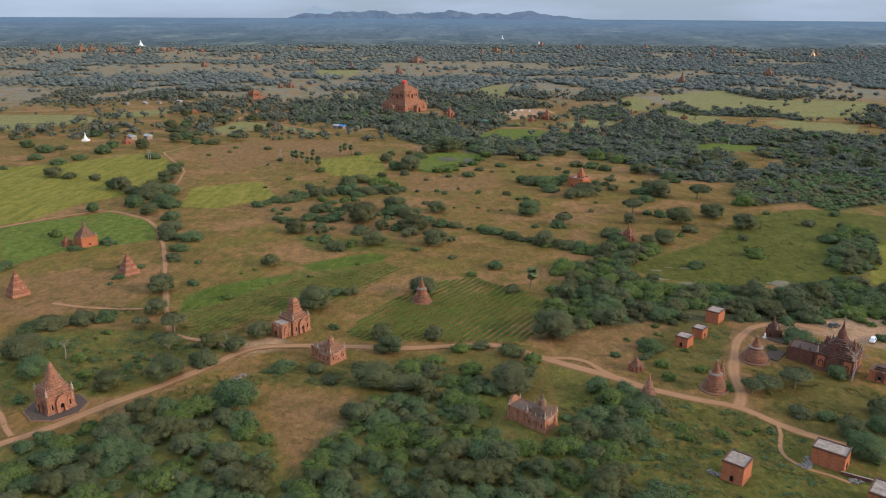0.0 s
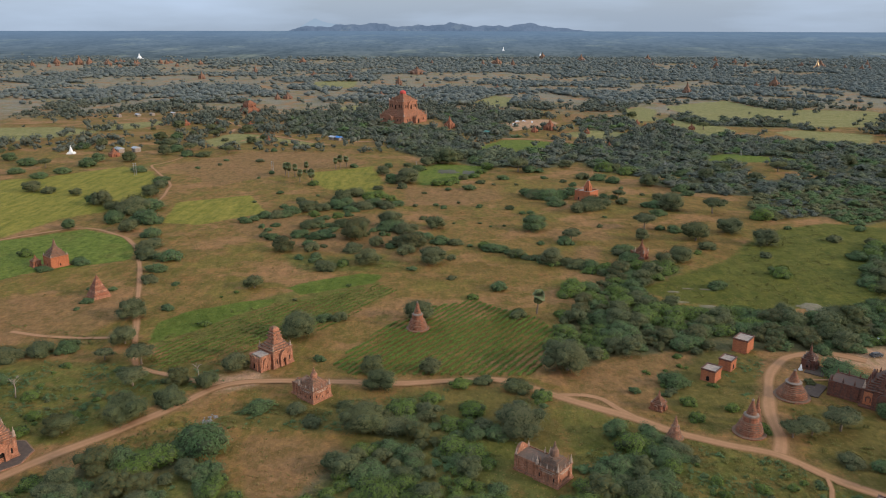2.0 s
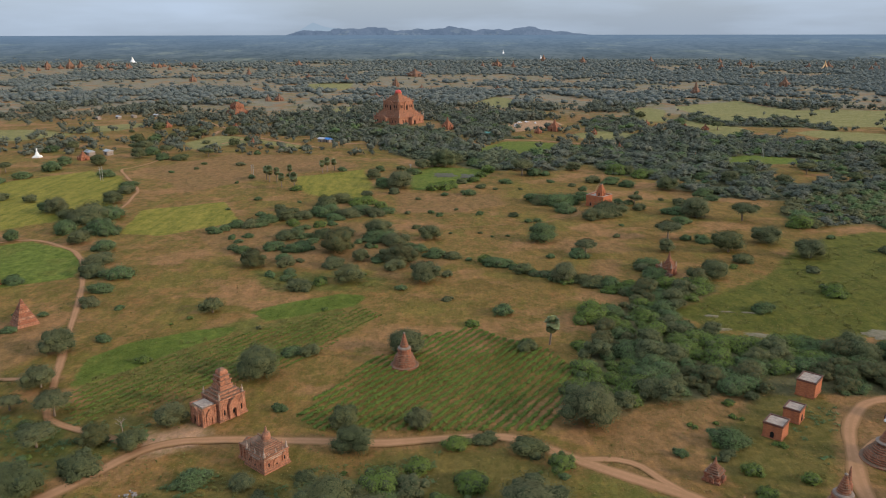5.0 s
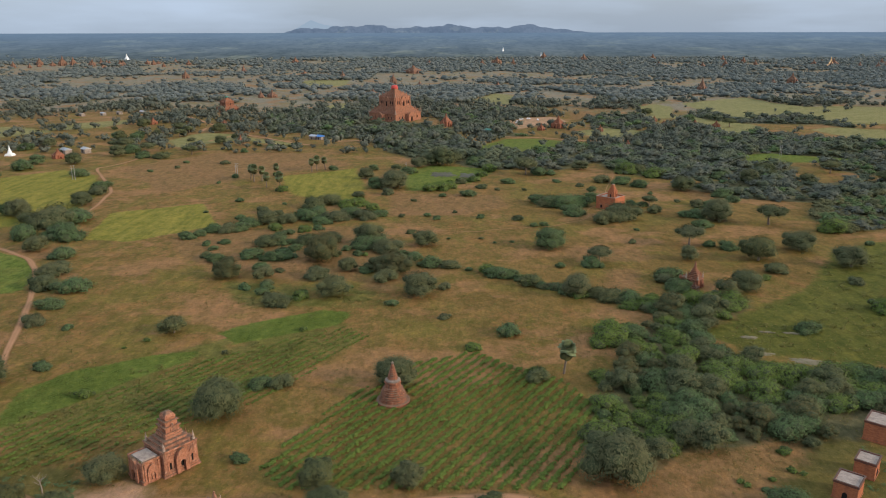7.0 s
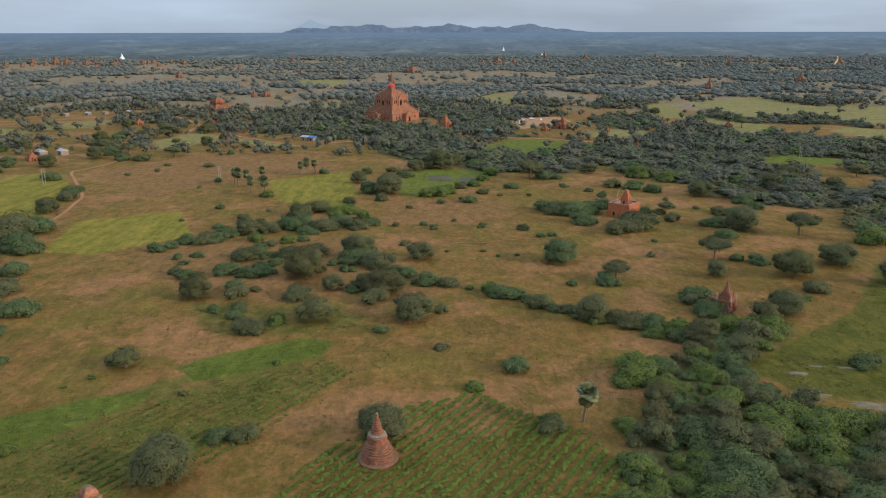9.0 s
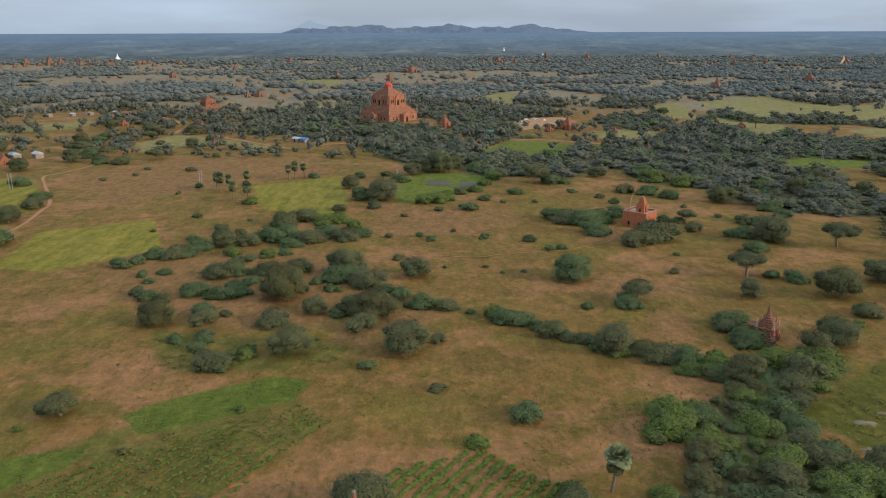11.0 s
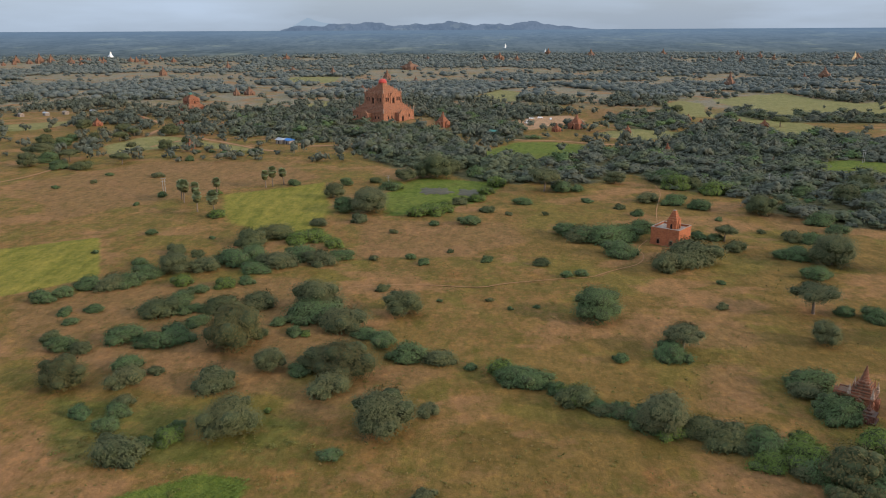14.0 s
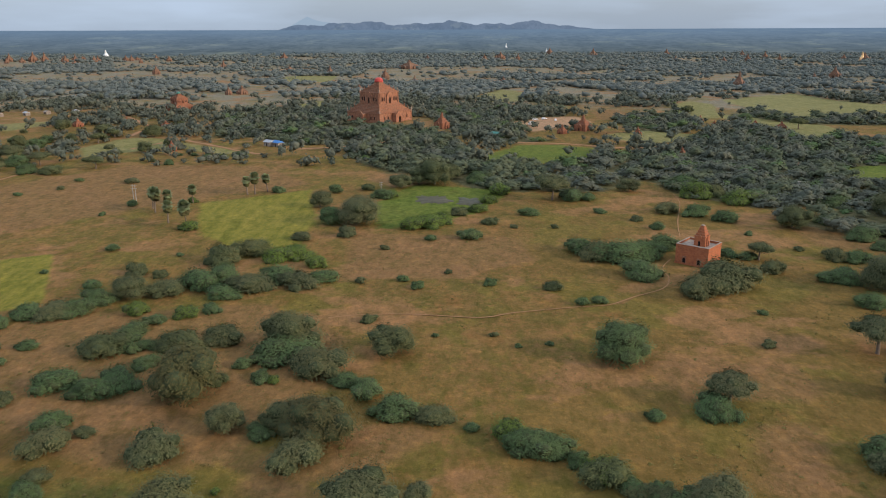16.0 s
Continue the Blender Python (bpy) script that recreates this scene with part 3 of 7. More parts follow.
ROADS['west_path'] = (1.9, [(-64.9, 198.9), (-76.9, 204.2), (-89.4, 209.8), (-95.2, 216.8), (-105.9, 245), (-115.8, 271.9), (-127.4, 303.8), (-141.1, 337), (-151.3, 355.4), (-163.2, 369.2), (-188, 383.7), (-209.8, 369.3), (-236.2, 340.2)])
ROADS['west_branch'] = (1.5, [(-103.5, 238), (-110.4, 235.2), (-121.6, 234.6), (-134, 236), (-148, 240)])
ROADS['corner_path'] = (1.6, [(-111.2, 142.8), (-115.7, 147.7), (-120.1, 153.8), (-128.2, 161.9)])
ROADS['west_track'] = (1.6, [(-184.8, 428.7), (-175.4, 436.5), (-173.3, 455.8), (-179.3, 485.7), (-184.2, 503.9), (-206.5, 543.8), (-222.8, 573.8), (-219.9, 582.4), (-214.2, 600.6), (-212.2, 620)])
ROADS['plain_path'] = (0.35, [(-19.2, 408.3), (-13.1, 410.1), (-3.6, 411), (6, 410.4), (20.3, 408.4), (28.4, 411.7), (45.1, 416), (55.2, 417.9), (63.1, 424.1), (73.5, 431.7), (77.7, 441.2), (78.3, 450.7), (83.8, 461)])
ROADS['north_path'] = (0.3, [(94.7, 488.4), (100.6, 511.6), (110.9, 544.5), (113.6, 563.7)])
ROADS['north_road'] = (3.2, [(-533.7, 824.7), (-464.7, 838.4), (-415.3, 856.9), (-359.4, 882.1), (-317.9, 920.2), (-289.3, 967.4), (-258.3, 990)])
ROADS['village_road'] = (3.5, [(-214.1, 768.7), (-217.9, 795.3), (-212, 809.3), (-269.3, 898.4), (-287.7, 918.6)])
ROADS['field_track'] = (3, [(-189.7, 705.6), (-173.3, 746), (-158.5, 736.9), (-137.3, 717.1), (-112, 691.2), (-99.6, 683.8)])
ROADS['wood_road'] = (4, [(-82.1, 705.2), (-53.7, 714.7), (-40.5, 733.3), (-24.9, 732.9)])
ROADS['ridge_track'] = (4, [(52.8, 733.4), (90.3, 723.9), (121, 707.1), (163.5, 713.7)])


WOODS['thicket_by_the_bend'] = [(-13.9, 178), (-8, 184), (2, 182), (4, 175), (8, 178), (18, 180), (19, 168), (4, 170), (-12.5, 166)]
WOODS['field_belt'] = [(305, 961), (314, 902), (332, 875), (380, 896), (406, 836), (384, 789), (365, 823), (323, 821), (276, 836), (247, 890)]
WOODS['field_hedge'] = [(366, 1046), (401, 1016), (389, 981), (347, 998)]
WOODS['field_hedge_east'] = [(383, 968), (449, 1014), (430, 969), (370, 934)]
WOODS['field_hedge_west'] = [(231, 999), (259, 979), (247, 895), (214, 895)]


# ---- ground ----
WOODS["wood_by_the_shelters"] = [(62, 221), (69, 222), (79, 226), (88, 230), (90, 223), (97, 227), (99, 232), (108, 227), (120, 228), (124, 223), (134, 222), (142, 228), (146, 254), (136, 257), (122, 258), (104, 258), (96, 246), (90, 238), (70, 230)]
def rise(x, y):
    """The plain climbs softly towards its far edge."""
    k = min(1.0, max(0.0, (math.hypot(x, y - 100) - 2700) / 2000))
    return 75 * k * k * (3 - 2 * k)


def grades(lo, fine_lo, fine_hi, hi, step, grow):
    a, s = [fine_lo], step
    while a[-1] > lo:
        s *= grow
        a.append(a[-1] - s)
    mid = list(np.arange(fine_lo, fine_hi, step))
    b, s = [fine_hi], step
    while b[-1] < hi:
        s *= grow
        b.append(b[-1] + s)
    return np.array(sorted(a[1:]) + mid + b)


def poly_mask(poly, X, Y, soft):
    """1 inside the outline, falling to 0 over a soft edge."""
    P = np.array(poly)
    dist = np.full(X.shape, 1e9)
    ins = np.zeros(X.shape, bool)
    for (xa, ya), (xb, yb) in zip(P, np.roll(P, -1, 0)):
        dx, dy = xb - xa, yb - ya
        t = np.clip(((X - xa) * dx + (Y - ya) * dy) / (dx * dx + dy * dy + 1e-9), 0, 1)
        dist = np.minimum(dist, np.hypot(X - xa - t * dx, Y - ya - t * dy))
        cross = (ya > Y) != (yb > Y)
        ins ^= cross & (X < (xb - xa) * (Y - ya) / (yb - ya + 1e-12) + xa)
    return np.clip(0.5 + np.where(ins, dist, -dist) / soft, 0, 1)


gx = grades(-4700, -240, 240, 4700, 3.4, 1.055)
gy = grades(-900, 70, 640, 4800, 3.4, 1.05)
X, Y = np.meshgrid(gx, gy)
R = np.hypot(X, Y - 100)
K = np.clip((R - 2700) / 2000, 0, 1)
lumps = 0.12 * np.sin(X * 0.11 + 1.3 * np.sin(Y * 0.07)) * np.sin(Y * 0.09 + 0.8 * np.sin(X * 0.05))
Z = 75 * K * K * (3 - 2 * K) + lumps - 0.14
V = np.stack([X, Y, Z], -1).reshape(-1, 3)
nxx, nyy = len(gx), len(gy)
idx = np.arange(nxx * nyy).reshape(nyy, nxx)
Q = np.stack([idx[:-1, :-1], idx[:-1, 1:], idx[1:, 1:], idx[1:, :-1]], -1).reshape(-1, 4)
ground_mesh = mesh_of("ground", V, None, Q, GROUND, True)
DRY = [[(-34, 212), (-26.9, 226.6), (-17.4, 245.5), (0.4, 267.5), (15.5, 274.7), (24.1, 265.8), (38.7, 256), (47.2, 231.4), (30, 204), (-24.8, 203)], [(8, 300), (60, 312), (96, 352), (150, 330), (190, 380), (205, 470), (150, 520), (60, 520), (34, 470), (62, 410), (30, 370)], [(-60, 330), (-10, 340), (10, 372), (-30, 392), (-78, 372)]]
# Pale and scrub colours spread with distance, standing in for haze.
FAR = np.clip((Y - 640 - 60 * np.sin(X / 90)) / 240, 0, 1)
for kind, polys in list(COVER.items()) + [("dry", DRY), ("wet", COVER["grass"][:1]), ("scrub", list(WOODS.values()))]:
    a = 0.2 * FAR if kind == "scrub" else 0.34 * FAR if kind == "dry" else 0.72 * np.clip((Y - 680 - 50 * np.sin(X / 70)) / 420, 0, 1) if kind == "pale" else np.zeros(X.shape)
    for poly in polys:
        far = max(p[1] for p in poly) > 480
        a = np.maximum(a, poly_mask(poly, X, Y, 5.0 if kind in ("straw", "lush") and not far else 12.0))
    if kind == "bare":
        for w, line in ROADS.values():
            P = np.array([(p.x, p.y) for p in smooth_line(line, 8.0)])
            for xa, ya in P:
                near = (np.abs(X - xa) < 14) & (np.abs(Y - ya) < 14)
                a[near] = np.maximum(a[near], np.clip(1.15 - np.hypot(X[near] - xa, Y[near] - ya) / (w * 1.6 + 0.6), 0, 0.9))
    layer = ground_mesh.attributes.new(kind, 'FLOAT', 'POINT')
    layer.data.foreach_set("value", a.ravel().astype(np.float32))
ground = tagged(new("ground", ground_mesh), "dry brown plain with patchy grass and green fields", "ground", kind="structure")


def road_ribbon(name, width, pts, seed):
    rnd = random.Random(seed)
    line = smooth_line(pts, 2.2)
    verts, quads = [], []
    wob = [rnd.uniform(-1, 1) for _ in range(len(line) + 8)]
    for i, p in enumerate(line):
        d = (line[min(i + 1, len(line) - 1)] - line[max(i - 1, 0)]).normalized()
        side = Vector((-d.y, d.x, 0))
        soft = sum(wob[i:i + 5]) / 5
        soft2 = sum(wob[i + 3:i + 8]) / 5
        wl, wr = width * 0.42 * (1 + 0.6 * soft), width * 0.42 * (1 + 0.6 * soft2)
        verge = min(0.45, width * 0.3)
        for k, h in ((-wl - verge, -0.02), (-wl * 0.55, 0.035), (-wl * 0.2, 0.06), (wr * 0.2, 0.06), (wr * 0.55, 0.035), (wr + verge, -0.02)):
            q = p + side * k
            verts.append((q.x, q.y, (h - 0.02) * min(1.0, width / 3) + 0.02 + rise(q.x, q.y)))
        if i:
            o = (i - 1) * 6
            for k in range(5):
                quads.append((o + k, o + k + 1, o + k + 7, o + k + 6))
    me = mesh_of(name, verts, None, quads, ROAD, True)
    rut = me.attributes.new("rut", 'FLOAT', 'POINT')
    rut.data.foreach_set("value", [0.0, 0.95, 0.62, 0.62, 0.95, 0.0] * len(line))
    return tagged(new(name, me), "pale sandy dirt track worn into the dry plain", "road", kind="structure")


for i, (name, (w, line)) in enumerate(ROADS.items()):
    road_ribbon(name, w, line, i)


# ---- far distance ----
# Emissive backdrop colour with the distance haze painted in, changing with distance.
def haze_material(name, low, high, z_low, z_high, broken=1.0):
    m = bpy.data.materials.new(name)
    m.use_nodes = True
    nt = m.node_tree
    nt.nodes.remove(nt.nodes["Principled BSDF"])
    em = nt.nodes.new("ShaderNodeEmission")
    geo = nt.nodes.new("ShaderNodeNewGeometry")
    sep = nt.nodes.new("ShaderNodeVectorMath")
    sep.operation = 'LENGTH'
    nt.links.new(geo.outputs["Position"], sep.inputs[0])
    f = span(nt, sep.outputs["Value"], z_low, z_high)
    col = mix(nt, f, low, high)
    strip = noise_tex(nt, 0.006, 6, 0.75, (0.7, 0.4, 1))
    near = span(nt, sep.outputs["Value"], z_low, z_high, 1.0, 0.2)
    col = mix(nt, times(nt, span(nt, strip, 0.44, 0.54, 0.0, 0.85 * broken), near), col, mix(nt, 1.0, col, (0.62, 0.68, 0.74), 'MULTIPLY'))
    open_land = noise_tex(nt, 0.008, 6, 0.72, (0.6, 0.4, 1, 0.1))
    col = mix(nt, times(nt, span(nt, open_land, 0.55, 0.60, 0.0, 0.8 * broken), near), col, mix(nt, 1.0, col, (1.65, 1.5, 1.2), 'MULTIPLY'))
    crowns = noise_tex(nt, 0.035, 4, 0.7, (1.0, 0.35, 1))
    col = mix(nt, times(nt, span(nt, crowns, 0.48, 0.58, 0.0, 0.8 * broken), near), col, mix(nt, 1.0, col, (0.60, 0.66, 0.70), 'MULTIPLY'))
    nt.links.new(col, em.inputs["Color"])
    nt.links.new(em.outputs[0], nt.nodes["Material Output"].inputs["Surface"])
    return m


def arc_sheet(name, rows, a0, a1, n, material, label):
    """A sheet round the viewer: rows of (radius, height of angle) from near to far."""
    verts, quads = [], []
    for r, h in rows:
        for i in range(n + 1):
            a = a0 + (a1 - a0) * i / n
            verts.append((r * math.sin(a), 100 + r * math.cos(a), h(a)))
    for j in range(len(rows) - 1):
        for i in range(n):
            o = j * (n + 1) + i
            quads.append((o, o + 1, o + n + 2, o + n + 1))
    ob = new(name, mesh_of(name, verts, None, quads, material, True))
    return tagged(ob, label, "distance", kind="structure")


def ridge(a):
    """The height of the hills above the plain's edge, by direction."""
    d = math.degrees(a)
    k = max(0.0, min(1.0, (d + 11.6) / 2.2)) * max(0.0, min(1.0, (10.6 - d) / 4.5))
    v = 0.66 + 0.13 * math.sin(d * 1.05 + 1.4) + 0.09 * math.sin(d * 2.3 + 0.5) + 0.05 * math.sin(d * 5.3) + 0.07 * noise.noise((d * 3.0, 0, 0)) + 0.05 * noise.noise((d * 9.0, 5, 0))
    return max(0.0, k) ** 0.7 * v


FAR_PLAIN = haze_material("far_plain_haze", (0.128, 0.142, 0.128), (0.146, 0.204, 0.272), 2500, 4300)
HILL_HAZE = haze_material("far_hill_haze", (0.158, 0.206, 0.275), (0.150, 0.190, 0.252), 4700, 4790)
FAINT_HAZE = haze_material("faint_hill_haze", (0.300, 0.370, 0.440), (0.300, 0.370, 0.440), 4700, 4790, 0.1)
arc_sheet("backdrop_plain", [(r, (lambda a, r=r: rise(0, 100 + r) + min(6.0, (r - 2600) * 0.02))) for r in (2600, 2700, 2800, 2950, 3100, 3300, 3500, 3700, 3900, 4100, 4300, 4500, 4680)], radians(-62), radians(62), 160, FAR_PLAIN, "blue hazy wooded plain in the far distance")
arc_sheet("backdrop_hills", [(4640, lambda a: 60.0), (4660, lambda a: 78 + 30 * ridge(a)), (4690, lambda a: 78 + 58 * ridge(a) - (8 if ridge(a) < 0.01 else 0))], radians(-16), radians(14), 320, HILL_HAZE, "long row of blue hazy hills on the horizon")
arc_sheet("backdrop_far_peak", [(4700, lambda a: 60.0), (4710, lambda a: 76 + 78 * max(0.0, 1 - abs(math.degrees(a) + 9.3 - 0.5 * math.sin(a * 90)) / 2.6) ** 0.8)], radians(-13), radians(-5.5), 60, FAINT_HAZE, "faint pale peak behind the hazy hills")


# ---- plants ----
def ball(level):
    bm = bmesh.new()
    bmesh.ops.create_icosphere(bm, subdivisions=level, radius=1)
    v = np.array([p.co[:] for p in bm.verts])
    f = np.array([[p.index for p in q.verts] for q in bm.faces])
    bm.free()
    return v, f


BALL_S, BALL_M = ball(1), ball(2)


def crown_arrays(seed, shape, lobes, leaves, leaf):
    """Foliage of unit width: a dark uneven core wrapped in many small layered leaf sprays."""
    g = np.random.default_rng(seed)
    rz, cz = {"round": (0.31, 0.235), "bush": (0.24, 0.085), "umbrella": (0.13, 0.40), "low": (0.20, 0.08)}[shape]
    skew = g.uniform(-0.05, 0.05, 2)
    c, r = [(0.0, 0.0, cz + rz * 0.25)], [0.27]
    for i in range(lobes):
        a = 2 * math.pi * (i * 0.618 + g.uniform(-0.08, 0.08))
        rad = 0.36 * ((i + 0.5) / lobes) ** 0.55 * g.uniform(0.75, 1.12)
        up = math.sqrt(max(0.0, 1 - (rad / 0.52) ** 2))
        drop = 0.85 if (rad > 0.16 and i % 3 != 1) else 0.0
        c.append((rad * math.cos(a) + skew[0], rad * math.sin(a) + skew[1], cz + rz * 0.64 * (up * g.uniform(0.72, 1.08) - drop)))
        r.append(g.uniform(0.13, 0.20))
    c, r = np.array(c), np.array(r)
    sq = np.array([1, 1, 0.55 if shape == "umbrella" else 0.8])
    vs, ts, n0 = [], [], 0
    for k, (ci, ri) in enumerate(zip(c, r)):
        bv, bf = BALL_M if k == 0 and leaves > 200 else BALL_S
        shape_k = np.array([1.12, 1.12, rz / 0.42]) if k == 0 else sq
        v = bv * (ri * (0.84 if leaves > 400 or leaves < 20 else 0.7)) * shape_k * (1 + g.uniform(-0.14, 0.14, (len(bv), 1))) + ci
        v[:, 2] = np.maximum(v[:, 2], 0.0)
        vs.append(v)
        ts.append(bf + n0)
        n0 += len(v)
    if not leaves:
        return np.concatenate(vs), np.concatenate(ts), np.zeros((0, 4), int)
    weight = r ** 2
    weight[0] *= 0.6
    pick = g.choice(lobes + 1, leaves * 3, p=weight / weight.sum())
    d = g.normal(size=(leaves * 3, 3))
    d /= np.linalg.norm(d, axis=1)[:, None]
    d[:, 2] = np.where(g.random(len(d)) < 0.45, np.abs(d[:, 2]), d[:, 2])
    p = c[pick] + d * sq * (r[pick] * (0.82 + 0.62 * g.random(len(pick)) ** 1.7))[:, None]
    gap = (np.linalg.norm((p[:, None, :] - c[None]) / sq, axis=2) / r[None]).min(1)
    keep = (gap > 0.80) & (p[:, 2] > 0.0)
    p, d = p[keep][:leaves], d[keep][:leaves]
    n = len(p)
    out = p - np.array([0, 0, cz * 0.6])
    out /= np.linalg.norm(out, axis=1)[:, None]
    nrm = out * 0.42 + d * 0.22 + g.normal(size=(n, 3)) * 0.17 + np.array([0, 0, 0.36])
    nrm /= np.linalg.norm(nrm, axis=1)[:, None]
    along = out * np.array([1, 1, 0.3]) + g.normal(size=(n, 3)) * 0.5 - np.array([0, 0, 0.15])
    w = np.cross(nrm, along)
    w /= np.linalg.norm(w, axis=1)[:, None]
    u = np.cross(w, nrm)
    s = (leaf * g.uniform(0.55, 1.4, n))[:, None]
    spray = np.stack([p - u * s * 0.9 - w * s * 0.55, p - u * s * 0.9 + w * s * 0.55, p + u * s * 1.2 - nrm * s * 0.3], 1).reshape(-1, 3)
    q = np.arange(n * 3).reshape(-1, 3) + n0
    return np.concatenate(vs + [spray]), np.concatenate(ts), q


def limbs(lines, sides=6):
    """Tapered round limbs from (foot, tip, foot radius, tip radius)."""
    vs, qs, o = [], [], 0
    for a, b, ra, rb in lines:
        a, b = Vector(a), Vector(b)
        z = (b - a).normalized()
        x = z.orthogonal().normalized()
        y = z.cross(x)
        for p, r in ((a, ra), (b, rb)):
            for k in range(sides):
                t = 2 * math.pi * k / sides
                vs.append(p + (x * math.cos(t) + y * math.sin(t)) * r)
        for k in range(sides):
            qs.append((o + k, o + (k + 1) % sides, o + sides + (k + 1) % sides, o + sides + k))
        o += 2 * sides
    return vs, qs


def trunk_mesh(seed, shape):
    rnd = random.Random(seed)
    if shape in ("bush", "low"):
        lines = [((0, 0, -0.03), (0.10 * math.cos(a), 0.10 * math.sin(a), 0.22), 0.018, 0.008) for a in (0.4, 1.9, 3.3, 4.9)]
    else:
        top = 0.30 if shape == "umbrella" else 0.2
        bend = (rnd.uniform(-0.03, 0.03), rnd.uniform(-0.03, 0.03), top)
        lines = [((0, 0, -0.04), bend, 0.034, 0.024)]
        for k in range(5):
            a = k * 1.257 + rnd.uniform(-0.4, 0.4)
            reach = rnd.uniform(0.16, 0.30)
            lines.append((bend, (reach * math.cos(a), reach * math.sin(a), top + rnd.uniform(0.14, 0.22)), 0.018, 0.007))
    v, q = limbs(lines)
    return mesh_of("trunk", v, None, q, BARK, True)


SHAPES = {
    "round": ("round", 26, 6200, 0.0132, 5, (LEAF_DARK, LEAF_DARK, LEAF_BUSH)),
    "olive": ("round", 24, 5200, 0.0136, 3, (LEAF_OLIVE,)),
    "bush": ("bush", 18, 2200, 0.0180, 6, (LEAF_BUSH, LEAF_BUSH, LEAF_DARK)),
    "green": ("bush", 18, 2100, 0.0182, 4, (LEAF_GREEN,)),
    "umbrella": ("umbrella", 22, 3600, 0.0145, 4, (LEAF_DARK,)),
}
WORDS = {
    "round": ("tree", "dense dark green tree with a rounded crown on dry ground", "tree"),
    "olive": ("tree", "dull olive tree with a thin dusty crown on dry ground", "tree"),
    "bush": ("bush", "low grey green thorn bush spreading on the dry plain", "bush"),
    "green": ("shrub", "bright green leafy shrub standing in dry grass", "shrub"),
    "umbrella": ("acacia_tree", "dark flat topped acacia tree with a bare trunk", "tree"),
}
CROWNS, ARRAYS = {}, {}
for shape, (form, lobes, leaves, leaf, count, mats) in SHAPES.items():
    for k in range(count):
        arr = crown_arrays(100 + 17 * k + len(shape), form, lobes, leaves, leaf)
        ARRAYS.setdefault(shape, []).append(arr)
        CROWNS.setdefault(shape, []).append((mesh_of("crown", *arr, (mats[k % len(mats)], LEAF_CORE_SHADE), True), trunk_mesh(k, form)))


def plant(shape, x, y, d, rnd, group):
    name, label, category = WORDS[shape]
    crown, trunk = rnd.choice(CROWNS[shape])
    e = new(name)
    e.empty_display_size = 0.4
    d *= 0.84 if y > 480 and d > 12 else 1.0
    d *= {'bush': 1.2, 'green': 1.2, 'round': 1.04, 'olive': 1.18}.get(shape, 1.0)
    tall = rnd.uniform(0.88, 1.12)
    stretch_x = (1.0, 1.35) if shape == 'bush' else (0.96, 1.12)
    e.matrix_world = pose(x, y, rise(x, y) - 0.05, 0, 0, rnd.uniform(0, 360)) @ Matrix.Diagonal((d * rnd.uniform(*stretch_x), d * rnd.uniform(0.84, 1.02), d * tall * (0.94 if shape in ('bush', 'green') else 1.0), 1))
    tagged(e, label, category, group)
    for n, me in (("crown", crown), ("trunk", trunk)):
        new(n, me).parent = e


HEDGE_BY_THE_WEST_PATH = {
    'round': [(-201.4, 439.5, 13.5), (-182.3, 463.8, 12.9), (-162.4, 377.6, 11.3)],
    'bush': [(-190.6, 428.4, 10.5), (-177, 420.7, 20.3), (-171, 429.9, 15.7), (-187.4, 493.2, 10.8), (-193, 511.6, 9.6), (-178.4, 397.5, 13.1), (-167.3, 397.7, 7.2), (-158.8, 397.9, 14.3), (-146.8, 368.1, 10.9), (-139.3, 346.9, 10.6), (-133.9, 330.5, 11.5), (-122.5, 327.8, 11.8), (-122.5, 310.7, 8), (-119.9, 294.9, 7), (-107.9, 292, 3), (-100.8, 262.8, 4.3)],
}
SCRUB_BY_THE_ROWS = {
    'round': [(-74.1, 288.3, 9.4), (-46.7, 238.1, 14.8), (-4.7, 253.9, 11.6), (0.2, 208.3, 6.8), (-18.3, 207.9, 8.8)],
    'green': [(-79.7, 281.8, 2.1), (-84.3, 276.2, 1.4), (-35.4, 290.2, 2.5), (-82, 246.3, 4.5), (15.3, 276.5, 4.6), (47.5, 254.1, 4.1)],
    'bush': [(-54.5, 273, 2), (-39.4, 252.1, 5.5), (-34.4, 252.9, 6.3), (-35.7, 217, 3.6), (-10.3, 313.3, 4), (7, 300.1, 3.9), (26.1, 287.9, 6.8), (31.1, 256.7, 6.1)],
}
GRASS_MEADOW_SHRUBS = {
    'bush': [(115.9, 289, 6.8), (131.3, 348.3, 8.6), (153.9, 334.8, 5.8), (187.4, 410.1, 9.9), (88.9, 340.3, 9.1), (88.9, 326.9, 7.9), (81.9, 306.4, 7.7), (117.8, 384.7, 5.5), (124.3, 380.2, 7.3), (68.2, 315.9, 9), (81.9, 298.1, 9.2)],
    'round': [(130, 363.2, 15.4), (152.9, 377.9, 13.9), (111.3, 328.2, 11.4), (162.8, 355.6, 14.2)],
    'umbrella': [(158, 422.2, 15.4)],
    'green': [(123.6, 339.8, 4), (180.5, 408.8, 12.8), (89.7, 314.6, 9), (94.3, 312.1, 9.3), (101.4, 314, 10.8), (56.6, 287, 11.2), (60.3, 275.3, 8.4), (74.8, 309.7, 9.2), (75.1, 294.9, 6.7)],
}
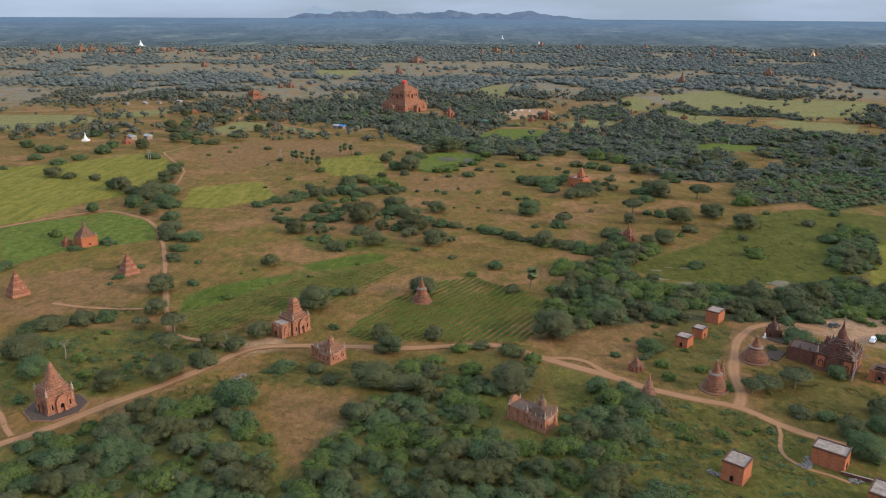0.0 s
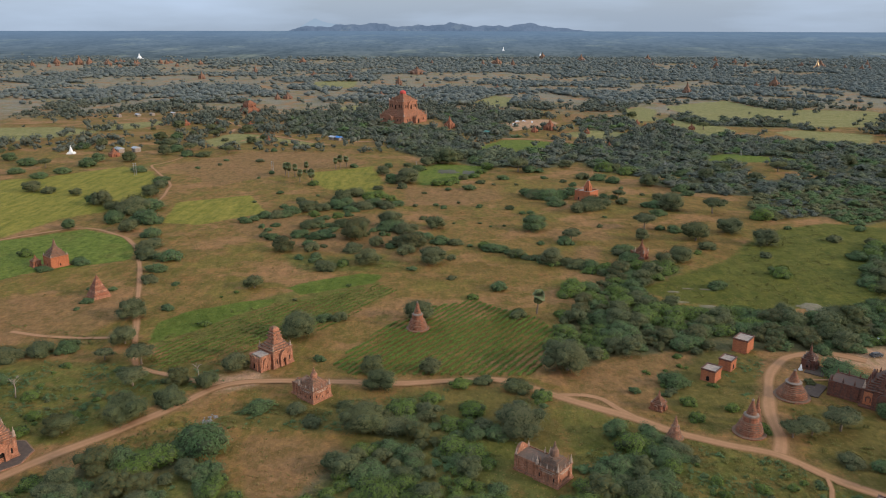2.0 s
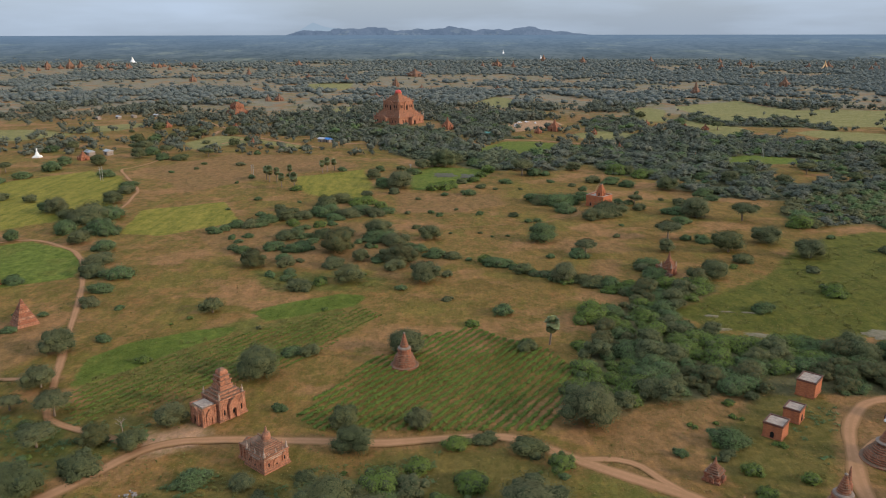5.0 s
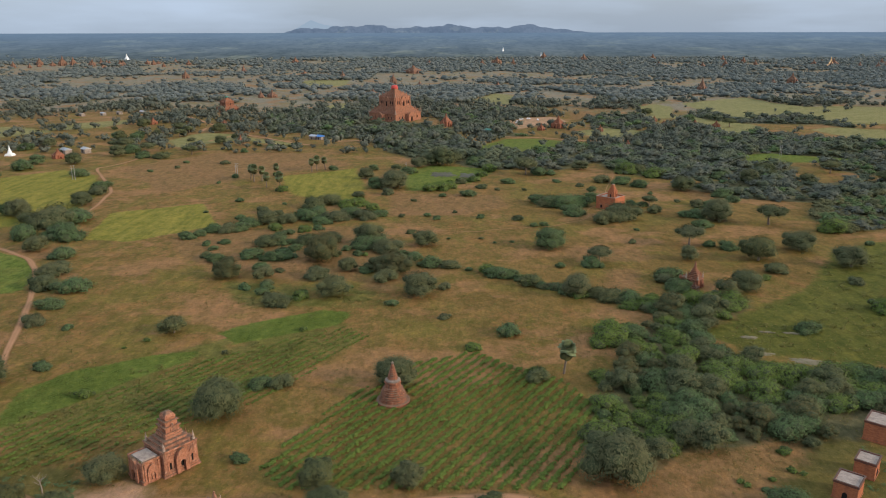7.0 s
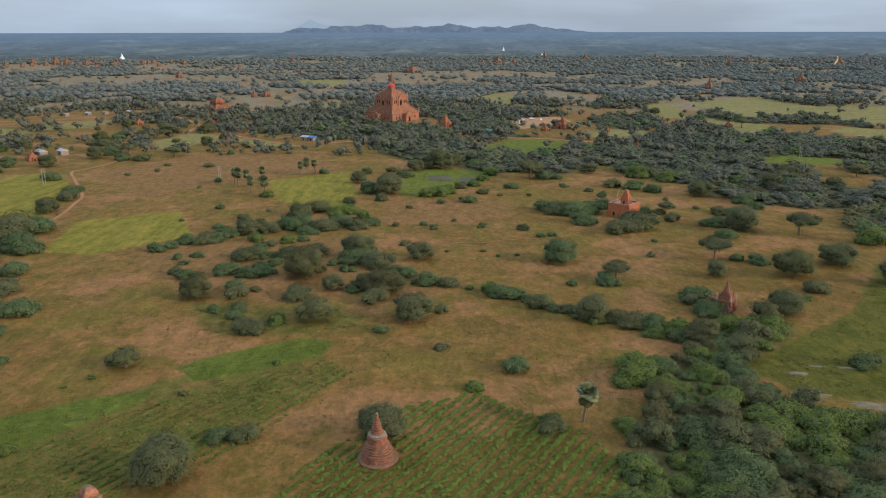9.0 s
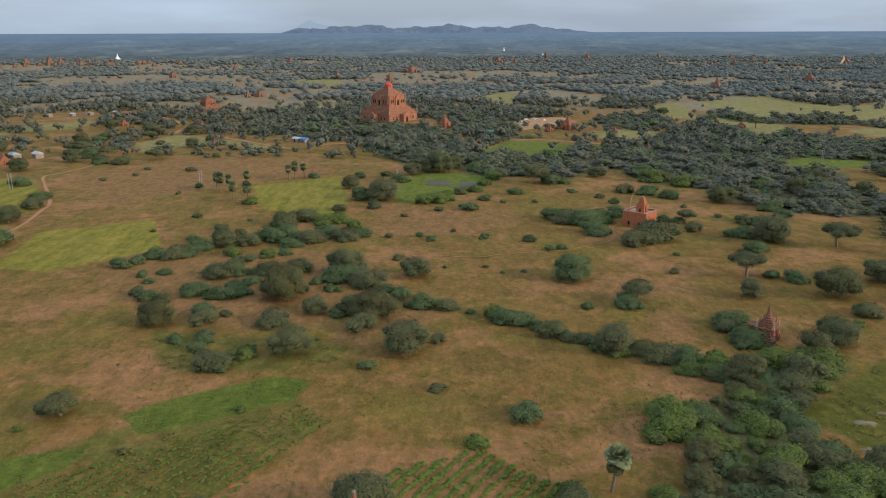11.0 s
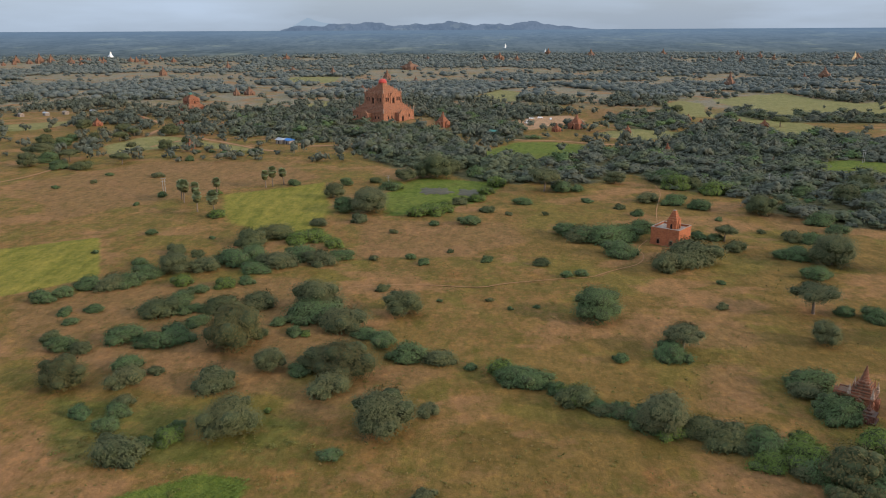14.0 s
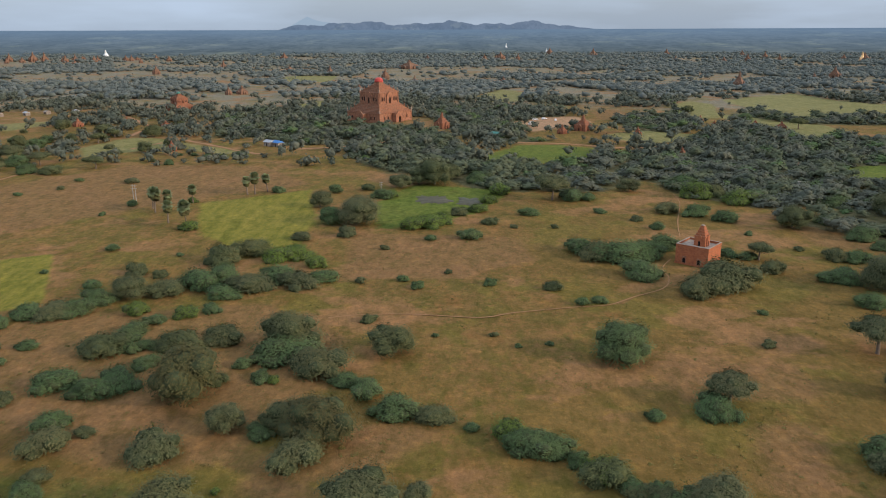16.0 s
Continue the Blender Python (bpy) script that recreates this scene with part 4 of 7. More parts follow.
DRY_GROUND_SCRUB = {
    'bush': [(-88.9, 368.4, 4.7), (-82.7, 362.9, 6.5), (-77.9, 361, 5), (-93.9, 386.9, 4.3), (-89.3, 379.4, 3.6), (-86.9, 388.8, 4.6), (-68.1, 386.9, 9.9), (-62.4, 387.4, 5.1), (-58.7, 389.1, 4.6), (-51.2, 388.3, 9.4), (-42.1, 392, 9), (-33.8, 378.7, 4.4), (-45, 384.2, 4.5), (-69.9, 368.2, 9.2), (-61.3, 364.8, 7.8), (-57.1, 369.1, 8.2), (-55.1, 378.5, 5.7), (-37.1, 370.2, 5.5), (-28.3, 372.1, 4.7), (-63.3, 352.1, 7), (-60.2, 343.9, 8), (-55.1, 348.7, 3.7), (-40.3, 341.9, 9.2)],
    'olive': [(-41.5, 364.8, 14)],
    'green': [(-25.3, 370.9, 2.9)],
    'round': [(-30.1, 350.4, 7.9)],
}
SCRUB_NEAR_THE_STRIP = {
    'olive': [(-72.8, 342, 10.1), (-12.1, 347.4, 12.6)],
    'bush': [(-63.3, 329.1, 4.7), (-56.2, 334, 4.4), (-55.7, 329.3, 5.3), (-56, 323.7, 5.1), (-41.9, 324.3, 3.1), (-46, 317.7, 3.4), (-48.9, 313.4, 9.8), (-14.9, 340.2, 9.9), (-22.8, 348.9, 4.6), (-25.7, 383.1, 11.6), (-16.3, 376.8, 11.2), (-9.8, 369.8, 5.7), (-5.1, 365.8, 6.6), (6.7, 329.4, 4.6)],
    'round': [(-31.6, 322.6, 12.6), (-18, 351.6, 9.8), (-25.5, 390, 14.8), (-2.2, 322.2, 13.1)],
    'green': [(-25.6, 330.4, 1.8), (-41.4, 319, 6.2)],
}
HEDGE_ACROSS_THE_PLAIN = {
    'bush': [(1.4, 356.4, 8.8), (8.8, 354.6, 6.6), (16, 350.8, 3), (26.1, 343.9, 8), (30.2, 341, 2.2), (37.4, 334.2, 8.5), (41.7, 330.1, 4.3), (45.6, 329.1, 5.4), (60.1, 321.3, 7.2), (62.9, 317.4, 7.7), (51.1, 355, 4.3), (86.7, 389.7, 3.2), (86.4, 337.7, 7.2), (87.9, 329.4, 8.4), (63.9, 357.3, 8.6)],
    'round': [(52.5, 323.2, 11.6), (-0.6, 386.6, 11.8), (50.8, 382.9, 14.3), (103.7, 365.2, 9)],
    'green': [(67.8, 317, 6.8), (74.1, 312.7, 8.3)],
    'umbrella': [(109.7, 385.2, 13.6), (67.1, 360, 11.3)],
}
ROW_BELOW_THE_YELLOW_FIELD = {
    'bush': [(-105.7, 397.8, 6.3), (-101.9, 402.2, 6.7), (-97.7, 409.3, 8.2), (-91.2, 409.3, 8.2), (-85.9, 411.6, 8.3), (-84, 421, 8.3), (-68.4, 427.3, 10.5), (-83.9, 446.1, 7), (-75.3, 442.9, 4.7), (-60.6, 433.1, 11.5), (-54.4, 439.7, 10.7), (-61, 457.8, 11.5), (-53.7, 468.2, 11.1), (-45.1, 431, 10.3), (-51.4, 425, 8.4), (-38.1, 439.6, 10.7), (-31.6, 433.5, 9.7), (-25.3, 438.7, 8.2), (-62.8, 405.6, 5.3), (-65.1, 396.8, 7.4), (-50.9, 413.8, 4.8), (-91.8, 433.1, 5.3), (-102.7, 473.4, 4.5), (-112.5, 446.9, 2.4)],
    'round': [(-75.9, 424.1, 11.1)],
    'green': [(-44, 460.4, 10), (-37.8, 463.9, 10.2), (-30.3, 454.1, 7.6), (-69.8, 412, 7), (-56.2, 409.6, 6.9)],
}
TREES_BY_THE_POND = {
    'round': [(-42.2, 538.5, 12.9), (-39.6, 568.2, 6.5), (-22.9, 510.7, 20.9), (-33.1, 509.2, 10.5), (-10.1, 580.8, 14.5), (-2.4, 588.1, 14.7), (5.3, 589.4, 20.4), (13.4, 602.6, 11.8)],
    'bush': [(-40.7, 486.3, 6.8), (-25.2, 491.4, 7.3), (5.5, 485.9, 4.5), (19.9, 488.4, 7.7), (27.8, 508.6, 5.9), (16.6, 524.6, 7.6), (44.2, 524, 7.2), (36.5, 502.8, 3.1), (51.7, 502.5, 2.9), (72.9, 552.3, 6.7), (73.5, 527.1, 4.8), (65.3, 553.3, 13.4), (-25.5, 575.4, 6.6), (-17.1, 555.8, 8.9), (26.4, 594.5, 14.3)],
    'green': [(-1.8, 502.4, 9.4), (3.8, 505.8, 11.7), (8.7, 509.9, 9.6), (24, 529.8, 7.8), (28.5, 547.2, 8.2), (35.3, 565.5, 10.2), (-13.4, 559, 7.4)],
    'umbrella': [(57.2, 551.8, 21.7)],
}
SMALL_SHRUBS_OF_THE_PLAIN = {
    'bush': [(-9.8, 473.6, 3.3), (-14.3, 437.7, 3.4), (-1.9, 439.4, 3.4), (2.8, 433.1, 4), (11.7, 446.4, 2.4), (24, 435.3, 4.2), (41.6, 431, 5.5), (48.1, 419.2, 4), (52.7, 420.2, 4.1), (-8.4, 405.8, 4), (22.8, 396.3, 2.2), (-66.7, 570.3, 6), (-143.6, 593.7, 6.4), (-123.4, 541.8, 5.6), (-184, 563.5, 3.8), (-170.8, 577.1, 3.9), (21.6, 494.6, 2.6), (93.8, 411, 2.5), (129.4, 471, 3.2), (35.6, 390.5, 2), (8.6, 395.9, 1.8), (28.2, 389.3, 1.7), (-171.8, 598.1, 3.5), (-128.1, 524.2, 2.9), (-77, 465.7, 2.4)],
    'green': [(-85.4, 500.9, 7.1), (-99.2, 548.3, 4.6)],
}
BUSHES_ROUND_THE_WALLED_TEMPLE = {
    'bush': [(59.9, 462.9, 12), (68.3, 460.6, 16.1), (76, 462.8, 12.4), (70, 442.9, 11.1), (57.1, 470.4, 10.4), (84, 473.1, 10.5), (81.5, 426.1, 12.4), (91.3, 432.5, 16.1), (108.3, 461.2, 6.2), (103.9, 464.5, 5.1), (110.9, 447.5, 7.7), (120.5, 491.6, 3.2), (84.9, 513.3, 4.9), (100.4, 528.3, 10.1), (89.7, 500.1, 5.8), (110.9, 522.7, 9.9), (119.4, 512.5, 10.5), (155.1, 507.2, 8.1), (158.6, 495.5, 3.3), (157.5, 484.4, 9.6), (158.2, 471.3, 8.4), (168.6, 491.6, 5.6), (136.5, 467, 2.6)],
    'umbrella': [(111.6, 459.7, 10)],
    'round': [(140.6, 502.3, 16.4)],
}
THICKETS_EAST_OF_THE_PLAIN = {
    'bush': [(137.2, 460.6, 8.1), (141.7, 458, 8.8), (124.4, 438.6, 7.5), (129.7, 438.5, 9.2), (125.2, 416.7, 8.4), (145, 551, 11.3), (130.2, 561.1, 14.2), (166.7, 547.3, 12.7), (175.1, 538, 9.9), (121, 575.5, 16.4)],
    'round': [(136.5, 430.7, 15.7), (95.2, 571.5, 13.6), (204.6, 546.8, 17.7)],
    'green': [(135.3, 545.1, 16.1), (123, 559.1, 16.7), (157.4, 549.8, 8.7)],
}
TREES_ALONG_THE_NORTH_TRACK = {
    'umbrella': [(-180.1, 635, 13.4), (-236.4, 656.6, 20), (-215.9, 645.7, 16.3), (-233.9, 771.1, 16.6), (-222.4, 734.4, 11.7), (-222.5, 760.7, 10.6)],
    'round': [(-247.8, 702.8, 13.9), (-265.5, 715.3, 11.3), (-231.4, 628.8, 15.7), (-277.5, 801.6, 19.2), (-243.4, 741.6, 9.5), (-175.8, 693, 10.8), (-171.4, 722.7, 8.4), (-196.4, 765.6, 16.4), (-300.1, 785.8, 6), (-198.5, 822.2, 9.9), (-242.6, 842.4, 6.5)],
    'bush': [(-196.7, 619.3, 12.3), (-203.7, 708, 6.7), (-191, 688.3, 7.1), (-157.9, 658.1, 4.7), (-144.4, 648, 5.9), (-140.8, 679.2, 4.2), (-127.8, 664.7, 8.1), (-120.2, 668.2, 6.2), (-111.7, 675.3, 8.3), (-149.6, 679.3, 3.5)],
}
TREES_BY_THE_WEST_ROAD = {
    'round': [(-134.2, 191.3, 14.6), (-123.9, 178.6, 10.4), (-83.4, 178.5, 12.5), (-103.7, 229.9, 10.9), (-110.1, 254, 11.8), (-61.4, 209.5, 9.2), (-65.9, 198.7, 7.2)],
    'green': [(-107.4, 169.8, 5), (-107.9, 178.5, 4.5), (-114.9, 189.8, 5.1), (-192, 332.6, 6.8)],
    'olive': [(-97.7, 171, 7.4), (-75.2, 200.3, 6.6)],
    'umbrella': [(-88.7, 198.6, 10.5), (-92, 213.8, 11), (-96.5, 170.8, 8), (-104.8, 216.3, 7)],
    'bush': [(-73.7, 188.8, 8.6), (-134.7, 269.7, 4.4), (-131.1, 284.7, 3.4), (-138.8, 283.7, 3.2), (-135.1, 261.8, 2.2), (-160.4, 320.5, 7), (-172, 309.5, 6), (-100.9, 263.6, 4), (-107.6, 290.9, 3), (-58.2, 163, 13.5), (-129.5, 200.8, 5.7), (-142.7, 213.1, 7.9), (-137.2, 216.1, 9.2), (-128.4, 221.4, 9), (-120.3, 224, 8.2), (-161.7, 321.5, 6.6), (-190, 280.2, 8.4), (-93, 147.3, 2.4)],
}
TREES_BY_THE_MIDDLE_ROAD = {
    'round': [(-14.6, 198, 9.4), (-17.2, 173.9, 13.6), (23.9, 171.1, 14.4), (49.2, 170.3, 7.1), (42.9, 210.7, 16.4)],
    'green': [(-6.3, 181.2, 10.5), (0.7, 188.9, 6.5), (9.1, 198.8, 6.4), (12.3, 182.6, 7.8), (32.8, 190.6, 6.6), (73.5, 188.6, 4.7), (73.5, 178.8, 4.9), (85, 184.7, 4.6), (89.1, 173.3, 4.4)],
    'bush': [(15.8, 201.8, 4.9), (25.9, 196.5, 7.4), (-47.6, 183.6, 7.1), (-36.7, 183.2, 5.3), (-31.2, 175.6, 5.2), (-23.5, 185.1, 4.3), (-9.4, 173.3, 8.5), (60.4, 195.7, 3.4), (73, 200.6, 8.7), (105.1, 192.9, 3.3)],
}
TREES_BY_THE_EAST_ROAD = {
    'umbrella': [(95.6, 170.2, 8.1), (101.1, 171.4, 8.8), (109.7, 173.6, 11.2)],
    'bush': [(104.2, 157.1, 6), (127, 206.6, 11.5), (128.9, 225, 6.2), (114.2, 201.7, 3), (110.5, 155.2, 4.7), (92.3, 147.5, 2.7), (156.8, 209.8, 4.7), (58.5, 170.1, 6.7), (59.2, 158.8, 8), (63.5, 163.3, 6.5)],
    'green': [(78, 145.6, 3.9), (126.6, 193.3, 4.1)],
    'round': [(126.1, 180.8, 7), (112.4, 146.1, 9), (111.8, 136.3, 10), (121.8, 148.2, 7.6), (126.6, 157.2, 7.3)],
}
TREES_OF_THE_WEST_FIELDS = {
    'round': [(-344.3, 596.1, 14), (-272.4, 593.1, 14), (-247.1, 594.5, 15.9), (-304.2, 675.8, 12.6), (-264.6, 478.7, 13.1), (-231.3, 467.5, 8.3), (-208.4, 442.6, 10.1), (-195.7, 382.8, 8.3), (-386.3, 647.3, 6.1), (-371.4, 647.9, 6.1), (-270, 721.5, 11.1)],
    'bush': [(-319.4, 576.5, 15.4), (-276.3, 542.5, 12.9), (-310.1, 540.8, 11.2), (-283.8, 523.8, 12.5), (-272.3, 573.3, 16.2), (-223.3, 549.1, 13), (-315.4, 659.2, 13.3), (-277.2, 643.3, 10), (-252.3, 473.4, 9.9), (-312.9, 503.7, 5.7), (-375, 635.8, 8), (-228.1, 644.2, 17), (-210.9, 621.5, 11.7), (-257.7, 735.2, 12.4)],
    'umbrella': [(-299.6, 563.9, 13.4), (-245.9, 659.7, 15.4)],
}
SHRUBS_OF_THE_FAR_MEADOW = {
    'green': [(148.5, 306.1, 9.5)],
    'bush': [(198.9, 362.4, 7.9), (223, 384.1, 6.4), (195.1, 331.9, 9), (181.1, 294.2, 9.2), (185.7, 386.5, 4.5)],
    'round': [(213.6, 355.2, 6.6), (316, 525, 16.6), (317.3, 584.5, 18.3), (220.5, 521.3, 12.4), (187.3, 521.3, 16.5), (245.6, 833.4, 15.2), (225.6, 914.3, 15.2)],
    'umbrella': [(250.5, 555.3, 17.6), (266.4, 521.7, 16.6), (436.2, 749.2, 15), (273.1, 799.1, 15.9)],
}
HEDGE_LINE = [(22, 348), (30.7, 341.5), (38.6, 334.5), (45.5, 328), (53.5, 322.5), (62, 317.5), (69, 311), (76, 306)]
hedge_rnd = random.Random(5)
for k, p in enumerate(smooth_line(HEDGE_LINE, 4.2)):
    plant("bush" if k % 4 else "green", p.x + hedge_rnd.uniform(-1.2, 1.2), p.y + hedge_rnd.uniform(-1.2, 1.2), hedge_rnd.uniform(4.4, 7.6), hedge_rnd, "hedge across the plain")
EDGE_OF_THE_WOOD = [('green', 54.0, 280.0, 9.5), ('green', 31.4, 259.4, 4.6), ('green', 15.1, 275.7, 4.0), ('green', 94.2, 313.0, 6), ('green', 104.0, 318.6, 6), ('round', 112.6, 331.3, 8.5), ('green', 77.0, 317.7, 5), ('green', 62.8, 289.0, 6), ('green', 79.2, 292.7, 6), ('green', 47.6, 257.3, 6)]
planting = random.Random(11)
for area, where in (("bushes along the west path", HEDGE_BY_THE_WEST_PATH), ("trees round the crop rows", SCRUB_BY_THE_ROWS), ("shrubs of the meadow", GRASS_MEADOW_SHRUBS), ("scrub on the bare ground", DRY_GROUND_SCRUB),
                    ("scrub beside the green strip", SCRUB_NEAR_THE_STRIP), ("hedge across the plain", HEDGE_ACROSS_THE_PLAIN), ("row below the yellow field", ROW_BELOW_THE_YELLOW_FIELD), ("trees by the pond", TREES_BY_THE_POND),
                    ("small shrubs of the plain", SMALL_SHRUBS_OF_THE_PLAIN), ("bushes round the walled temple", BUSHES_ROUND_THE_WALLED_TEMPLE), ("thickets east of the plain", THICKETS_EAST_OF_THE_PLAIN),
                    ("trees along the north track", TREES_ALONG_THE_NORTH_TRACK), ("trees of the west fields", TREES_OF_THE_WEST_FIELDS), ("shrubs of the far meadow", SHRUBS_OF_THE_FAR_MEADOW), ("trees by the west road", TREES_BY_THE_WEST_ROAD), ("trees by the middle road", TREES_BY_THE_MIDDLE_ROAD), ("trees by the east road", TREES_BY_THE_EAST_ROAD)):
    for shape, rows in where.items():
        for x, y, d in rows:
            plant(shape, x, y, d, planting, area)

for shape, x, y, d in EDGE_OF_THE_WOOD:
    plant(shape, x, y, d, planting, "trees at the edge of the wood")


def joined(items):
    """One mesh's arrays out of many (arrays, x, y, z, width, height factor, turn)."""
    vs, ts, qs, o = [], [], [], 0
    for (v, t, q), x, y, z, d, h, a in items:
        ca, sa = math.cos(a), math.sin(a)
        w = np.stack([(v[:, 0] * ca - v[:, 1] * sa) * d + x, (v[:, 0] * sa + v[:, 1] * ca) * d + y, v[:, 2] * d * h + z], 1)
        vs.append(w)
        ts.append(t + o)
        if len(q):
            qs.append(q + o)
        o += len(v)
    return np.concatenate(vs), np.concatenate(ts), (np.concatenate(qs) if qs else np.zeros((0, 3), int))


def stuff(name, items, material, label, category):
    if items:
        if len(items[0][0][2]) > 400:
            material = (material, LEAF_CORE_SHADE)
        tagged(new(name, mesh_of(name, *joined(items), material, True)), label, category, kind="stuff")


def clear_of_roads(x, y, gap):
    for (x0, x1, y0, y1), pts, w in ROAD_BOXES:
        if x0 - gap < x < x1 + gap and y0 - gap < y < y1 + gap:
            for p in pts:
                if (p.x - x) ** 2 + (p.y - y) ** 2 < (gap + w / 2) ** 2:
                    return False
    return True


ROAD_BOXES = []
for w, line in ROADS.values():
    pts = smooth_line(line, 3.0)
    ROAD_BOXES.append(((min(p.x for p in pts), max(p.x for p in pts), min(p.y for p in pts), max(p.y for p in pts)), pts, w))

SPOTS = [(-107, 159, 10), (-51, 214, 11), (-34, 194, 10), (-5, 245, 4), (27, 153, 9), (85, 207, 6), (92, 214, 5), (103, 230, 7), (76, 128, 8), (101, 134, 9), (101, 118, 8), (64, 186, 6), (64, 171, 5),
         (86, 174, 9), (105, 196, 9), (119, 214, 6), (128, 191, 17), (91, 461, 14), (95, 332, 6), (93, 326, 3), (-45, 868, 27), (-240, 950, 16)]


def free_spot(x, y, d):
    return all((x - a) ** 2 + (y - b) ** 2 > (r + d * 0.4) ** 2 for a, b, r in SPOTS)


def low_shrubs(poly, count, area, seed, small=1.4, large=3.6):
    """Single shrubs strewn over a stretch of rough ground."""
    g = random.Random(seed)
    xs, ys = [p[0] for p in poly], [p[1] for p in poly]
    done = 0
    for _ in range(count * 20):
        x, y = g.uniform(min(xs), max(xs)), g.uniform(min(ys), max(ys))
        d = small + (large - small) * g.random() ** 2
        if done < count and inside(poly, x, y) and free_spot(x, y, d) and clear_of_roads(x, y, 0.6 + d * 0.5) and noise.noise((x / 11, y / 11, seed)) > -0.08:
            plant("green" if g.random() < 0.5 else "bush", x, y, d, g, area)
            done += 1


low_shrubs([(45, 118), (40, 150), (62, 160), (84, 158), (118, 135), (100, 108)], 34, "shrubs below the main road", 61)
low_shrubs([(-118, 160), (-95, 172), (-62, 200), (-80, 212), (-130, 215), (-135, 180)], 26, "shrubs by the west road", 62)
low_shrubs([(-60, 166), (-40, 178), (30, 176), (35, 188), (-25, 188), (-62, 182)], 18, "shrubs by the main road", 63, 1.2, 2.8)
low_shrubs([(68, 188), (84, 190), (98, 214), (80, 222), (66, 212)], 14, "shrubs by the shelters", 64)


def fill_wood(name, poly, seed, width, spacing, far, middle=False):
    g = random.Random(seed)
    xs, ys = [p[0] for p in poly], [p[1] for p in poly]
    groups = {"dark": [], "bush": [], "green": [], "olive": []}
    y = min(ys)
    row = 0
    while y < max(ys):
        x = min(xs) + (row % 2) * spacing / 2
        while x < max(xs):
            px, py = x + g.uniform(-0.42, 0.42) * spacing, y + g.uniform(-0.42, 0.42) * spacing
            d = width * (0.55 + 0.95 * g.random() ** 1.6)
            tone = noise.noise((px / 22, py / 22, seed)) + g.uniform(-0.25, 0.25)
            if inside(poly, px, py) and free_spot(px, py, d) and clear_of_roads(px, py, d * 0.35) and noise.noise((px / 28, py / 28, seed + 9.0)) > (-0.34 if far else -0.9) and not (far and any(inside(q, px, py) for q in COVER["lush"] + COVER["straw"] + COVER["hazed_straw"] + COVER["sand"])) and g.random() < 0.93:
                kind = "green" if tone > (0.42 if far or middle else 0.16) else "olive" if tone < -0.34 else "bush" if g.random() < (0.5 if far or middle else 0.66) else "dark"
                if far or middle:
                    arr = g.choice(MID_CROWNS if middle else FAR_CROWNS)
                else:
                    arr = g.choice(THICKET["bush" if kind in ("bush", "green") else "round"])
                groups[kind].append((arr, px, py, rise(px, py) - 0.1, d, g.uniform(0.85, 1.2) * (0.68 if far or middle else 0.92), g.uniform(0, 6.28)))
            x += spacing
        y += spacing * 0.87
        row += 1
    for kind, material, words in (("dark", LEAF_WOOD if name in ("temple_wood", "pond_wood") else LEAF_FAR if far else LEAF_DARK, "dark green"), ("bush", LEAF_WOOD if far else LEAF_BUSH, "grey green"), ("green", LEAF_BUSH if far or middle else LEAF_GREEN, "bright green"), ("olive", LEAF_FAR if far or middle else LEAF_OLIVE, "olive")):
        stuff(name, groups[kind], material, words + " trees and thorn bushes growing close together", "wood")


THICKET = {"bush": [crown_arrays(800 + k, "bush", 14, 1250, 0.0205) for k in range(5)], "round": [crown_arrays(820 + k, "round", 15, 1450, 0.0195) for k in range(5)]}
MID_CROWNS = [crown_arrays(880 + k, "round" if k % 2 else "bush", 7, 230, 0.034) for k in range(6)]
FAR_CROWNS = [crown_arrays(900 + k, "round" if k % 2 else "bush", 4, 110, 0.052) for k in range(6)]
SCRUB_CROWNS = [crown_arrays(930 + k, "round" if k % 2 else "bush", 2, 50, 0.066) for k in range(6)]
DISTANT = [crown_arrays(950 + k, "low", 0, 9, 0.05) for k in range(6)]
for i, (name, poly) in enumerate(WOODS.items()):
    far_wood = min(p[1] for p in poly) > 430
    near_south = "south" in name
    fill_wood(name, poly, 40 + i, 12.5 if far_wood else 7.5 if near_south else 8.0, 7.4 if far_wood else 5.0, far_wood, min(p[1] for p in poly) > 360 and max(p[1] for p in poly) < 700)


def scatter_far(name, count, y0, y1, spread, width, arrays, seed, cut, material, label):
    """Trees in belts and clumps with open land between them."""
    g = random.Random(seed)
    items = []
    open_ground = [p for k in ("lush", "straw", "hazed_straw", "sand", "pale") for p in COVER[k]]
    boxes = [(min(q[0] for q in p), max(q[0] for q in p), min(q[1] for q in p), max(q[1] for q in p), p) for p in open_ground]
    for _ in range(count):
        y = y0 + (y1 - y0) * g.random() ** 0.85
        x = g.uniform(-1, 1) * (y * spread + 60)
        n = 1.0 * noise.noise((x / 200, y / 170, 5.5)) + 0.8 * noise.noise((x / 70, y / 75, 8.5)) + 0.25 * noise.noise((x / 900, y / 900, 2.5)) + (0.12 if x > 0 else 0)
        if n < cut + g.uniform(-0.06, 0.06) and g.random() < 0.955:
            continue
        if any(a < x < b and c < y < d and inside(p, x, y) for a, b, c, d, p in boxes) and g.random() < 0.97:
            continue
        if x < -50 and y < 760 and g.random() < 0.5:
            continue
        d = width * (0.5 + 0.8 * g.random() ** 1.5)
        if y < 900 and not (free_spot(x, y, d) and clear_of_roads(x, y, 2 + d * 0.3)):
            continue
        items.append((g.choice(arrays), x, y, rise(x, y) - 0.2, d, g.uniform(0.9, 1.4), g.uniform(0, 6.28)))
    stuff(name, items, material, label, "scrub")


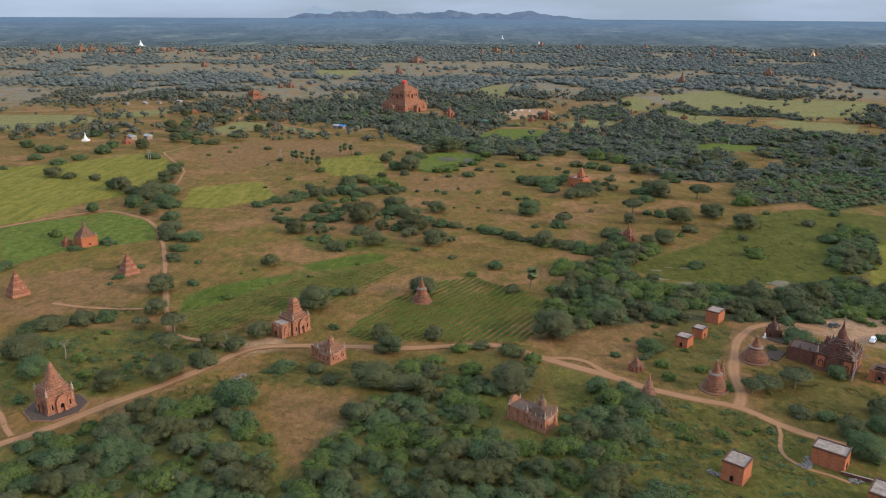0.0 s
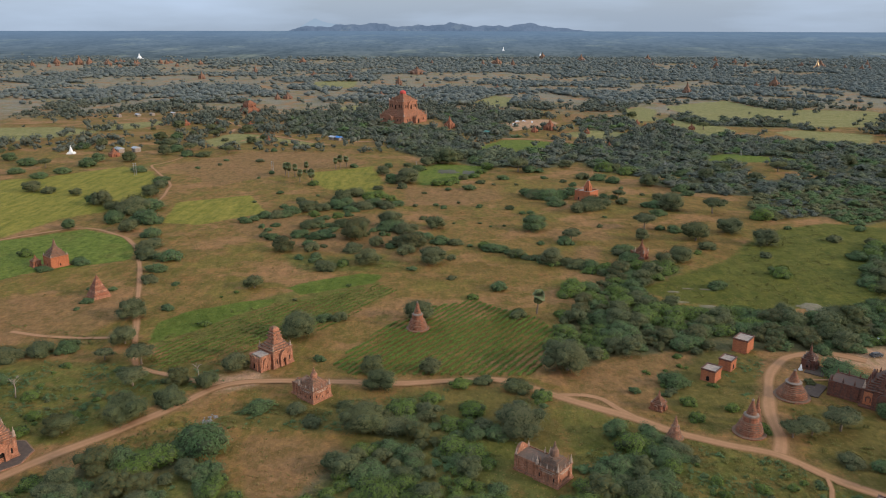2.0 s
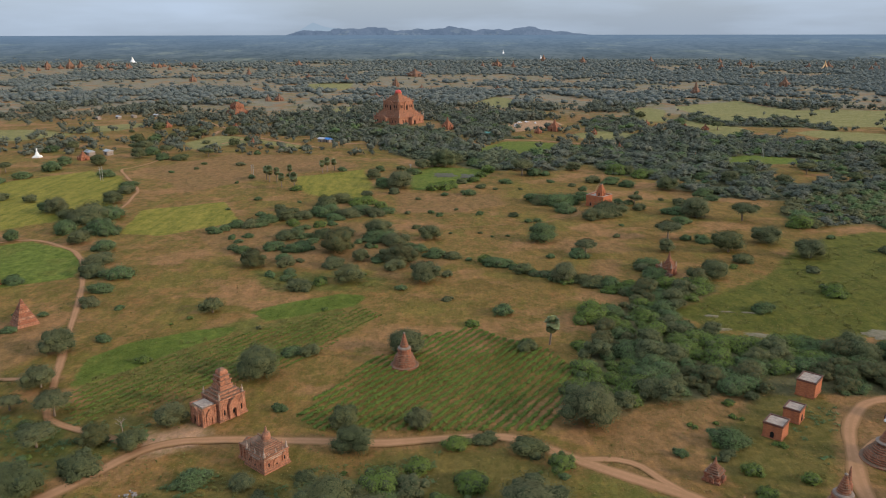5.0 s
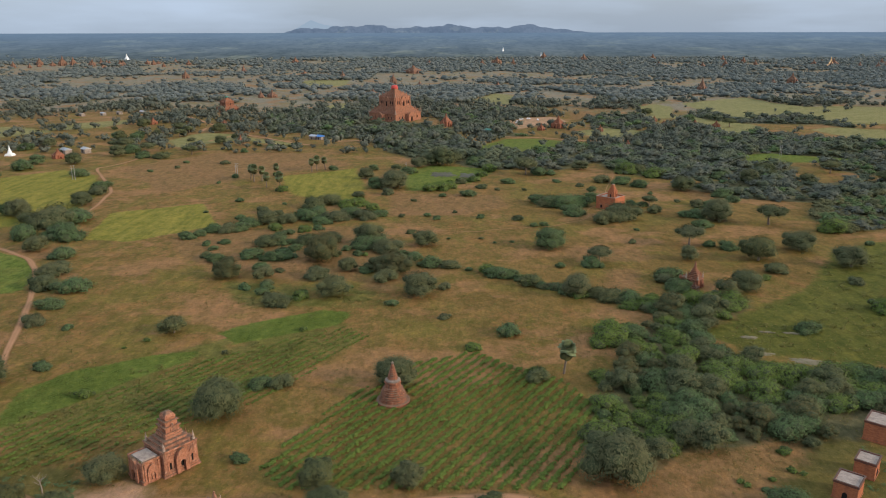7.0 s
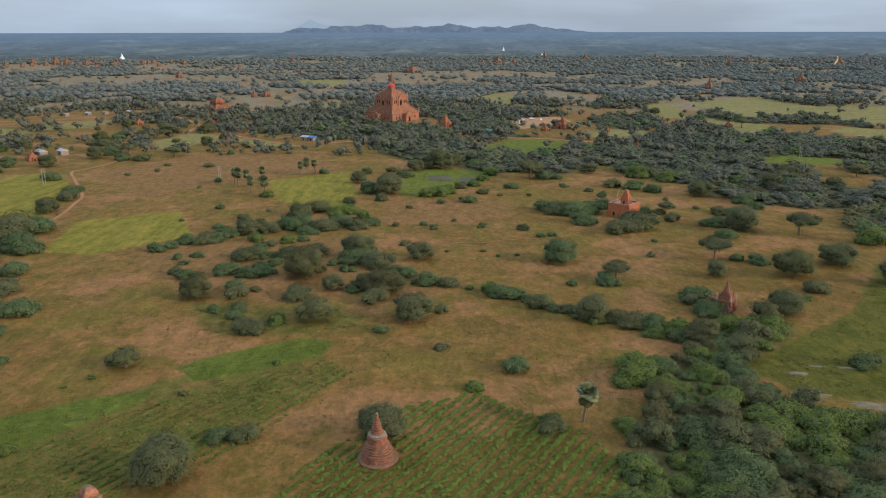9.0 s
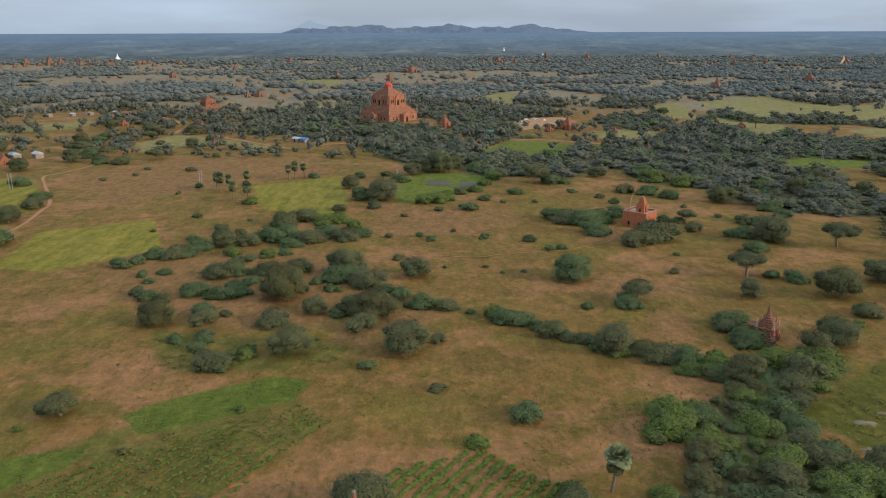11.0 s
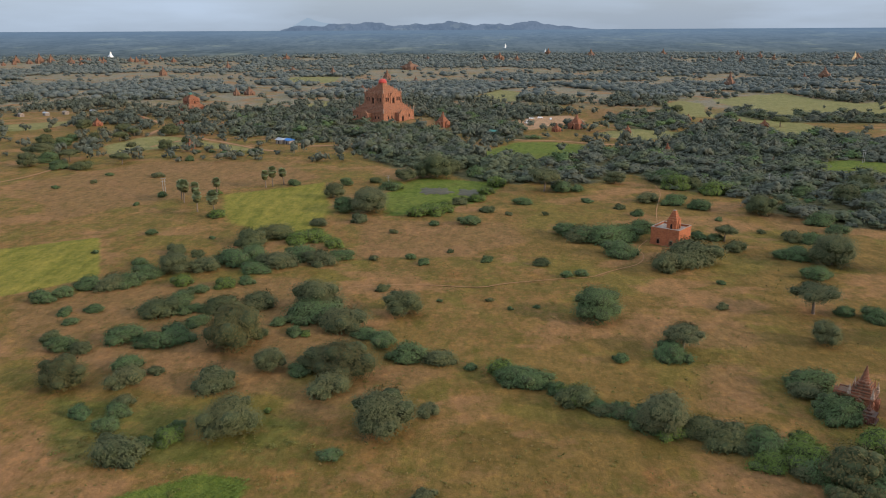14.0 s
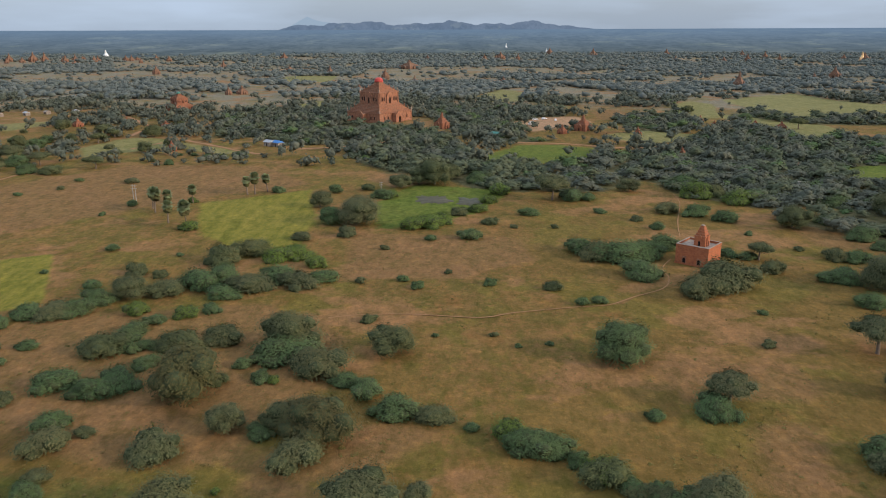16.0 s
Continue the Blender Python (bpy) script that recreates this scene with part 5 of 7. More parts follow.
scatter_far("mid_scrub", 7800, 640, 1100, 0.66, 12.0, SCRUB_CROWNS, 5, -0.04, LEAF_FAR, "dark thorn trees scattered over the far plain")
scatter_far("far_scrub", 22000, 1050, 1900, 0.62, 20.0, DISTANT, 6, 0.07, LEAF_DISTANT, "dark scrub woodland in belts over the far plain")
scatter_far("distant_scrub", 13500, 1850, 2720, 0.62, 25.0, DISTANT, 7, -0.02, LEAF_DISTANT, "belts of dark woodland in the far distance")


ROW_WAY = Vector((12.4, 19.5, 0)).normalized()
ROW_SIDE = Vector((ROW_WAY.y, -ROW_WAY.x, 0))
CROP_PLANTS = [(v, t[:0], q) for v, t, q in (crown_arrays(700 + k, "bush", 2, 22, 0.15) for k in range(6))]


def field_rows(name, poly, apart, along, size, seed, gaps, label):
    """Leafy plants in straight rows over a field."""
    g = random.Random(seed)
    cx, cy = sum(p[0] for p in poly) / len(poly), sum(p[1] for p in poly) / len(poly)
    items = []
    for r in range(-int(60 / apart), int(60 / apart)):
        for k in range(-int(70 / along), int(70 / along)):
            p = Vector((cx, cy, 0)) + ROW_SIDE * (r * apart + g.uniform(-0.14, 0.14) * apart) + ROW_WAY * (k * along + g.uniform(-0.3, 0.3) * along)
            thin = noise.noise((p.x / 13, p.y / 13, seed))
            if inside(poly, p.x, p.y) and free_spot(p.x, p.y, 2) and clear_of_roads(p.x, p.y, 0.5) and g.random() < gaps + thin * 0.6:
                items.append((g.choice(CROP_PLANTS), p.x, p.y, -0.1, size * g.uniform(0.75, 1.25) * (1 + 0.35 * thin), g.uniform(0.75, 1.1) * (0.5 if apart < 2 else 0.62), g.uniform(0, 6.28)))
    stuff(name, items, LEAF_CROP, label, "crop")


field_rows("crop_rows", [(-30.9, 214), (-26.9, 226.6), (-17.4, 245.5), (0.4, 267.5), (15.5, 274.7), (24.1, 265.8), (38.7, 256), (43, 241.5), (47.2, 231.4), (38.9, 220.2), (30, 206.7), (-24.8, 206.6)],
           2.5, 0.36, 1.65, 3, 1.0, "leafy green crop plants in straight rows on brown soil")
field_rows("sparse_rows", [(-97, 222), (-84, 240), (-64, 264), (-24, 294), (-15, 286), (-36, 246), (-60, 224), (-84, 210)], 2.6, 0.55, 1.3, 4, 0.75, "thin green crop rows with weeds between them")
field_rows("bean_field", COVER["lush"][1], 1.1, 0.62, 0.85, 5, 0.95, "dense low green crop")
field_rows("bean_field", COVER["lush"][2], 1.1, 0.62, 0.85, 6, 0.95, "dense low green crop")


def weeds():
    g = random.Random(21)
    arrays = [(v, t[:0], q) for v, t, q in (crown_arrays(720 + k, "low", 1, 26, 0.095) for k in range(6))]
    items, dry, leafy = [], [], []
    grassy = COVER["grass"]
    bare_of = COVER["straw"] + COVER["sand"] + COVER["lush"][:1] + COVER["bare"][5:7]
    for _ in range(15000):
        x, y = g.uniform(-190, 200), 100 + 420 * g.random() ** 1.35
        n = noise.noise((x / 18, y / 18, 9.0)) + 0.5 * noise.noise((x / 5, y / 5, 4.0))
        rich = any(inside(p, x, y) for p in grassy)
        if n < (0.0 if rich else 0.1) or (not rich and g.random() < 0.55) or not clear_of_roads(x, y, 0.5) or not free_spot(x, y, 1):
            continue
        if any(inside(p, x, y) for p in bare_of):
            continue
        d = g.uniform(0.8, 2.4) * (1.4 if rich else 0.7)
        spot = (g.choice(arrays), x, y, -0.02, d, g.uniform(0.35, 0.8), g.uniform(0, 6.28))
        if rich and y < 230 and n > 0.35 and g.random() < 0.3:
            leafy.append((g.choice(MID_CROWNS), x, y, -0.1, d * 1.3, 0.6, g.uniform(0, 6.28)))
        else:
            (items if rich else dry).append(spot)
    stuff("green_weeds", items, LEAF_WEED, "low green weeds and grass tufts", "weeds")
    stuff("dry_tufts", dry, LEAF_WEED, "olive grass tufts on dry ground", "grass")
    stuff("leafy_weeds", leafy, LEAF_BUSH, "knee high leafy green weeds", "weeds")


weeds()


def rough_growth(poly, seed, spacing, low, high, material, label):
    """Knee-high weeds and grass clumps over rough ground."""
    g = random.Random(seed)
    xs, ys = [p[0] for p in poly], [p[1] for p in poly]
    items = []
    for _ in range(int((max(xs) - min(xs)) * (max(ys) - min(ys)) / spacing ** 2)):
        x, y = g.uniform(min(xs), max(xs)), g.uniform(min(ys), max(ys))
        n = noise.noise((x / 9, y / 9, seed)) + 0.6 * noise.noise((x / 3, y / 3, seed + 5))
        if n + g.uniform(-0.2, 0.2) > 0.02 and inside(poly, x, y) and clear_of_roads(x, y, 0.7) and free_spot(x, y, 0.5):
            items.append((g.choice(CLUMPS), x, y, -0.06, g.uniform(low, high), g.uniform(0.4, 0.8), g.uniform(0, 6.28)))
    stuff("rough_weeds", items, material, label, "weeds")


CLUMPS = [(v, t[:0], q) for v, t, q in (crown_arrays(740 + k, "bush", 2, 30, 0.10) for k in range(6))]
TUFTS = [(v, t[:0], q) for v, t, q in (crown_arrays(760 + k, "low", 0, 9, 0.16) for k in range(8))]
for k, (poly, material) in enumerate((
        ([(36, 168), (58, 172), (88, 158), (118, 138), (104, 108), (60, 108), (48, 140)], LEAF_WEED),
        ([(36, 168), (58, 172), (88, 158), (118, 138), (104, 108), (60, 108), (48, 140)], LEAF_BUSH),
        ([(-62, 174), (-46, 190), (-20, 190), (6, 197), (4, 184), (-30, 170)], LEAF_BUSH),
        ([(-62, 174), (-46, 190), (-20, 190), (6, 197), (4, 184), (-30, 170)], LEAF_WEED),
        ([(-130, 165), (-95, 174), (-62, 202), (-66, 210), (-130, 216)], LEAF_BUSH),
        ([(-118, 140), (-100, 150), (-80, 168), (-60, 182), (-52, 160), (-90, 142)], LEAF_WEED),
        ([(92, 190), (101, 206), (108, 220), (98, 224), (88, 206)], LEAF_BUSH),
        ([(97, 172), (102, 188), (124, 178), (146, 160), (124, 146), (100, 158)], LEAF_WEED),
        ([(-160, 250), (-118, 238), (-104, 222), (-66, 212), (-50, 228), (-92, 214)], LEAF_WEED))):
    rough_growth(poly, 300 + k, 1.5, 0.9, 2.4, material, "rough knee high weeds on grassy ground")


def plain_tufts(count, seed):
    """Small grass tufts in drifts over the whole near plain."""
    g = random.Random(seed)
    straw, olive = [], []
    bare_of = COVER["straw"] + COVER["sand"] + COVER["lush"]
    boxes = [(min(q[0] for q in p), max(q[0] for q in p), min(q[1] for q in p), max(q[1] for q in p), p) for p in bare_of]
    while len(straw) + len(olive) < count:
        y = 105 + 390 * g.random() ** 1.2
        x = g.uniform(-1, 1) * (40 + 0.42 * y)
        n = noise.noise((x / 21, y / 21, 3.3)) + 0.7 * noise.noise((x / 6, y / 6, 6.6))
        if n + g.uniform(-0.25, 0.25) < 0.05 or not clear_of_roads(x, y, 0.6):
            continue
        if any(a < x < b and c < y < d and inside(p, x, y) for a, b, c, d, p in boxes):
            continue
        (straw if g.random() < 0.45 else olive).append((g.choice(TUFTS), x, y, -0.06, g.uniform(0.45, 1.1), g.uniform(0.5, 0.9), g.uniform(0, 6.28)))
    stuff("straw_tufts", straw, STRAW_BLADES, "dry straw coloured grass tufts", "grass")
    stuff("olive_tufts", olive, LEAF_WEED, "olive green grass tufts", "grass")


plain_tufts(17000, 77)


def palm(x, y, h, seed, lean=0.0):
    g = random.Random(seed)
    e = thing("palm_tree", x, y, g.uniform(0, 360), label="toddy palm with a stiff round head of fan leaves", category="palm tree", group="palms of the plain")
    v, q = limbs([((0, 0, -0.2), (lean, 0, h * 0.45), 0.34, 0.26), ((lean, 0, h * 0.45), (lean * 1.5, 0, h * 0.82), 0.26, 0.22)], 8)
    new("trunk", mesh_of("trunk", v, None, q, BARK, True)).parent = e
    top = Vector((lean * 1.5, 0, h * 0.80))

    def fans(count, low, high, size):
        vs, qs = [], []
        for k in range(count):
            a, up = g.uniform(0, 6.28), g.uniform(low, high)
            out = Vector((math.cos(a) * math.cos(up), math.sin(a) * math.cos(up), math.sin(up)))
            side = out.cross(Vector((0, 0, 1)) if abs(out.z) < 0.9 else Vector((1, 0, 0))).normalized()
            base = top + out * h * 0.06
            r = h * g.uniform(0.8, 1.2) * size
            o = len(vs)
            fold = Vector((0, 0, r * 0.12))
            vs += [base, base + out * r * 0.6 - side * r * 0.62, base + out * r * 1.1 - side * r * 0.5 - fold, base + out * r * 1.0, base + out * r * 1.35 - fold, base + out * r * 1.1 + side * r * 0.5 - fold, base + out * r * 0.6 + side * r * 0.62]
            qs += [(o, o + 1, o + 2, o + 3), (o, o + 3, o + 5, o + 6), (o + 3, o + 2, o + 4, o + 5)]
        return vs, qs
    v, q = fans(80, -0.5, 1.4, 0.155)
    new("crown", mesh_of("crown", v, None, q, LEAF_PALM)).parent = e
    v, q = fans(40, -1.45, -0.7, 0.18)
    ob = new("dead_leaf_skirt", mesh_of("dead_leaf_skirt", v, None, q, LEAF_OLIVE))
    ob.parent = e
    ob["label"] = "skirt of hanging dead leaves"


for i, (x, y, h) in enumerate([(38.6, 259.8, 9.2), (-108.5, 529, 10), (-112, 536, 9), (-104, 531, 8.5), (-96.7, 510.6, 8.5), (-86.8, 502.5, 10.5), (-98.6, 546.4, 8), (-79.4, 563.8, 8), (-76.5, 566, 9.5), (-72, 571.5, 8)]):
    palm(x, y, h, i, 0.3 if i else 0.6)


# ---- buildings ----
TURN = -40.0
# Near-black colour standing in for the shade inside doorways, windows and niches.
INSIDE_SHADE = plain("painted_interior_shade", (0.012, 0.010, 0.009), (0.018, 0.014, 0.012), 1.0, 2.0)


def from_corner(x, y, dx, dy):
    """The spot dx, dy away along a building's own sides."""
    c, s = math.cos(radians(TURN)), math.sin(radians(TURN))
    return x + dx * c - dy * s, y + dx * s + dy * c


def ringed(r0, r1, z0, z1, n, lip=0.06):
    out = []
    for k in range(n):
        a, b = k / n, (k + 1) / n
        ra, rb = r0 + (r1 - r0) * a, r0 + (r1 - r0) * b
        za, zb = z0 + (z1 - z0) * a, z0 + (z1 - z0) * b
        out += [(ra * (1 + lip), za), (ra * (1 + lip * 0.7), za + (zb - za) * 0.45), (rb, za + (zb - za) * 0.55), (rb, zb)]
    return out


def spirelet(e, x, y, z, h, material, name="corner_stupa"):
    bm = turned([(h * 0.17, 0), (h * 0.17, h * 0.16), (h * 0.12, h * 0.2), (h * 0.14, h * 0.42), (h * 0.08, h * 0.55), (h * 0.035, h * 0.85), (h * 0.01, h)], 8)
    part(name, spun(bm, 0, x, y, z), material, e)


def doorway(e, face, out, width, height, z=0.0, along=0.0):
    """A near-black block for a doorway's inner shade, facing one of the four sides."""
    bm = block(bmesh.new(), along, -out + 0.12, z, z + height - width * 0.4, width, 0.3)
    block(bm, along, -out + 0.121, z + height - width * 0.4 + 0.004, z + height, width, 0.29, width * 0.35, 0.29)
    part("doorway", spun(bm, face), INSIDE_SHADE, e, "arched doorway with its dark inside painted on")


def window_surround(e, face, out, along, z, w, h, material):
    bm = bmesh.new()
    block(bm, along - w / 2 - 0.15, -out - 0.08, z, z + h, 0.3, 0.3)
    block(bm, along + w / 2 + 0.15, -out - 0.08, z, z + h, 0.3, 0.3)
    block(bm, along, -out - 0.09, z + h + 0.003, z + h + 0.7, w + 0.8, 0.34, w * 0.25, 0.3)
    part("window_surround", spun(bm, face), material, e)


def porch(e, face, out, width, top, depth, material, z=0.0):
    ow, oh = width * 0.36, top * 0.52
    bm = arch(width, top, ow, oh, depth, out - 0.02)
    bmesh.ops.translate(bm, vec=(0, 0, z), verts=bm.verts)
    gate = part("porch", spun(bm, face), material, e, "arched brick porch with a flame gable")
    doorway(gate, face, out + 0.14, ow * 0.98, oh, z)


def walls_of(e, wx, wy, h, material, seed, plinth=0.6, cornice=True):
    bm = bmesh.new()
    block(bm, 0, 0, -0.3, plinth * 0.5, wx + 0.9, wy + 0.9)
    block(bm, 0, 0, plinth * 0.5, plinth, wx + 0.55, wy + 0.55, wx + 0.3, wy + 0.3)
    part("plinth", worn(bm, 0.03, seed), material, e)
    body = part("wall", block(bmesh.new(), 0, 0, plinth, h, wx, wy, wx * 0.985, wy * 0.985), material, e)
    for sx in (-1, 1):
        for sy in (-1, 1):
            part("pilaster", block(bmesh.new(), sx * (wx / 2 - 0.35), sy * (wy / 2 - 0.35), plinth, h - 0.2, 0.95, 0.95, 0.9, 0.9), material, body)
    if cornice:
        bm = bmesh.new()
        block(bm, 0, 0, h - 0.25, h, wx + 0.25, wy + 0.25, wx + 0.6, wy + 0.6)
        block(bm, 0, 0, h, h + 0.22, wx + 0.6, wy + 0.6, wx + 0.5, wy + 0.5)
        part("cornice", worn(bm, 0.03, seed + 1), material, e)


def terraces(e, w, z, steps, rise_, inset, material, cap, seed, stupas=0.0):
    """Receding square terraces; returns the last width and height."""
    for k in range(steps):
        w -= inset * 2
        bm = bmesh.new()
        block(bm, 0, 0, z, z + rise_ * 0.72, w, w, w * 0.99, w * 0.99)
        block(bm, 0, 0, z + rise_ * 0.72, z + rise_, w + 0.3, w + 0.3, w + 0.22, w + 0.22)
        level = part("terrace", worn(bm, 0.05, seed + k), material if k % 2 == 0 else cap, e)
        if stupas and k < steps - 2 and k % 2 == 0:
            for sx in (-1, 1):
                for sy in (-1, 1):
                    spirelet(level, sx * (w / 2 + inset * 0.45), sy * (w / 2 + inset * 0.45), z, stupas * (1.0 if k == 0 else 0.7), PALE_PLASTER if k == 0 else material)
        z += rise_
    return w, z


def spire(e, form, w, z, top, material, cap):
    h = top - z
    if form == "cone":
        part("spire", turned(ringed(w * 0.5, w * 0.36, z, z + h * 0.28, 3) + ringed(w * 0.32, w * 0.07, z + h * 0.28, z + h * 0.93, 9, 0.10) + [(w * 0.05, z + h * 0.94), (w * 0.06, z + h * 0.97), (w * 0.02, top)], 20), material, e)
    elif form == "bell":
        part("bell", turned([(w * 0.47, z), (w * 0.47, z + h * 0.06), (w * 0.36, z + h * 0.08), (w * 0.37, z + h * 0.18), (w * 0.355, z + h * 0.32), (w * 0.30, z + h * 0.45), (w * 0.22, z + h * 0.54), (w * 0.14, z + h * 0.58)], 20), material, e)
        part("finial", turned(ringed(w * 0.15, w * 0.04, z + h * 0.57, z + h * 0.93, 6, 0.12) + [(w * 0.05, z + h * 0.95), (w * 0.012, top)], 12), cap, e, "ringed pale finial")
    else:
        steps = ((0.50, 0.0), (0.50, 0.12), (0.42, 0.13), (0.42, 0.32), (0.49, 0.34), (0.49, 0.39), (0.36, 0.40), (0.36, 0.56), (0.42, 0.58), (0.42, 0.63), (0.29, 0.64), (0.32, 0.78), (0.24, 0.92), (0.10, 1.0))
        bm = turned([(w * a, z + h * b) for a, b in steps], square=True)
        part("tower", worn(bm, 0.05, int(w * 10)), material, e)
        for face in (0, 90, 180, 270):
            part("niche", spun(block(bmesh.new(), 0, -w * 0.43, z + h * 0.15, z + h * 0.5, w * 0.3, w * 0.08, w * 0.12, w * 0.05), face), cap, e)


def hall(e, face, start, length, width, h, material, roof, seed):
    """A lower hall that runs out from one side of a temple."""
    bm = block(bmesh.new(), 0, -start - length / 2, -0.3, 0.5, width + 0.6, length + 0.4)
    part("hall_plinth", spun(worn(bm, 0.02, seed), face), material, e)
    side_wall = part("hall_wall", spun(block(bmesh.new(), 0, -start - length / 2 + 0.02, 0.5, h, width, length), face), material, e)
    part("hall_roof", spun(worn(block(bmesh.new(), 0, -start - length / 2, h + 0.004, h + 0.35, width + 0.3, length + 0.15, width - 0.5, length - 0.4), 0.04, seed), face), roof, e, "weathered grey stone roof slab")
    for k in (-1, 1):
        part("parapet", spun(worn(block(bmesh.new(), k * width / 2, -start - length / 2, h, h + 0.55, 0.35, length), 0.05, seed + k), face), material, e)
        for q in range(3):
            part("pilaster", spun(block(bmesh.new(), k * (width / 2 - 0.06), -start - length * (0.15 + 0.35 * q), 0.5, h - 0.1, 0.5, 0.5), face), material, side_wall)


def enrich(e, wx, wy, wall, material, pale, seed, faces=(0, 90, 180, 270)):
    """Plinth mouldings, string courses, gabled niches and parapet spirelets of a brick temple."""
    for k, (z, out) in enumerate(((0.62, 0.34), (0.86, 0.24), (1.06, 0.14))):
        part("plinth_moulding", worn(block(bmesh.new(), 0, 0, z, z + 0.16, wx + out * 2, wy + out * 2, wx + out * 1.6, wy + out * 1.6), 0.02, seed + k), material, e)
    for z in (wall * 0.74, wall * 0.86):
        part("string_course", worn(block(bmesh.new(), 0, 0, z, z + 0.15, wx + 0.22, wy + 0.22, wx + 0.14, wy + 0.14), 0.02, seed + 7), pale, e, "paler projecting brick course")
    for face in faces:
        span_, out = (wx, wy / 2) if face in (0, 180) else (wy, wx / 2)
        for k in (-1, 1):
            bm = arch(span_ * 0.17, wall * 0.62, span_ * 0.07, wall * 0.34, 0.26, out - 0.05)
            bmesh.ops.translate(bm, vec=(k * span_ * 0.33, 0, 1.0), verts=bm.verts)
            niche = part("niche", spun(bm, face), material, e)
            part("niche_shadow", spun(block(bmesh.new(), k * span_ * 0.33, -out - 0.03, 1.05, 1.0 + wall * 0.30, span_ * 0.068, 0.1), face), INSIDE_SHADE, niche)
        for k in (-1, 0, 1):
            x, y = k * span_ * 0.30, -out - 0.02
            c, q = math.cos(radians(face)), math.sin(radians(face))
            spirelet(e, x * c - y * q, x * q + y * c, wall + 0.2, 0.9 if k else 1.2, pale, "parapet_spirelet")


def temple(name, label, x, y, wx, wy, wall, top, material, cap, form="cone", steps=3, rise_=0.8, inset=0.75, porches=(0, 90, 180, 270), porch_w=0.36, stupas=1.8, halls=(), seed=1, turn=TURN, category="temple", flat=False):
    e = thing(name, x, y, turn, label=label, category=category)
    w = min(wx, wy)
    walls_of(e, wx, wy, wall, material, seed)
    for face in porches:
        out = (wy if face in (0, 180) else wx) / 2
        porch(e, face, out, w * porch_w, wall * (0.72 if flat else 0.98), 0.25 if flat else 0.9, material)
        for k in (-1, 1) if not flat else ():
            window_surround(e, face, out, k * w * 0.34, wall * 0.3, w * 0.08, wall * 0.25, material)
    for face, length, width, h in halls:
        out = (wy if face in (0, 180) else wx) / 2
        hall(e, face, out, length, width, h, material, cap, seed)
        porch(e, face, out + length, width * 0.6, h + 0.7, 0.6, material)
    w, z = terraces(e, w, wall + 0.22, steps, rise_, inset, cap, cap, seed, stupas)
    spire(e, form, w, z, top, cap if flat else material, cap)
    return e


def stupa(name, label, x, y, r, h, material, tip=PLASTER, collar=True, seg=24, flare=1.0, tiers=True):
    e = thing(name, x, y, 12, label=label, category="stupa")
    part("base_ring", worn(turned([(r * 1.22, -0.3), (r * 1.22, h * 0.02), (r * 1.12, h * 0.035)], seg), 0.05, int(h * 3)), material, e)
    if tiers:
        part("drum", worn(turned([(r * 1.03, -0.3), (r * 1.03, h * 0.03)] + ringed(r * 0.99, r * 0.90, h * 0.03, h * 0.16, 3, 0.03) + ringed(r * 0.88, r * 0.66, h * 0.16, h * 0.36, 4, 0.06), seg), 0.06, int(h * 7)), material, e)
        part("bell", worn(turned([(r * 0.66, h * 0.35), (r * 0.58, h * 0.37), (r * 0.55, h * 0.46), (r * 0.60, h * 0.475), (r * 0.58, h * 0.51), (r * 0.40, h * 0.56)], seg), 0.03, int(h * 9)), material, e)
    else:
        part("drum", worn(turned([(r * 1.03, -0.3)] + ringed(r, r * 0.84 * flare, 0, h * 0.25, 4, 0.05), seg), 0.04, int(h * 7)), material, e)
        part("bell", worn(turned(ringed(r * 0.76 * flare, r * 0.50, h * 0.25, h * 0.46, 4, 0.06) + [(r * 0.45, h * 0.46), (r * 0.43, h * 0.56)], seg), 0.035, int(h * 9)), material, e)
    if collar:
        part("collar", worn(turned([(r * 0.40, h * 0.50), (r * 0.54, h * 0.515), (r * 0.55, h * 0.545), (r * 0.48, h * 0.56), (r * 0.34, h * 0.575)], seg), 0.03, int(h * 5)), tip, e, "pale worn plaster collar")
    part("cone", turned(ringed(r * 0.38, r * 0.07, h * 0.56, h * 0.95, 8, 0.04), 16), material, e)
    part("finial", turned([(r * 0.09, h * 0.95), (r * 0.11, h * 0.97), (r * 0.02, h)], 8), tip, e)
    return e


def stepped_ruin(x, y, w, h, seed):
    e = thing("brick_pyramid", x, y, TURN, label="ruined brick pyramid of receding terraces on dry ground", category="ruin")
    z, side = -0.2, w
    for k in range(11):
        up = h * (0.15 if k == 0 else 0.083)
        bm = block(bmesh.new(), 0, 0, z, z + up * 0.9, side, side, side * 0.965, side * 0.965)
        block(bm, 0, 0, z + up * 0.9 + 0.003, z + up, side * 0.98, side * 0.98, side * 0.92, side * 0.92)
        part("terrace", worn(bm, 0.09, seed + k), BRICK if k % 3 else BRICK_WORN, e)
        z, side = z + up, side - w * 0.082
    side *= 1.3
    part("top", worn(turned([(side * 0.55, z), (side * 0.5, z + h * 0.08), (side * 0.2, z + h * 0.11)], 8), 0.08, seed), BRICK, e)


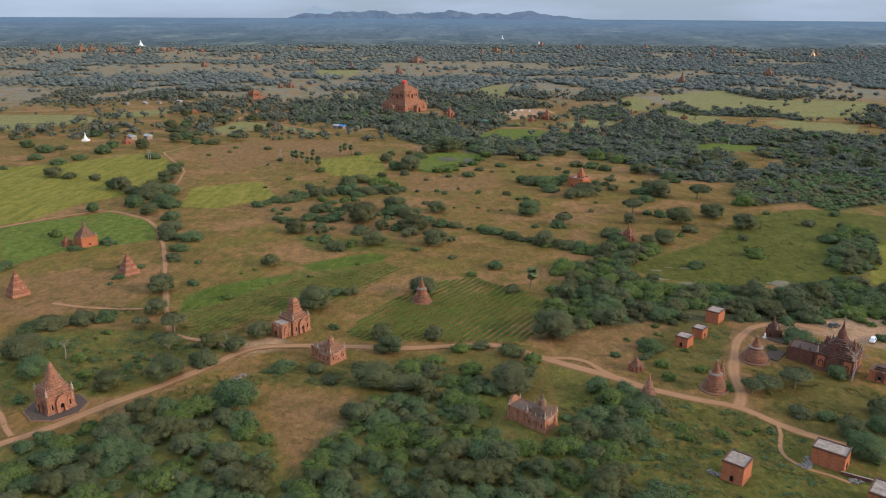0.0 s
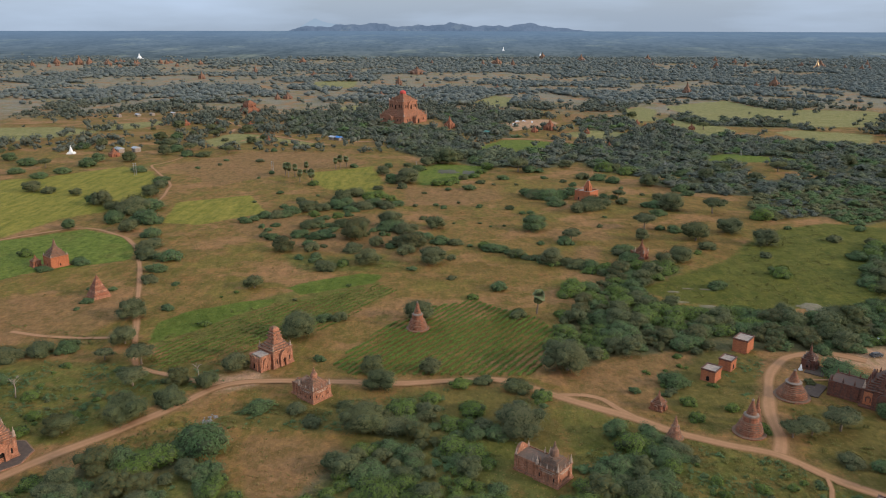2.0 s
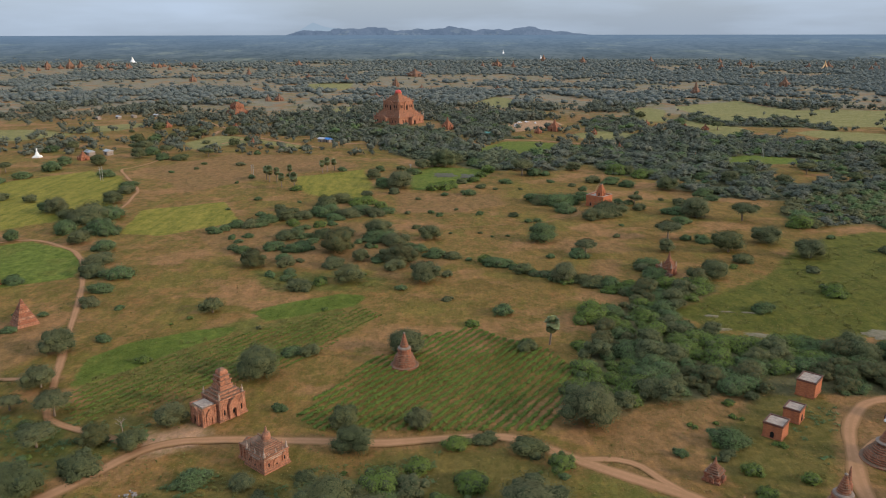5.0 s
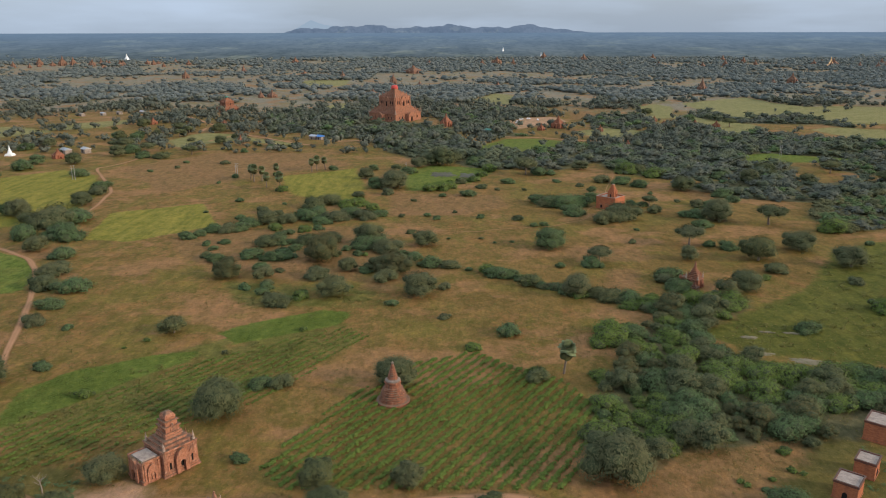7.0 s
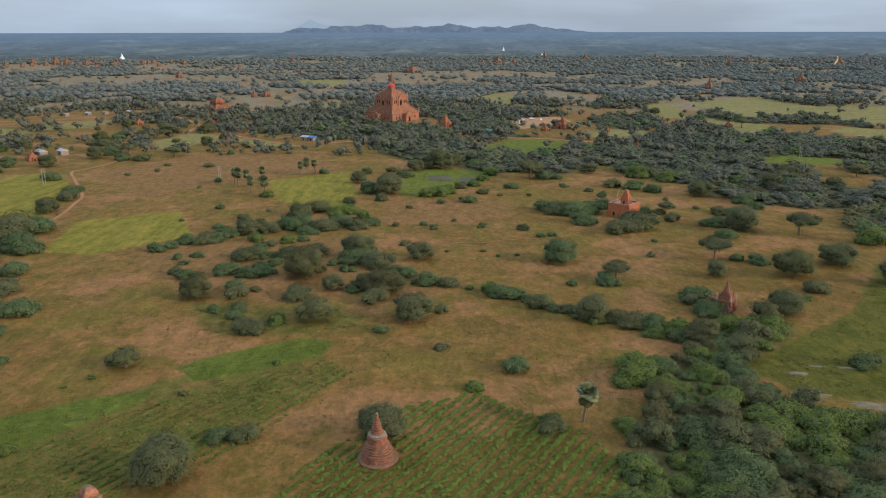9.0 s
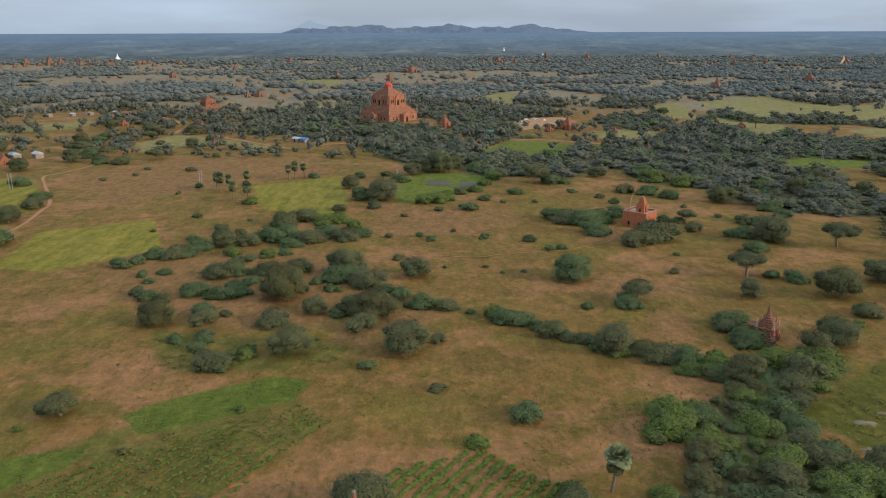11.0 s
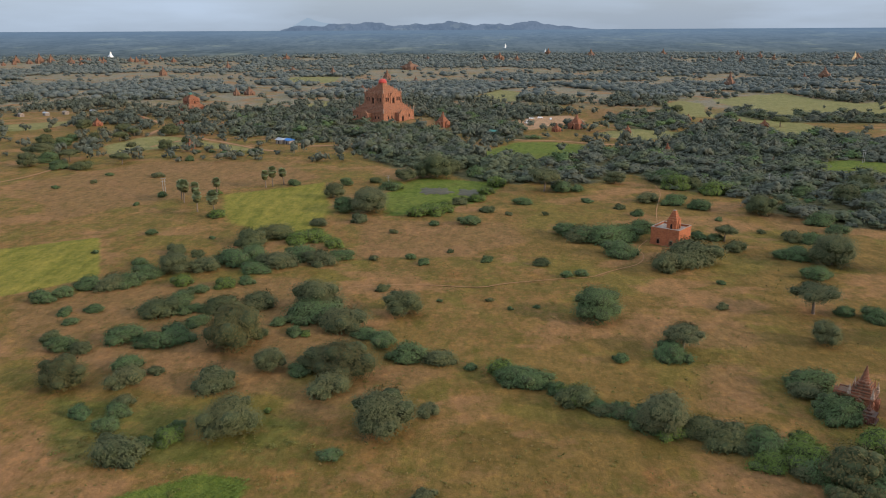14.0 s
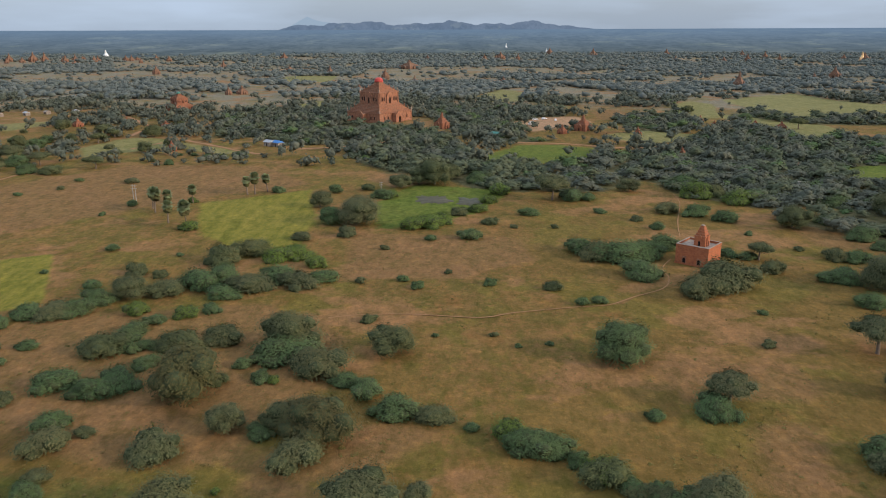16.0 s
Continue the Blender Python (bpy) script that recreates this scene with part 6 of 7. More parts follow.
def shed(x, y, wx, wy, h, door_face=0, roof=CONCRETE):
    e = thing("brick_shed", x, y, TURN, label="square orange brick shelter with a flat concrete roof", category="brick shelter", group="brick shelters by the road")
    part("plinth", block(bmesh.new(), 0, 0, -0.2, 0.25, wx + 0.25, wy + 0.25), RENDERED, e)
    body = part("wall", block(bmesh.new(), 0, 0, 0.25, h - 0.35, wx, wy), RENDERED, e)
    top = part("roof", block(bmesh.new(), 0, 0, h - 0.35, h - 0.12, wx - 0.1, wy - 0.1), roof, e, "stained flat concrete roof")
    for k in (-1, 1):
        part("parapet", worn(block(bmesh.new(), k * wx / 2, 0, h - 0.352, h + 0.12, 0.32, wy + 0.32), 0.02, 3), BRICK_DARK, top)
        part("parapet", worn(block(bmesh.new(), 0, k * wy / 2, h - 0.354, h + 0.115, wx - 0.33, 0.32), 0.02, 4), BRICK_DARK, top)
    doorway(body, door_face, (wy if door_face in (0, 180) else wx) / 2 + 0.06, 0.9, 1.5, 0.25)


# spired temple by the west road, on its paved platform
platform = thing("platform", -106.9, 158.6, 22, label="low eight sided brick platform under a temple", category="platform", kind="structure")
part("paving", worn(turned([(8.2, -0.3), (8.2, 0.22), (8.0, 0.25)], 8), 0.03, 2), PAVING, platform)
part("kerb", turned([(8.55, -0.3), (8.55, 0.14), (8.22, 0.16)], 8), BRICK_WORN, platform)
west = temple("spired_temple", "square brick temple with a tall ringed conical spire", -106.9, 158.6, 7.4, 7.4, 5.2, 14.0, BRICK_PINK, BRICK_WORN, "cone", 3, 0.55, 0.26, porch_w=0.42, stupas=2.6, seed=3)
west.location.z = 0.22
enrich(west, 7.4, 7.4, 5.2, BRICK_PINK, BRICK_WORN, 70)
stepped_ruin(-166.5, 249.5, 7.0, 9.6, 5)
stepped_ruin(-133.2, 276.8, 6.8, 8.2, 6)
temple("spired_temple", "square orange brick temple with a spire beside a green field", -170.2, 318, 7.6, 7.6, 4.6, 12.4, RENDERED, WEATHERED_HAZED, "cone", 7, 0.52, 0.38, (90, 0), 0.22, 1.6, seed=8, flat=True)
temple("small_shrine", "small brick shrine with a pointed roof", -179.0, 316.8, 3.2, 3.2, 2.4, 5.2, BRICK, BRICK_WORN, "cone", 2, 0.4, 0.4, (90,), 0.5, 0, seed=9, category="shrine")
ruin = temple("tower_temple", "ruined brick temple with a square tower and porch hall", -49.6, 215.8, 7.4, 7.4, 5.4, 12.2, BRICK_PINK, BRICK_WORN, "tower", 3, 0.62, 0.62, (90, 270, 180), 0.40, 2.0, halls=((0, 4.2, 5.4, 4.2),), seed=12)
enrich(ruin, 7.4, 7.4, 5.4, BRICK_PINK, BRICK_WORN, 80, (90, 180, 270))
part("roof_slab", worn(block(bmesh.new(), 0.2, -5.9, 4.56, 4.9, 4.3, 3.4, 4.1, 3.2), 0.03, 5), CONCRETE, ruin, "pale concrete slab over the hall")
part("roof_weeds", mesh_of("roof_weeds", *joined([(CLUMPS[k % 6], 1.9 * math.cos(k * 2.3), -5.9 + 1.9 * math.sin(k * 1.7), 4.5, 1.1, 0.5, k) for k in range(12)]), LEAF_WEED), None, ruin, "green weeds growing on the hall roof")
for side in (90, 270):
    bm = arch(2.3, 3.9, 0.9, 2.1, 0.5, 2.66)
    bmesh.ops.translate(bm, vec=(5.9 if side == 270 else -5.9, 0, 0), verts=bm.verts)
    part("side_porch", spun(bm, side), BRICK_PINK, ruin, "gabled side door of the hall")
    part("side_doorway", spun(block(bmesh.new(), 5.9 if side == 270 else -5.9, -2.74, 0.5, 2.0, 0.88, 0.16), side), INSIDE_SHADE, ruin)
low = temple("low_temple", "low pinkish brick temple with a small spire beside the road", -33.2, 191.9, 6.4, 6.4, 3.6, 9.2, BRICK_PINK, BRICK_WORN, "bell", 6, 0.34, 0.30, (90, 0), 0.30, 1.9, halls=((270, 3.6, 5.2, 3.2),), seed=14, flat=True)
enrich(low, 6.4, 6.4, 3.6, BRICK_PINK, PALE_PLASTER, 90, (0, 90))
long_hall = temple("hall_temple", "long pinkish brick temple with a bell spire and grey hall roof", 30.4, 150.5, 6.0, 6.0, 3.9, 9.9, BRICK_PINK, WEATHERED_HAZED, "bell", 6, 0.29, 0.25, (), 0.3, 2.2, halls=((270, 6.4, 5.5, 3.6),), seed=16, flat=True)
enrich(long_hall, 6.0, 6.0, 3.9, BRICK_PINK, PALE_PLASTER, 95, (0, 90))
for x in (-4.2, -9.0):
    for y in (-2.6, 2.6):
        spirelet(long_hall, x, y, 3.95, 1.7, PALE_PLASTER, "roof_spirelet")
bm = arch(5.0, 6.2, 1.4, 2.6, 0.7, 9.0)
part("end_gable", spun(worn(bm, 0.12, 3), 270), BRICK_WORN, long_hall, "broken gable at the end of the hall")
stupa("brick_stupa", "round red brick stupa with a pointed cone among crops", -5.4, 244.6, 3.4, 10.2, BRICK, PLASTER)
sx, sy = from_corner(85.5, 201.4, -2.2, 2.6)
shed(sx, sy, 4.4, 5.0, 3.7)
shed(93.2, 212.6, 3.9, 4.6, 3.5, 90)
sx, sy = from_corner(103.4, 223.4, -2.4, 3.1)
shed(sx, sy, 4.8, 6.2, 4.3, 180)
sx, sy = from_corner(75.1, 122.7, -2.5, 3.1)
shed(sx, sy, 5.2, 6.2, 5.0)
sx, sy = from_corner(102.2, 128.2, -3.9, 2.7)
shed(sx, sy, 7.8, 5.4, 4.6, 90)
shed(105.6, 114.2, 8.0, 7.0, 4.6, 90)
temple("small_shrine", "small red brick shrine with a pointed roof by the road", 64.6, 186.0, 3.0, 3.0, 1.6, 5.4, BRICK, BRICK, "cone", 4, 0.4, 0.24, (0, 90), 0.5, 0.9, seed=20, category="shrine")
stupa("brick_stupa", "small weathered brick stupa at the road's edge", 64.6, 169.9, 1.9, 6.2, BRICK_WORN, BRICK_WORN)
stupa("brick_stupa", "round brick stupa with a pale collar on terraces", 85.1, 172.5, 3.6, 9.8, BRICK)
stupa("brick_stupa", "slender brick stupa standing behind a larger one", 88.6, 177.2, 1.5, 8.4, BRICK, BRICK_WORN, False)
stupa("brick_stupa", "broad low brick stupa with a pale collar", 105.4, 193.6, 4.2, 8.4, BRICK, PLASTER, True, 28, 1.05, False)
temple("spired_shrine", "dark stained brick shrine with a spire and arched door", 119.4, 213.6, 3.7, 3.7, 2.9, 8.6, BRICK_DARK, BRICK_DARK, "bell", 4, 0.5, 0.34, (0, 90), 0.5, 1.5, seed=24, category="shrine")
def road_temple():
    """The large stained temple: rendered walls, dark terraces, a bell spire and lower wings."""
    e = temple("great_temple", "large dark brick temple with a bell spire and side halls", 130.0, 188.6, 11.0, 11.0, 5.2, 15.8, BRICK_DARK, BRICK_DARK, "bell", 7, 0.58, 0.52, (0, 180), 0.34, 2.6, halls=((270, 9.0, 7.5, 3.9),), seed=28)
    for face in (0, 90):
        for along in (-3.9, 3.9):
            part("wall_panel", spun(block(bmesh.new(), along, -5.56, 0.8, 4.6, 2.2, 0.16), face), RENDERED, e, "smooth orange rendered wall panel")
    for k in range(3):
        part("hall_panel", spun(block(bmesh.new(), -3.72, -7.2 - 2.9 * k, 0.9, 3.4, 0.14, 1.9), 270), RENDERED, e, "smooth orange rendered wall panel")
    for x in (-14.0, -11.0, -8.0):
        for y in (-3.4, 3.4):
            spirelet(e, x, y, 4.2, 1.9, BRICK_DARK, "roof_spirelet")
    for k in range(5):
        for side in (-5.35, 5.35):
            spirelet(e, -4.6 + 2.3 * k, side, 5.42, 1.7, BRICK_DARK, "roof_spirelet")
            spirelet(e, side, -4.6 + 2.3 * k, 5.42, 1.7, BRICK_DARK, "roof_spirelet")
    for face in (0, 90, 180, 270):
        part("roof_gable", spun(arch(2.6, 3.4, 0.9, 1.6, 0.5, 3.9), face), BRICK_DARK, e).location.z = 6.2
    part("flag_pole", turned([(0.05, 15.6), (0.035, 17.6)], 6), POST, e)
    part("flag_pole_crown", turned([(0.32, 16.2), (0.34, 16.5), (0.1, 17.2)], 8), PLASTER, e, "pale metal crown on the spire")
    g = thing("gate_house", 139.2, 179.7, TURN, label="small orange gatehouse with a stepped dark roof", category="gatehouse")
    walls_of(g, 6.0, 4.6, 3.2, RENDERED, 60)
    porch(g, 0, 2.3, 2.6, 3.6, 0.5, BRICK_DARK)
    porch(g, 90, 3.0, 2.4, 3.6, 0.5, BRICK_DARK)
    terraces(g, 4.6, 3.42, 2, 0.6, 0.5, BRICK_DARK, BRICK_DARK, 61, 1.6)


road_temple()
for px, py, pw, pl in ((113.6, 197.6, 5.0, 9.5), (120.6, 210.9, 5.5, 7.5)):
    t = thing("paved_court", px, py, TURN, label="grey brick paved court beside a temple", category="paving", kind="structure")
    part("paving", worn(block(bmesh.new(), 0, 0, -0.2, 0.10, pw, pl), 0.03, 6), PAVING, t)
temple("spired_temple", "red brick temple with a spire and hall among bushes", 95.1, 332.0, 4.6, 4.6, 2.9, 9.2, BRICK, BRICK, "cone", 5, 0.55, 0.28, (0, 90), 0.36, 2.2, halls=((270, 2.4, 3.2, 2.5),), seed=31)
temple("small_shrine", "small dark brick shrine among bushes", 93.4, 326.2, 2.4, 2.4, 1.4, 4.4, BRICK_DARK, BRICK_DARK, "cone", 2, 0.5, 0.45, (0,), 0.45, 0.8, seed=33, category="shrine")


def walled_temple():
    x, y = from_corner(92.3, 449.3, -6.3, 6.1)
    e = thing("walled_temple", x, y, TURN, label="square orange brick temple with a flat roof and tower", category="temple")
    e.scale = (0.84, 0.84, 0.92)
    part("plinth", worn(block(bmesh.new(), 0, 0, -0.3, 0.4, 13.0, 12.6), 0.02, 1), RENDERED, e)
    part("wall", block(bmesh.new(), 0, 0, 0.4, 5.9, 12.6, 12.2), RENDERED, e)
    part("roof", block(bmesh.new(), 0, 0, 5.904, 6.0, 12.0, 11.6), CONCRETE, e, "flat grey concrete roof")
    for k in (-1, 1):
        part("parapet", block(bmesh.new(), k * 6.15, 0, 5.9, 6.7, 0.45, 12.4), RENDERED, e)
        part("parapet", block(bmesh.new(), 0, k * 5.95, 5.9, 6.7, 11.8, 0.45), RENDERED, e)
        part("coping", block(bmesh.new(), k * 6.15, 0, 6.704, 6.82, 0.55, 12.5), CONCRETE, e, "pale stone coping")
        part("coping", block(bmesh.new(), 0, k * 5.95, 6.704, 6.82, 11.7, 0.55), CONCRETE, e, "pale stone coping")
    part("string_course", block(bmesh.new(), 0, 0, 5.2, 5.4, 12.8, 12.4), RENDERED, e)
    for along in (-2.8, 2.9):
        doorway(e, 0, 6.18, 1.0, 1.7, 0.5, along)
        bm = bmesh.new()
        for k in (-1, 1):
            block(bm, along + k * 0.72, -6.2, 0.4, 2.3, 0.3, 0.24)
        block(bm, along, -6.21, 2.302, 2.7, 1.9, 0.28, 1.2, 0.2)
        part("door_surround", bm, BRICK_WORN, e)
    tx, ty = 0.8, 0.6
    bm = block(bmesh.new(), tx, ty, 6.0, 9.2, 4.4, 4.4, 4.2, 4.2)
    block(bm, tx, ty, 9.203, 9.6, 4.7, 4.7, 4.4, 4.4)
    part("tower", bm, RENDERED, e)
    for face, along in ((0, tx), (90, ty)):
        bm = arch(2.2, 4.0, 0.9, 2.0, 0.4, 0)
        bmesh.ops.translate(bm, vec=(along, -2.2 + (ty if face == 0 else -tx), 5.95), verts=bm.verts)
        part("tower_porch", spun(bm, face), RENDERED, e)
        part("doorway", spun(block(bmesh.new(), along, -2.33 + (ty if face == 0 else -tx), 6.0, 7.9, 0.88, 0.2), face), INSIDE_SHADE, e)
    z = 9.6
    for w, h in ((3.6, 0.8), (2.8, 0.9), (2.1, 0.9), (1.5, 0.7)):
        bm = block(bmesh.new(), tx, ty, z, z + h * 0.75, w, w, w * 0.95, w * 0.95)
        block(bm, tx, ty, z + h * 0.75 + 0.002, z + h, w * 1.06, w * 1.06, w * 0.98, w * 0.98)
        part("tower_tier", bm, RENDERED, e)
        z += h
    part("tower_cap", turned([(0.75, z), (0.8, z + 0.15), (0.3, z + 0.35)], 10, 0, tx, ty), CONCRETE, e, "pale stone cap")


walled_temple()


def great_pyramid_temple(x, y, k, cap_sheet, sheet_words, seed, material=BRICK):
    """A two-storeyed temple of receding terraces with a sheeted top."""
    e = thing("great_temple", x, y, TURN, size=k, label="towering two storeyed brick temple, top wrapped in " + sheet_words + " sheeting", category="temple")
    walls_of(e, 37.5, 37.5, 7.4, material, seed, 1.2)
    for face in (0, 90, 180, 270):
        part("porch_hall", spun(block(bmesh.new(), 0, -20.3, -0.3, 7.2, 8.5, 4.2), face), material, e)
        bm = arch(9, 9.4, 2.8, 4.8, 1.2, 22.3)
        gate = part("porch", spun(bm, face), material, e, "arched brick porch with a flame gable")
        doorway(gate, face, 22.45, 2.7, 4.7)
        for along in (-13, -9, 9, 13):
            window_surround(e, face, 18.75, along, 2.4, 1.3, 2.4, material)
            part("window", spun(block(bmesh.new(), along, -18.78, 2.4, 4.7, 1.2, 0.12), face), INSIDE_SHADE, e)
    w, z = terraces(e, 38.5, 7.6, 7, 0.98, 1.02, material, BRICK_WORN, seed, 4.4)
    part("upper_wall", block(bmesh.new(), 0, 0, z, z + 8.6, 23, 23, 22.4, 22.4), material, e)
    part("upper_cornice", worn(block(bmesh.new(), 0, 0, z + 8.6, z + 9.2, 23.6, 23.6, 23.2, 23.2), 0.05, seed), BRICK_WORN, e)
    for face in (0, 90, 180, 270):
        bm = arch(7.0, 9.6, 2.6, 5.2, 1.2, 11.3)
        bmesh.ops.translate(bm, vec=(0, 0, z), verts=bm.verts)
        gate = part("upper_porch", spun(bm, face), material, e)
        doorway(gate, face, 11.6, 2.5, 5.1, z)
        for along in (-8.0, -5.4, 5.4, 8.0):
            part("window", spun(block(bmesh.new(), along, -11.45, z + 2, z + 5, 1.3, 0.24), face), INSIDE_SHADE, e)
            window_surround(e, face, 11.5, along, z + 1.6, 1.3, 3.4, BRICK_WORN)
        for along in (-10.2, 10.2, -4.2, 4.2):
            part("pilaster", spun(block(bmesh.new(), along, -11.5, z, z + 8.6, 0.9, 0.5), face), BRICK_WORN, e)
    w2, z2 = terraces(e, 23.2, z + 9.2, 7, 0.9, 1.2, material, BRICK_WORN, seed + 5, 3.6)
    part("tower_stump", block(bmesh.new(), 0, 0, z2, z2 + 2.2, 5.6, 5.6, 5.0, 5.0), material, e)
    part("sheeted_top", worn(turned([(3.5, z2 + 1.2), (3.6, z2 + 2.4), (3.0, z2 + 3.8), (1.6, z2 + 4.6), (0.2, z2 + 4.9)], 14), 0.12, seed), cap_sheet, e, sheet_words + " sheeting over the broken top")


great_pyramid_temple(-45.4, 868.0, 1.0, TARP_RED, "red", 40, BRICK_PINK)
great_pyramid_temple(-241, 952, 0.5, TARP_GREEN, "green", 50)


# far temples and pagodas, each by place, width and height
def far_temple(x, y, w, h, material, form="cone"):
    e = thing("far_temple", x, y, TURN, rise(x, y), label="distant red brick temple with a spire among trees", category="temple", group="far temples")
    part("wall", block(bmesh.new(), 0, 0, -0.5, h * 0.38, w, w, w * 0.98, w * 0.98), material, e)
    wide, z = w, h * 0.38
    for k in range(3):
        wide *= 0.78
        part("terrace", block(bmesh.new(), 0, 0, z, z + h * 0.08, wide, wide, wide * 0.95, wide * 0.95), material, e)
        z += h * 0.08
    for face in (0, 90):
        part("porch", spun(arch(w * 0.4, h * 0.42, w * 0.15, h * 0.22, w * 0.12, w * 0.5), face), material, e)
        part("doorway", spun(block(bmesh.new(), 0, -w * 0.51, 0, h * 0.21, w * 0.14, 0.1), face), INSIDE_SHADE, e)
    part("spire", turned(ringed(wide * 0.42, wide * 0.08, z, h * 0.97, 6, 0.1) + [(0.05, h)], 10), material, e)


# Temples past 900 m take the greyer brick, its tone standing for haze.
for x, y, w, h in ((-160, 697, 4.6, 6.8), (-280, 829, 6.4, 6.6), (-246, 840, 5.8, 6.2), (-208, 822, 7.0, 5.2), (-270.6, 619, 6.8, 7.2), (381, 1218, 11, 22), (605, 1430, 14, 18), (112, 796, 10, 11.5), (94, 778, 5.6, 6.4), (7, 809, 8.5, 12.5)):
    far_temple(x, y, w, h, BRICK if y < 900 else WEATHERED_HAZED)
for x, y, w, h in ((146, 768, 4.2, 6.2), (148, 668, 5.2, 6.2), (158, 679, 3.0, 5.0), (241, 800, 9.0, 6.8), (262, 803, 6.0, 5.8), (215, 847, 4.6, 5.8), (217, 819, 3.6, 4.6), (197, 626, 2.8, 4.2), (-247, 1140, 6.0, 10), (-233, 1148, 10, 10.5)):
    far_temple(x, y, w, h, BRICK if y < 900 else WEATHERED_HAZED)
for x, y, w, h in ((-96, 1170, 12, 10), (-85, 1432, 9, 18), (-37, 1370, 6, 10), (-65, 1785, 30, 17), (-1032, 2200, 17, 26), (-1001, 2196, 14, 24), (-940, 2230, 12, 18), (-860, 2180, 12, 16), (-800, 2240, 10, 16), (-1120, 2250, 14, 20)):
    far_temple(x, y, w, h, WEATHERED_HAZED)
for x, y, w, h in ((-700, 2230, 10, 14), (560, 1400, 8, 10), (1010, 2120, 20, 20), (955, 2110, 16, 16), (420, 2450, 18, 24), (150, 2300, 18, 20), (640, 2500, 16, 22), (-420, 2300, 16, 20), (330, 2700, 16, 22), (820, 2400, 14, 20), (90, 1330, 8, 10)):
    far_temple(x, y, w, h, WEATHERED_HAZED)


far_rnd = random.Random(19)
for cx, cy, wide, deep, count in ((-930, 2200, 260, 170, 20), (960, 2150, 240, 200, 9), (250, 2250, 420, 260, 7), (-300, 1500, 300, 300, 4)):
    for _ in range(count):
        far_temple(cx + far_rnd.uniform(-wide, wide), cy + far_rnd.uniform(-deep, deep), far_rnd.uniform(7, 13), far_rnd.uniform(9, 19), WEATHERED_HAZED)


def pale_pagoda(x, y, r, h, material, words):
    e = thing("pagoda", x, y, 0, rise(x, y), label=words, category="pagoda")
    part("terrace", turned([(r, -1), (r, h * 0.10), (r * 0.82, h * 0.11), (r * 0.8, h * 0.2), (r * 0.66, h * 0.21)], square=True), material, e)
    part("bell", turned([(r * 0.62, h * 0.2), (r * 0.55, h * 0.32), (r * 0.42, h * 0.46), (r * 0.28, h * 0.56)], 16), material, e)
    part("spire", turned(ringed(r * 0.26, r * 0.05, h * 0.56, h, 6, 0.1), 10), material, e)


pale_pagoda(-986, 2520, 13, 22, WHITE, "white pagoda rising above the far trees")
pale_pagoda(227, 3160, 8, 22, WHITE, "small white pagoda in the far distance")
pale_pagoda(-312, 631, 2.8, 7.4, WHITE, "small whitewashed pagoda among bushes")
pale_pagoda(986, 2085, 9, 23, GOLD, "gilded pagoda shining above the far trees")
pale_pagoda(340, 2860, 5, 16, WHITE, "small white pagoda in the far distance")


# ---- sheds, vehicles and small things ----
ROOF_RED = plain("rusty_red_roof", (0.30, 0.075, 0.055), (0.20, 0.06, 0.045), 0.7, 0.5)


def hut(x, y, wx, wy, h, roof, words, turn=TURN):
    e = thing("hut", x, y, turn, rise(x, y), label=words, category="hut", group="huts of the village")
    part("wall", block(bmesh.new(), 0, 0, -0.2, h, wx, wy), CONCRETE, e)
    bm = bmesh.new()
    v = [bm.verts.new(p) for p in ((-wx * 0.6, -wy * 0.6, h), (wx * 0.6, -wy * 0.6, h), (wx * 0.6, wy * 0.6, h), (-wx * 0.6, wy * 0.6, h), (-wx * 0.6, 0, h * 1.5), (wx * 0.6, 0, h * 1.5))]
    for f in ((0, 1, 5, 4), (2, 3, 4, 5), (1, 2, 5), (3, 0, 4), (3, 2, 1, 0)):
        bm.faces.new([v[k] for k in f])
    part("roof", bm, roof, e)
    part("doorway", block(bmesh.new(), 0, -wy / 2 - 0.02, 0, h * 0.75, 1.0, 0.1), INSIDE_SHADE, e)


hut(-98, 716, 6, 4.5, 2.6, TARP_BLUE, "small hut under a bright blue roof sheet")
hut(-104, 719, 6, 5, 2.6, TIN, "small hut under a grey tin roof")
hut(-37, 745, 9, 5, 2.0, ROOF_RED, "low hut with a red tin roof among trees")
hut(-48, 742, 5, 4, 2.0, ROOF_RED, "low hut with a red tin roof among trees")
hut(34, 760, 13, 6, 2.2, TARP_GREEN, "long low hut with a green tin roof")
hut(46, 762, 7, 5, 2.2, TARP_GREEN, "low hut with a green tin roof")
hut(-58, 770, 7, 5, 2.4, TIN, "small hut under a grey tin roof")
for i, x in enumerate((-385, -366, -352, -330, -262)):
    hut(x, 905 + i * 9, 6, 4, 2.2, TIN if i % 2 else CONCRETE, "pale low house beside the far road")
hut(-275, 640, 8, 5, 3, TIN, "pale low house among bushes")
hut(-262, 644, 6, 5, 3, TIN, "pale low house among bushes")


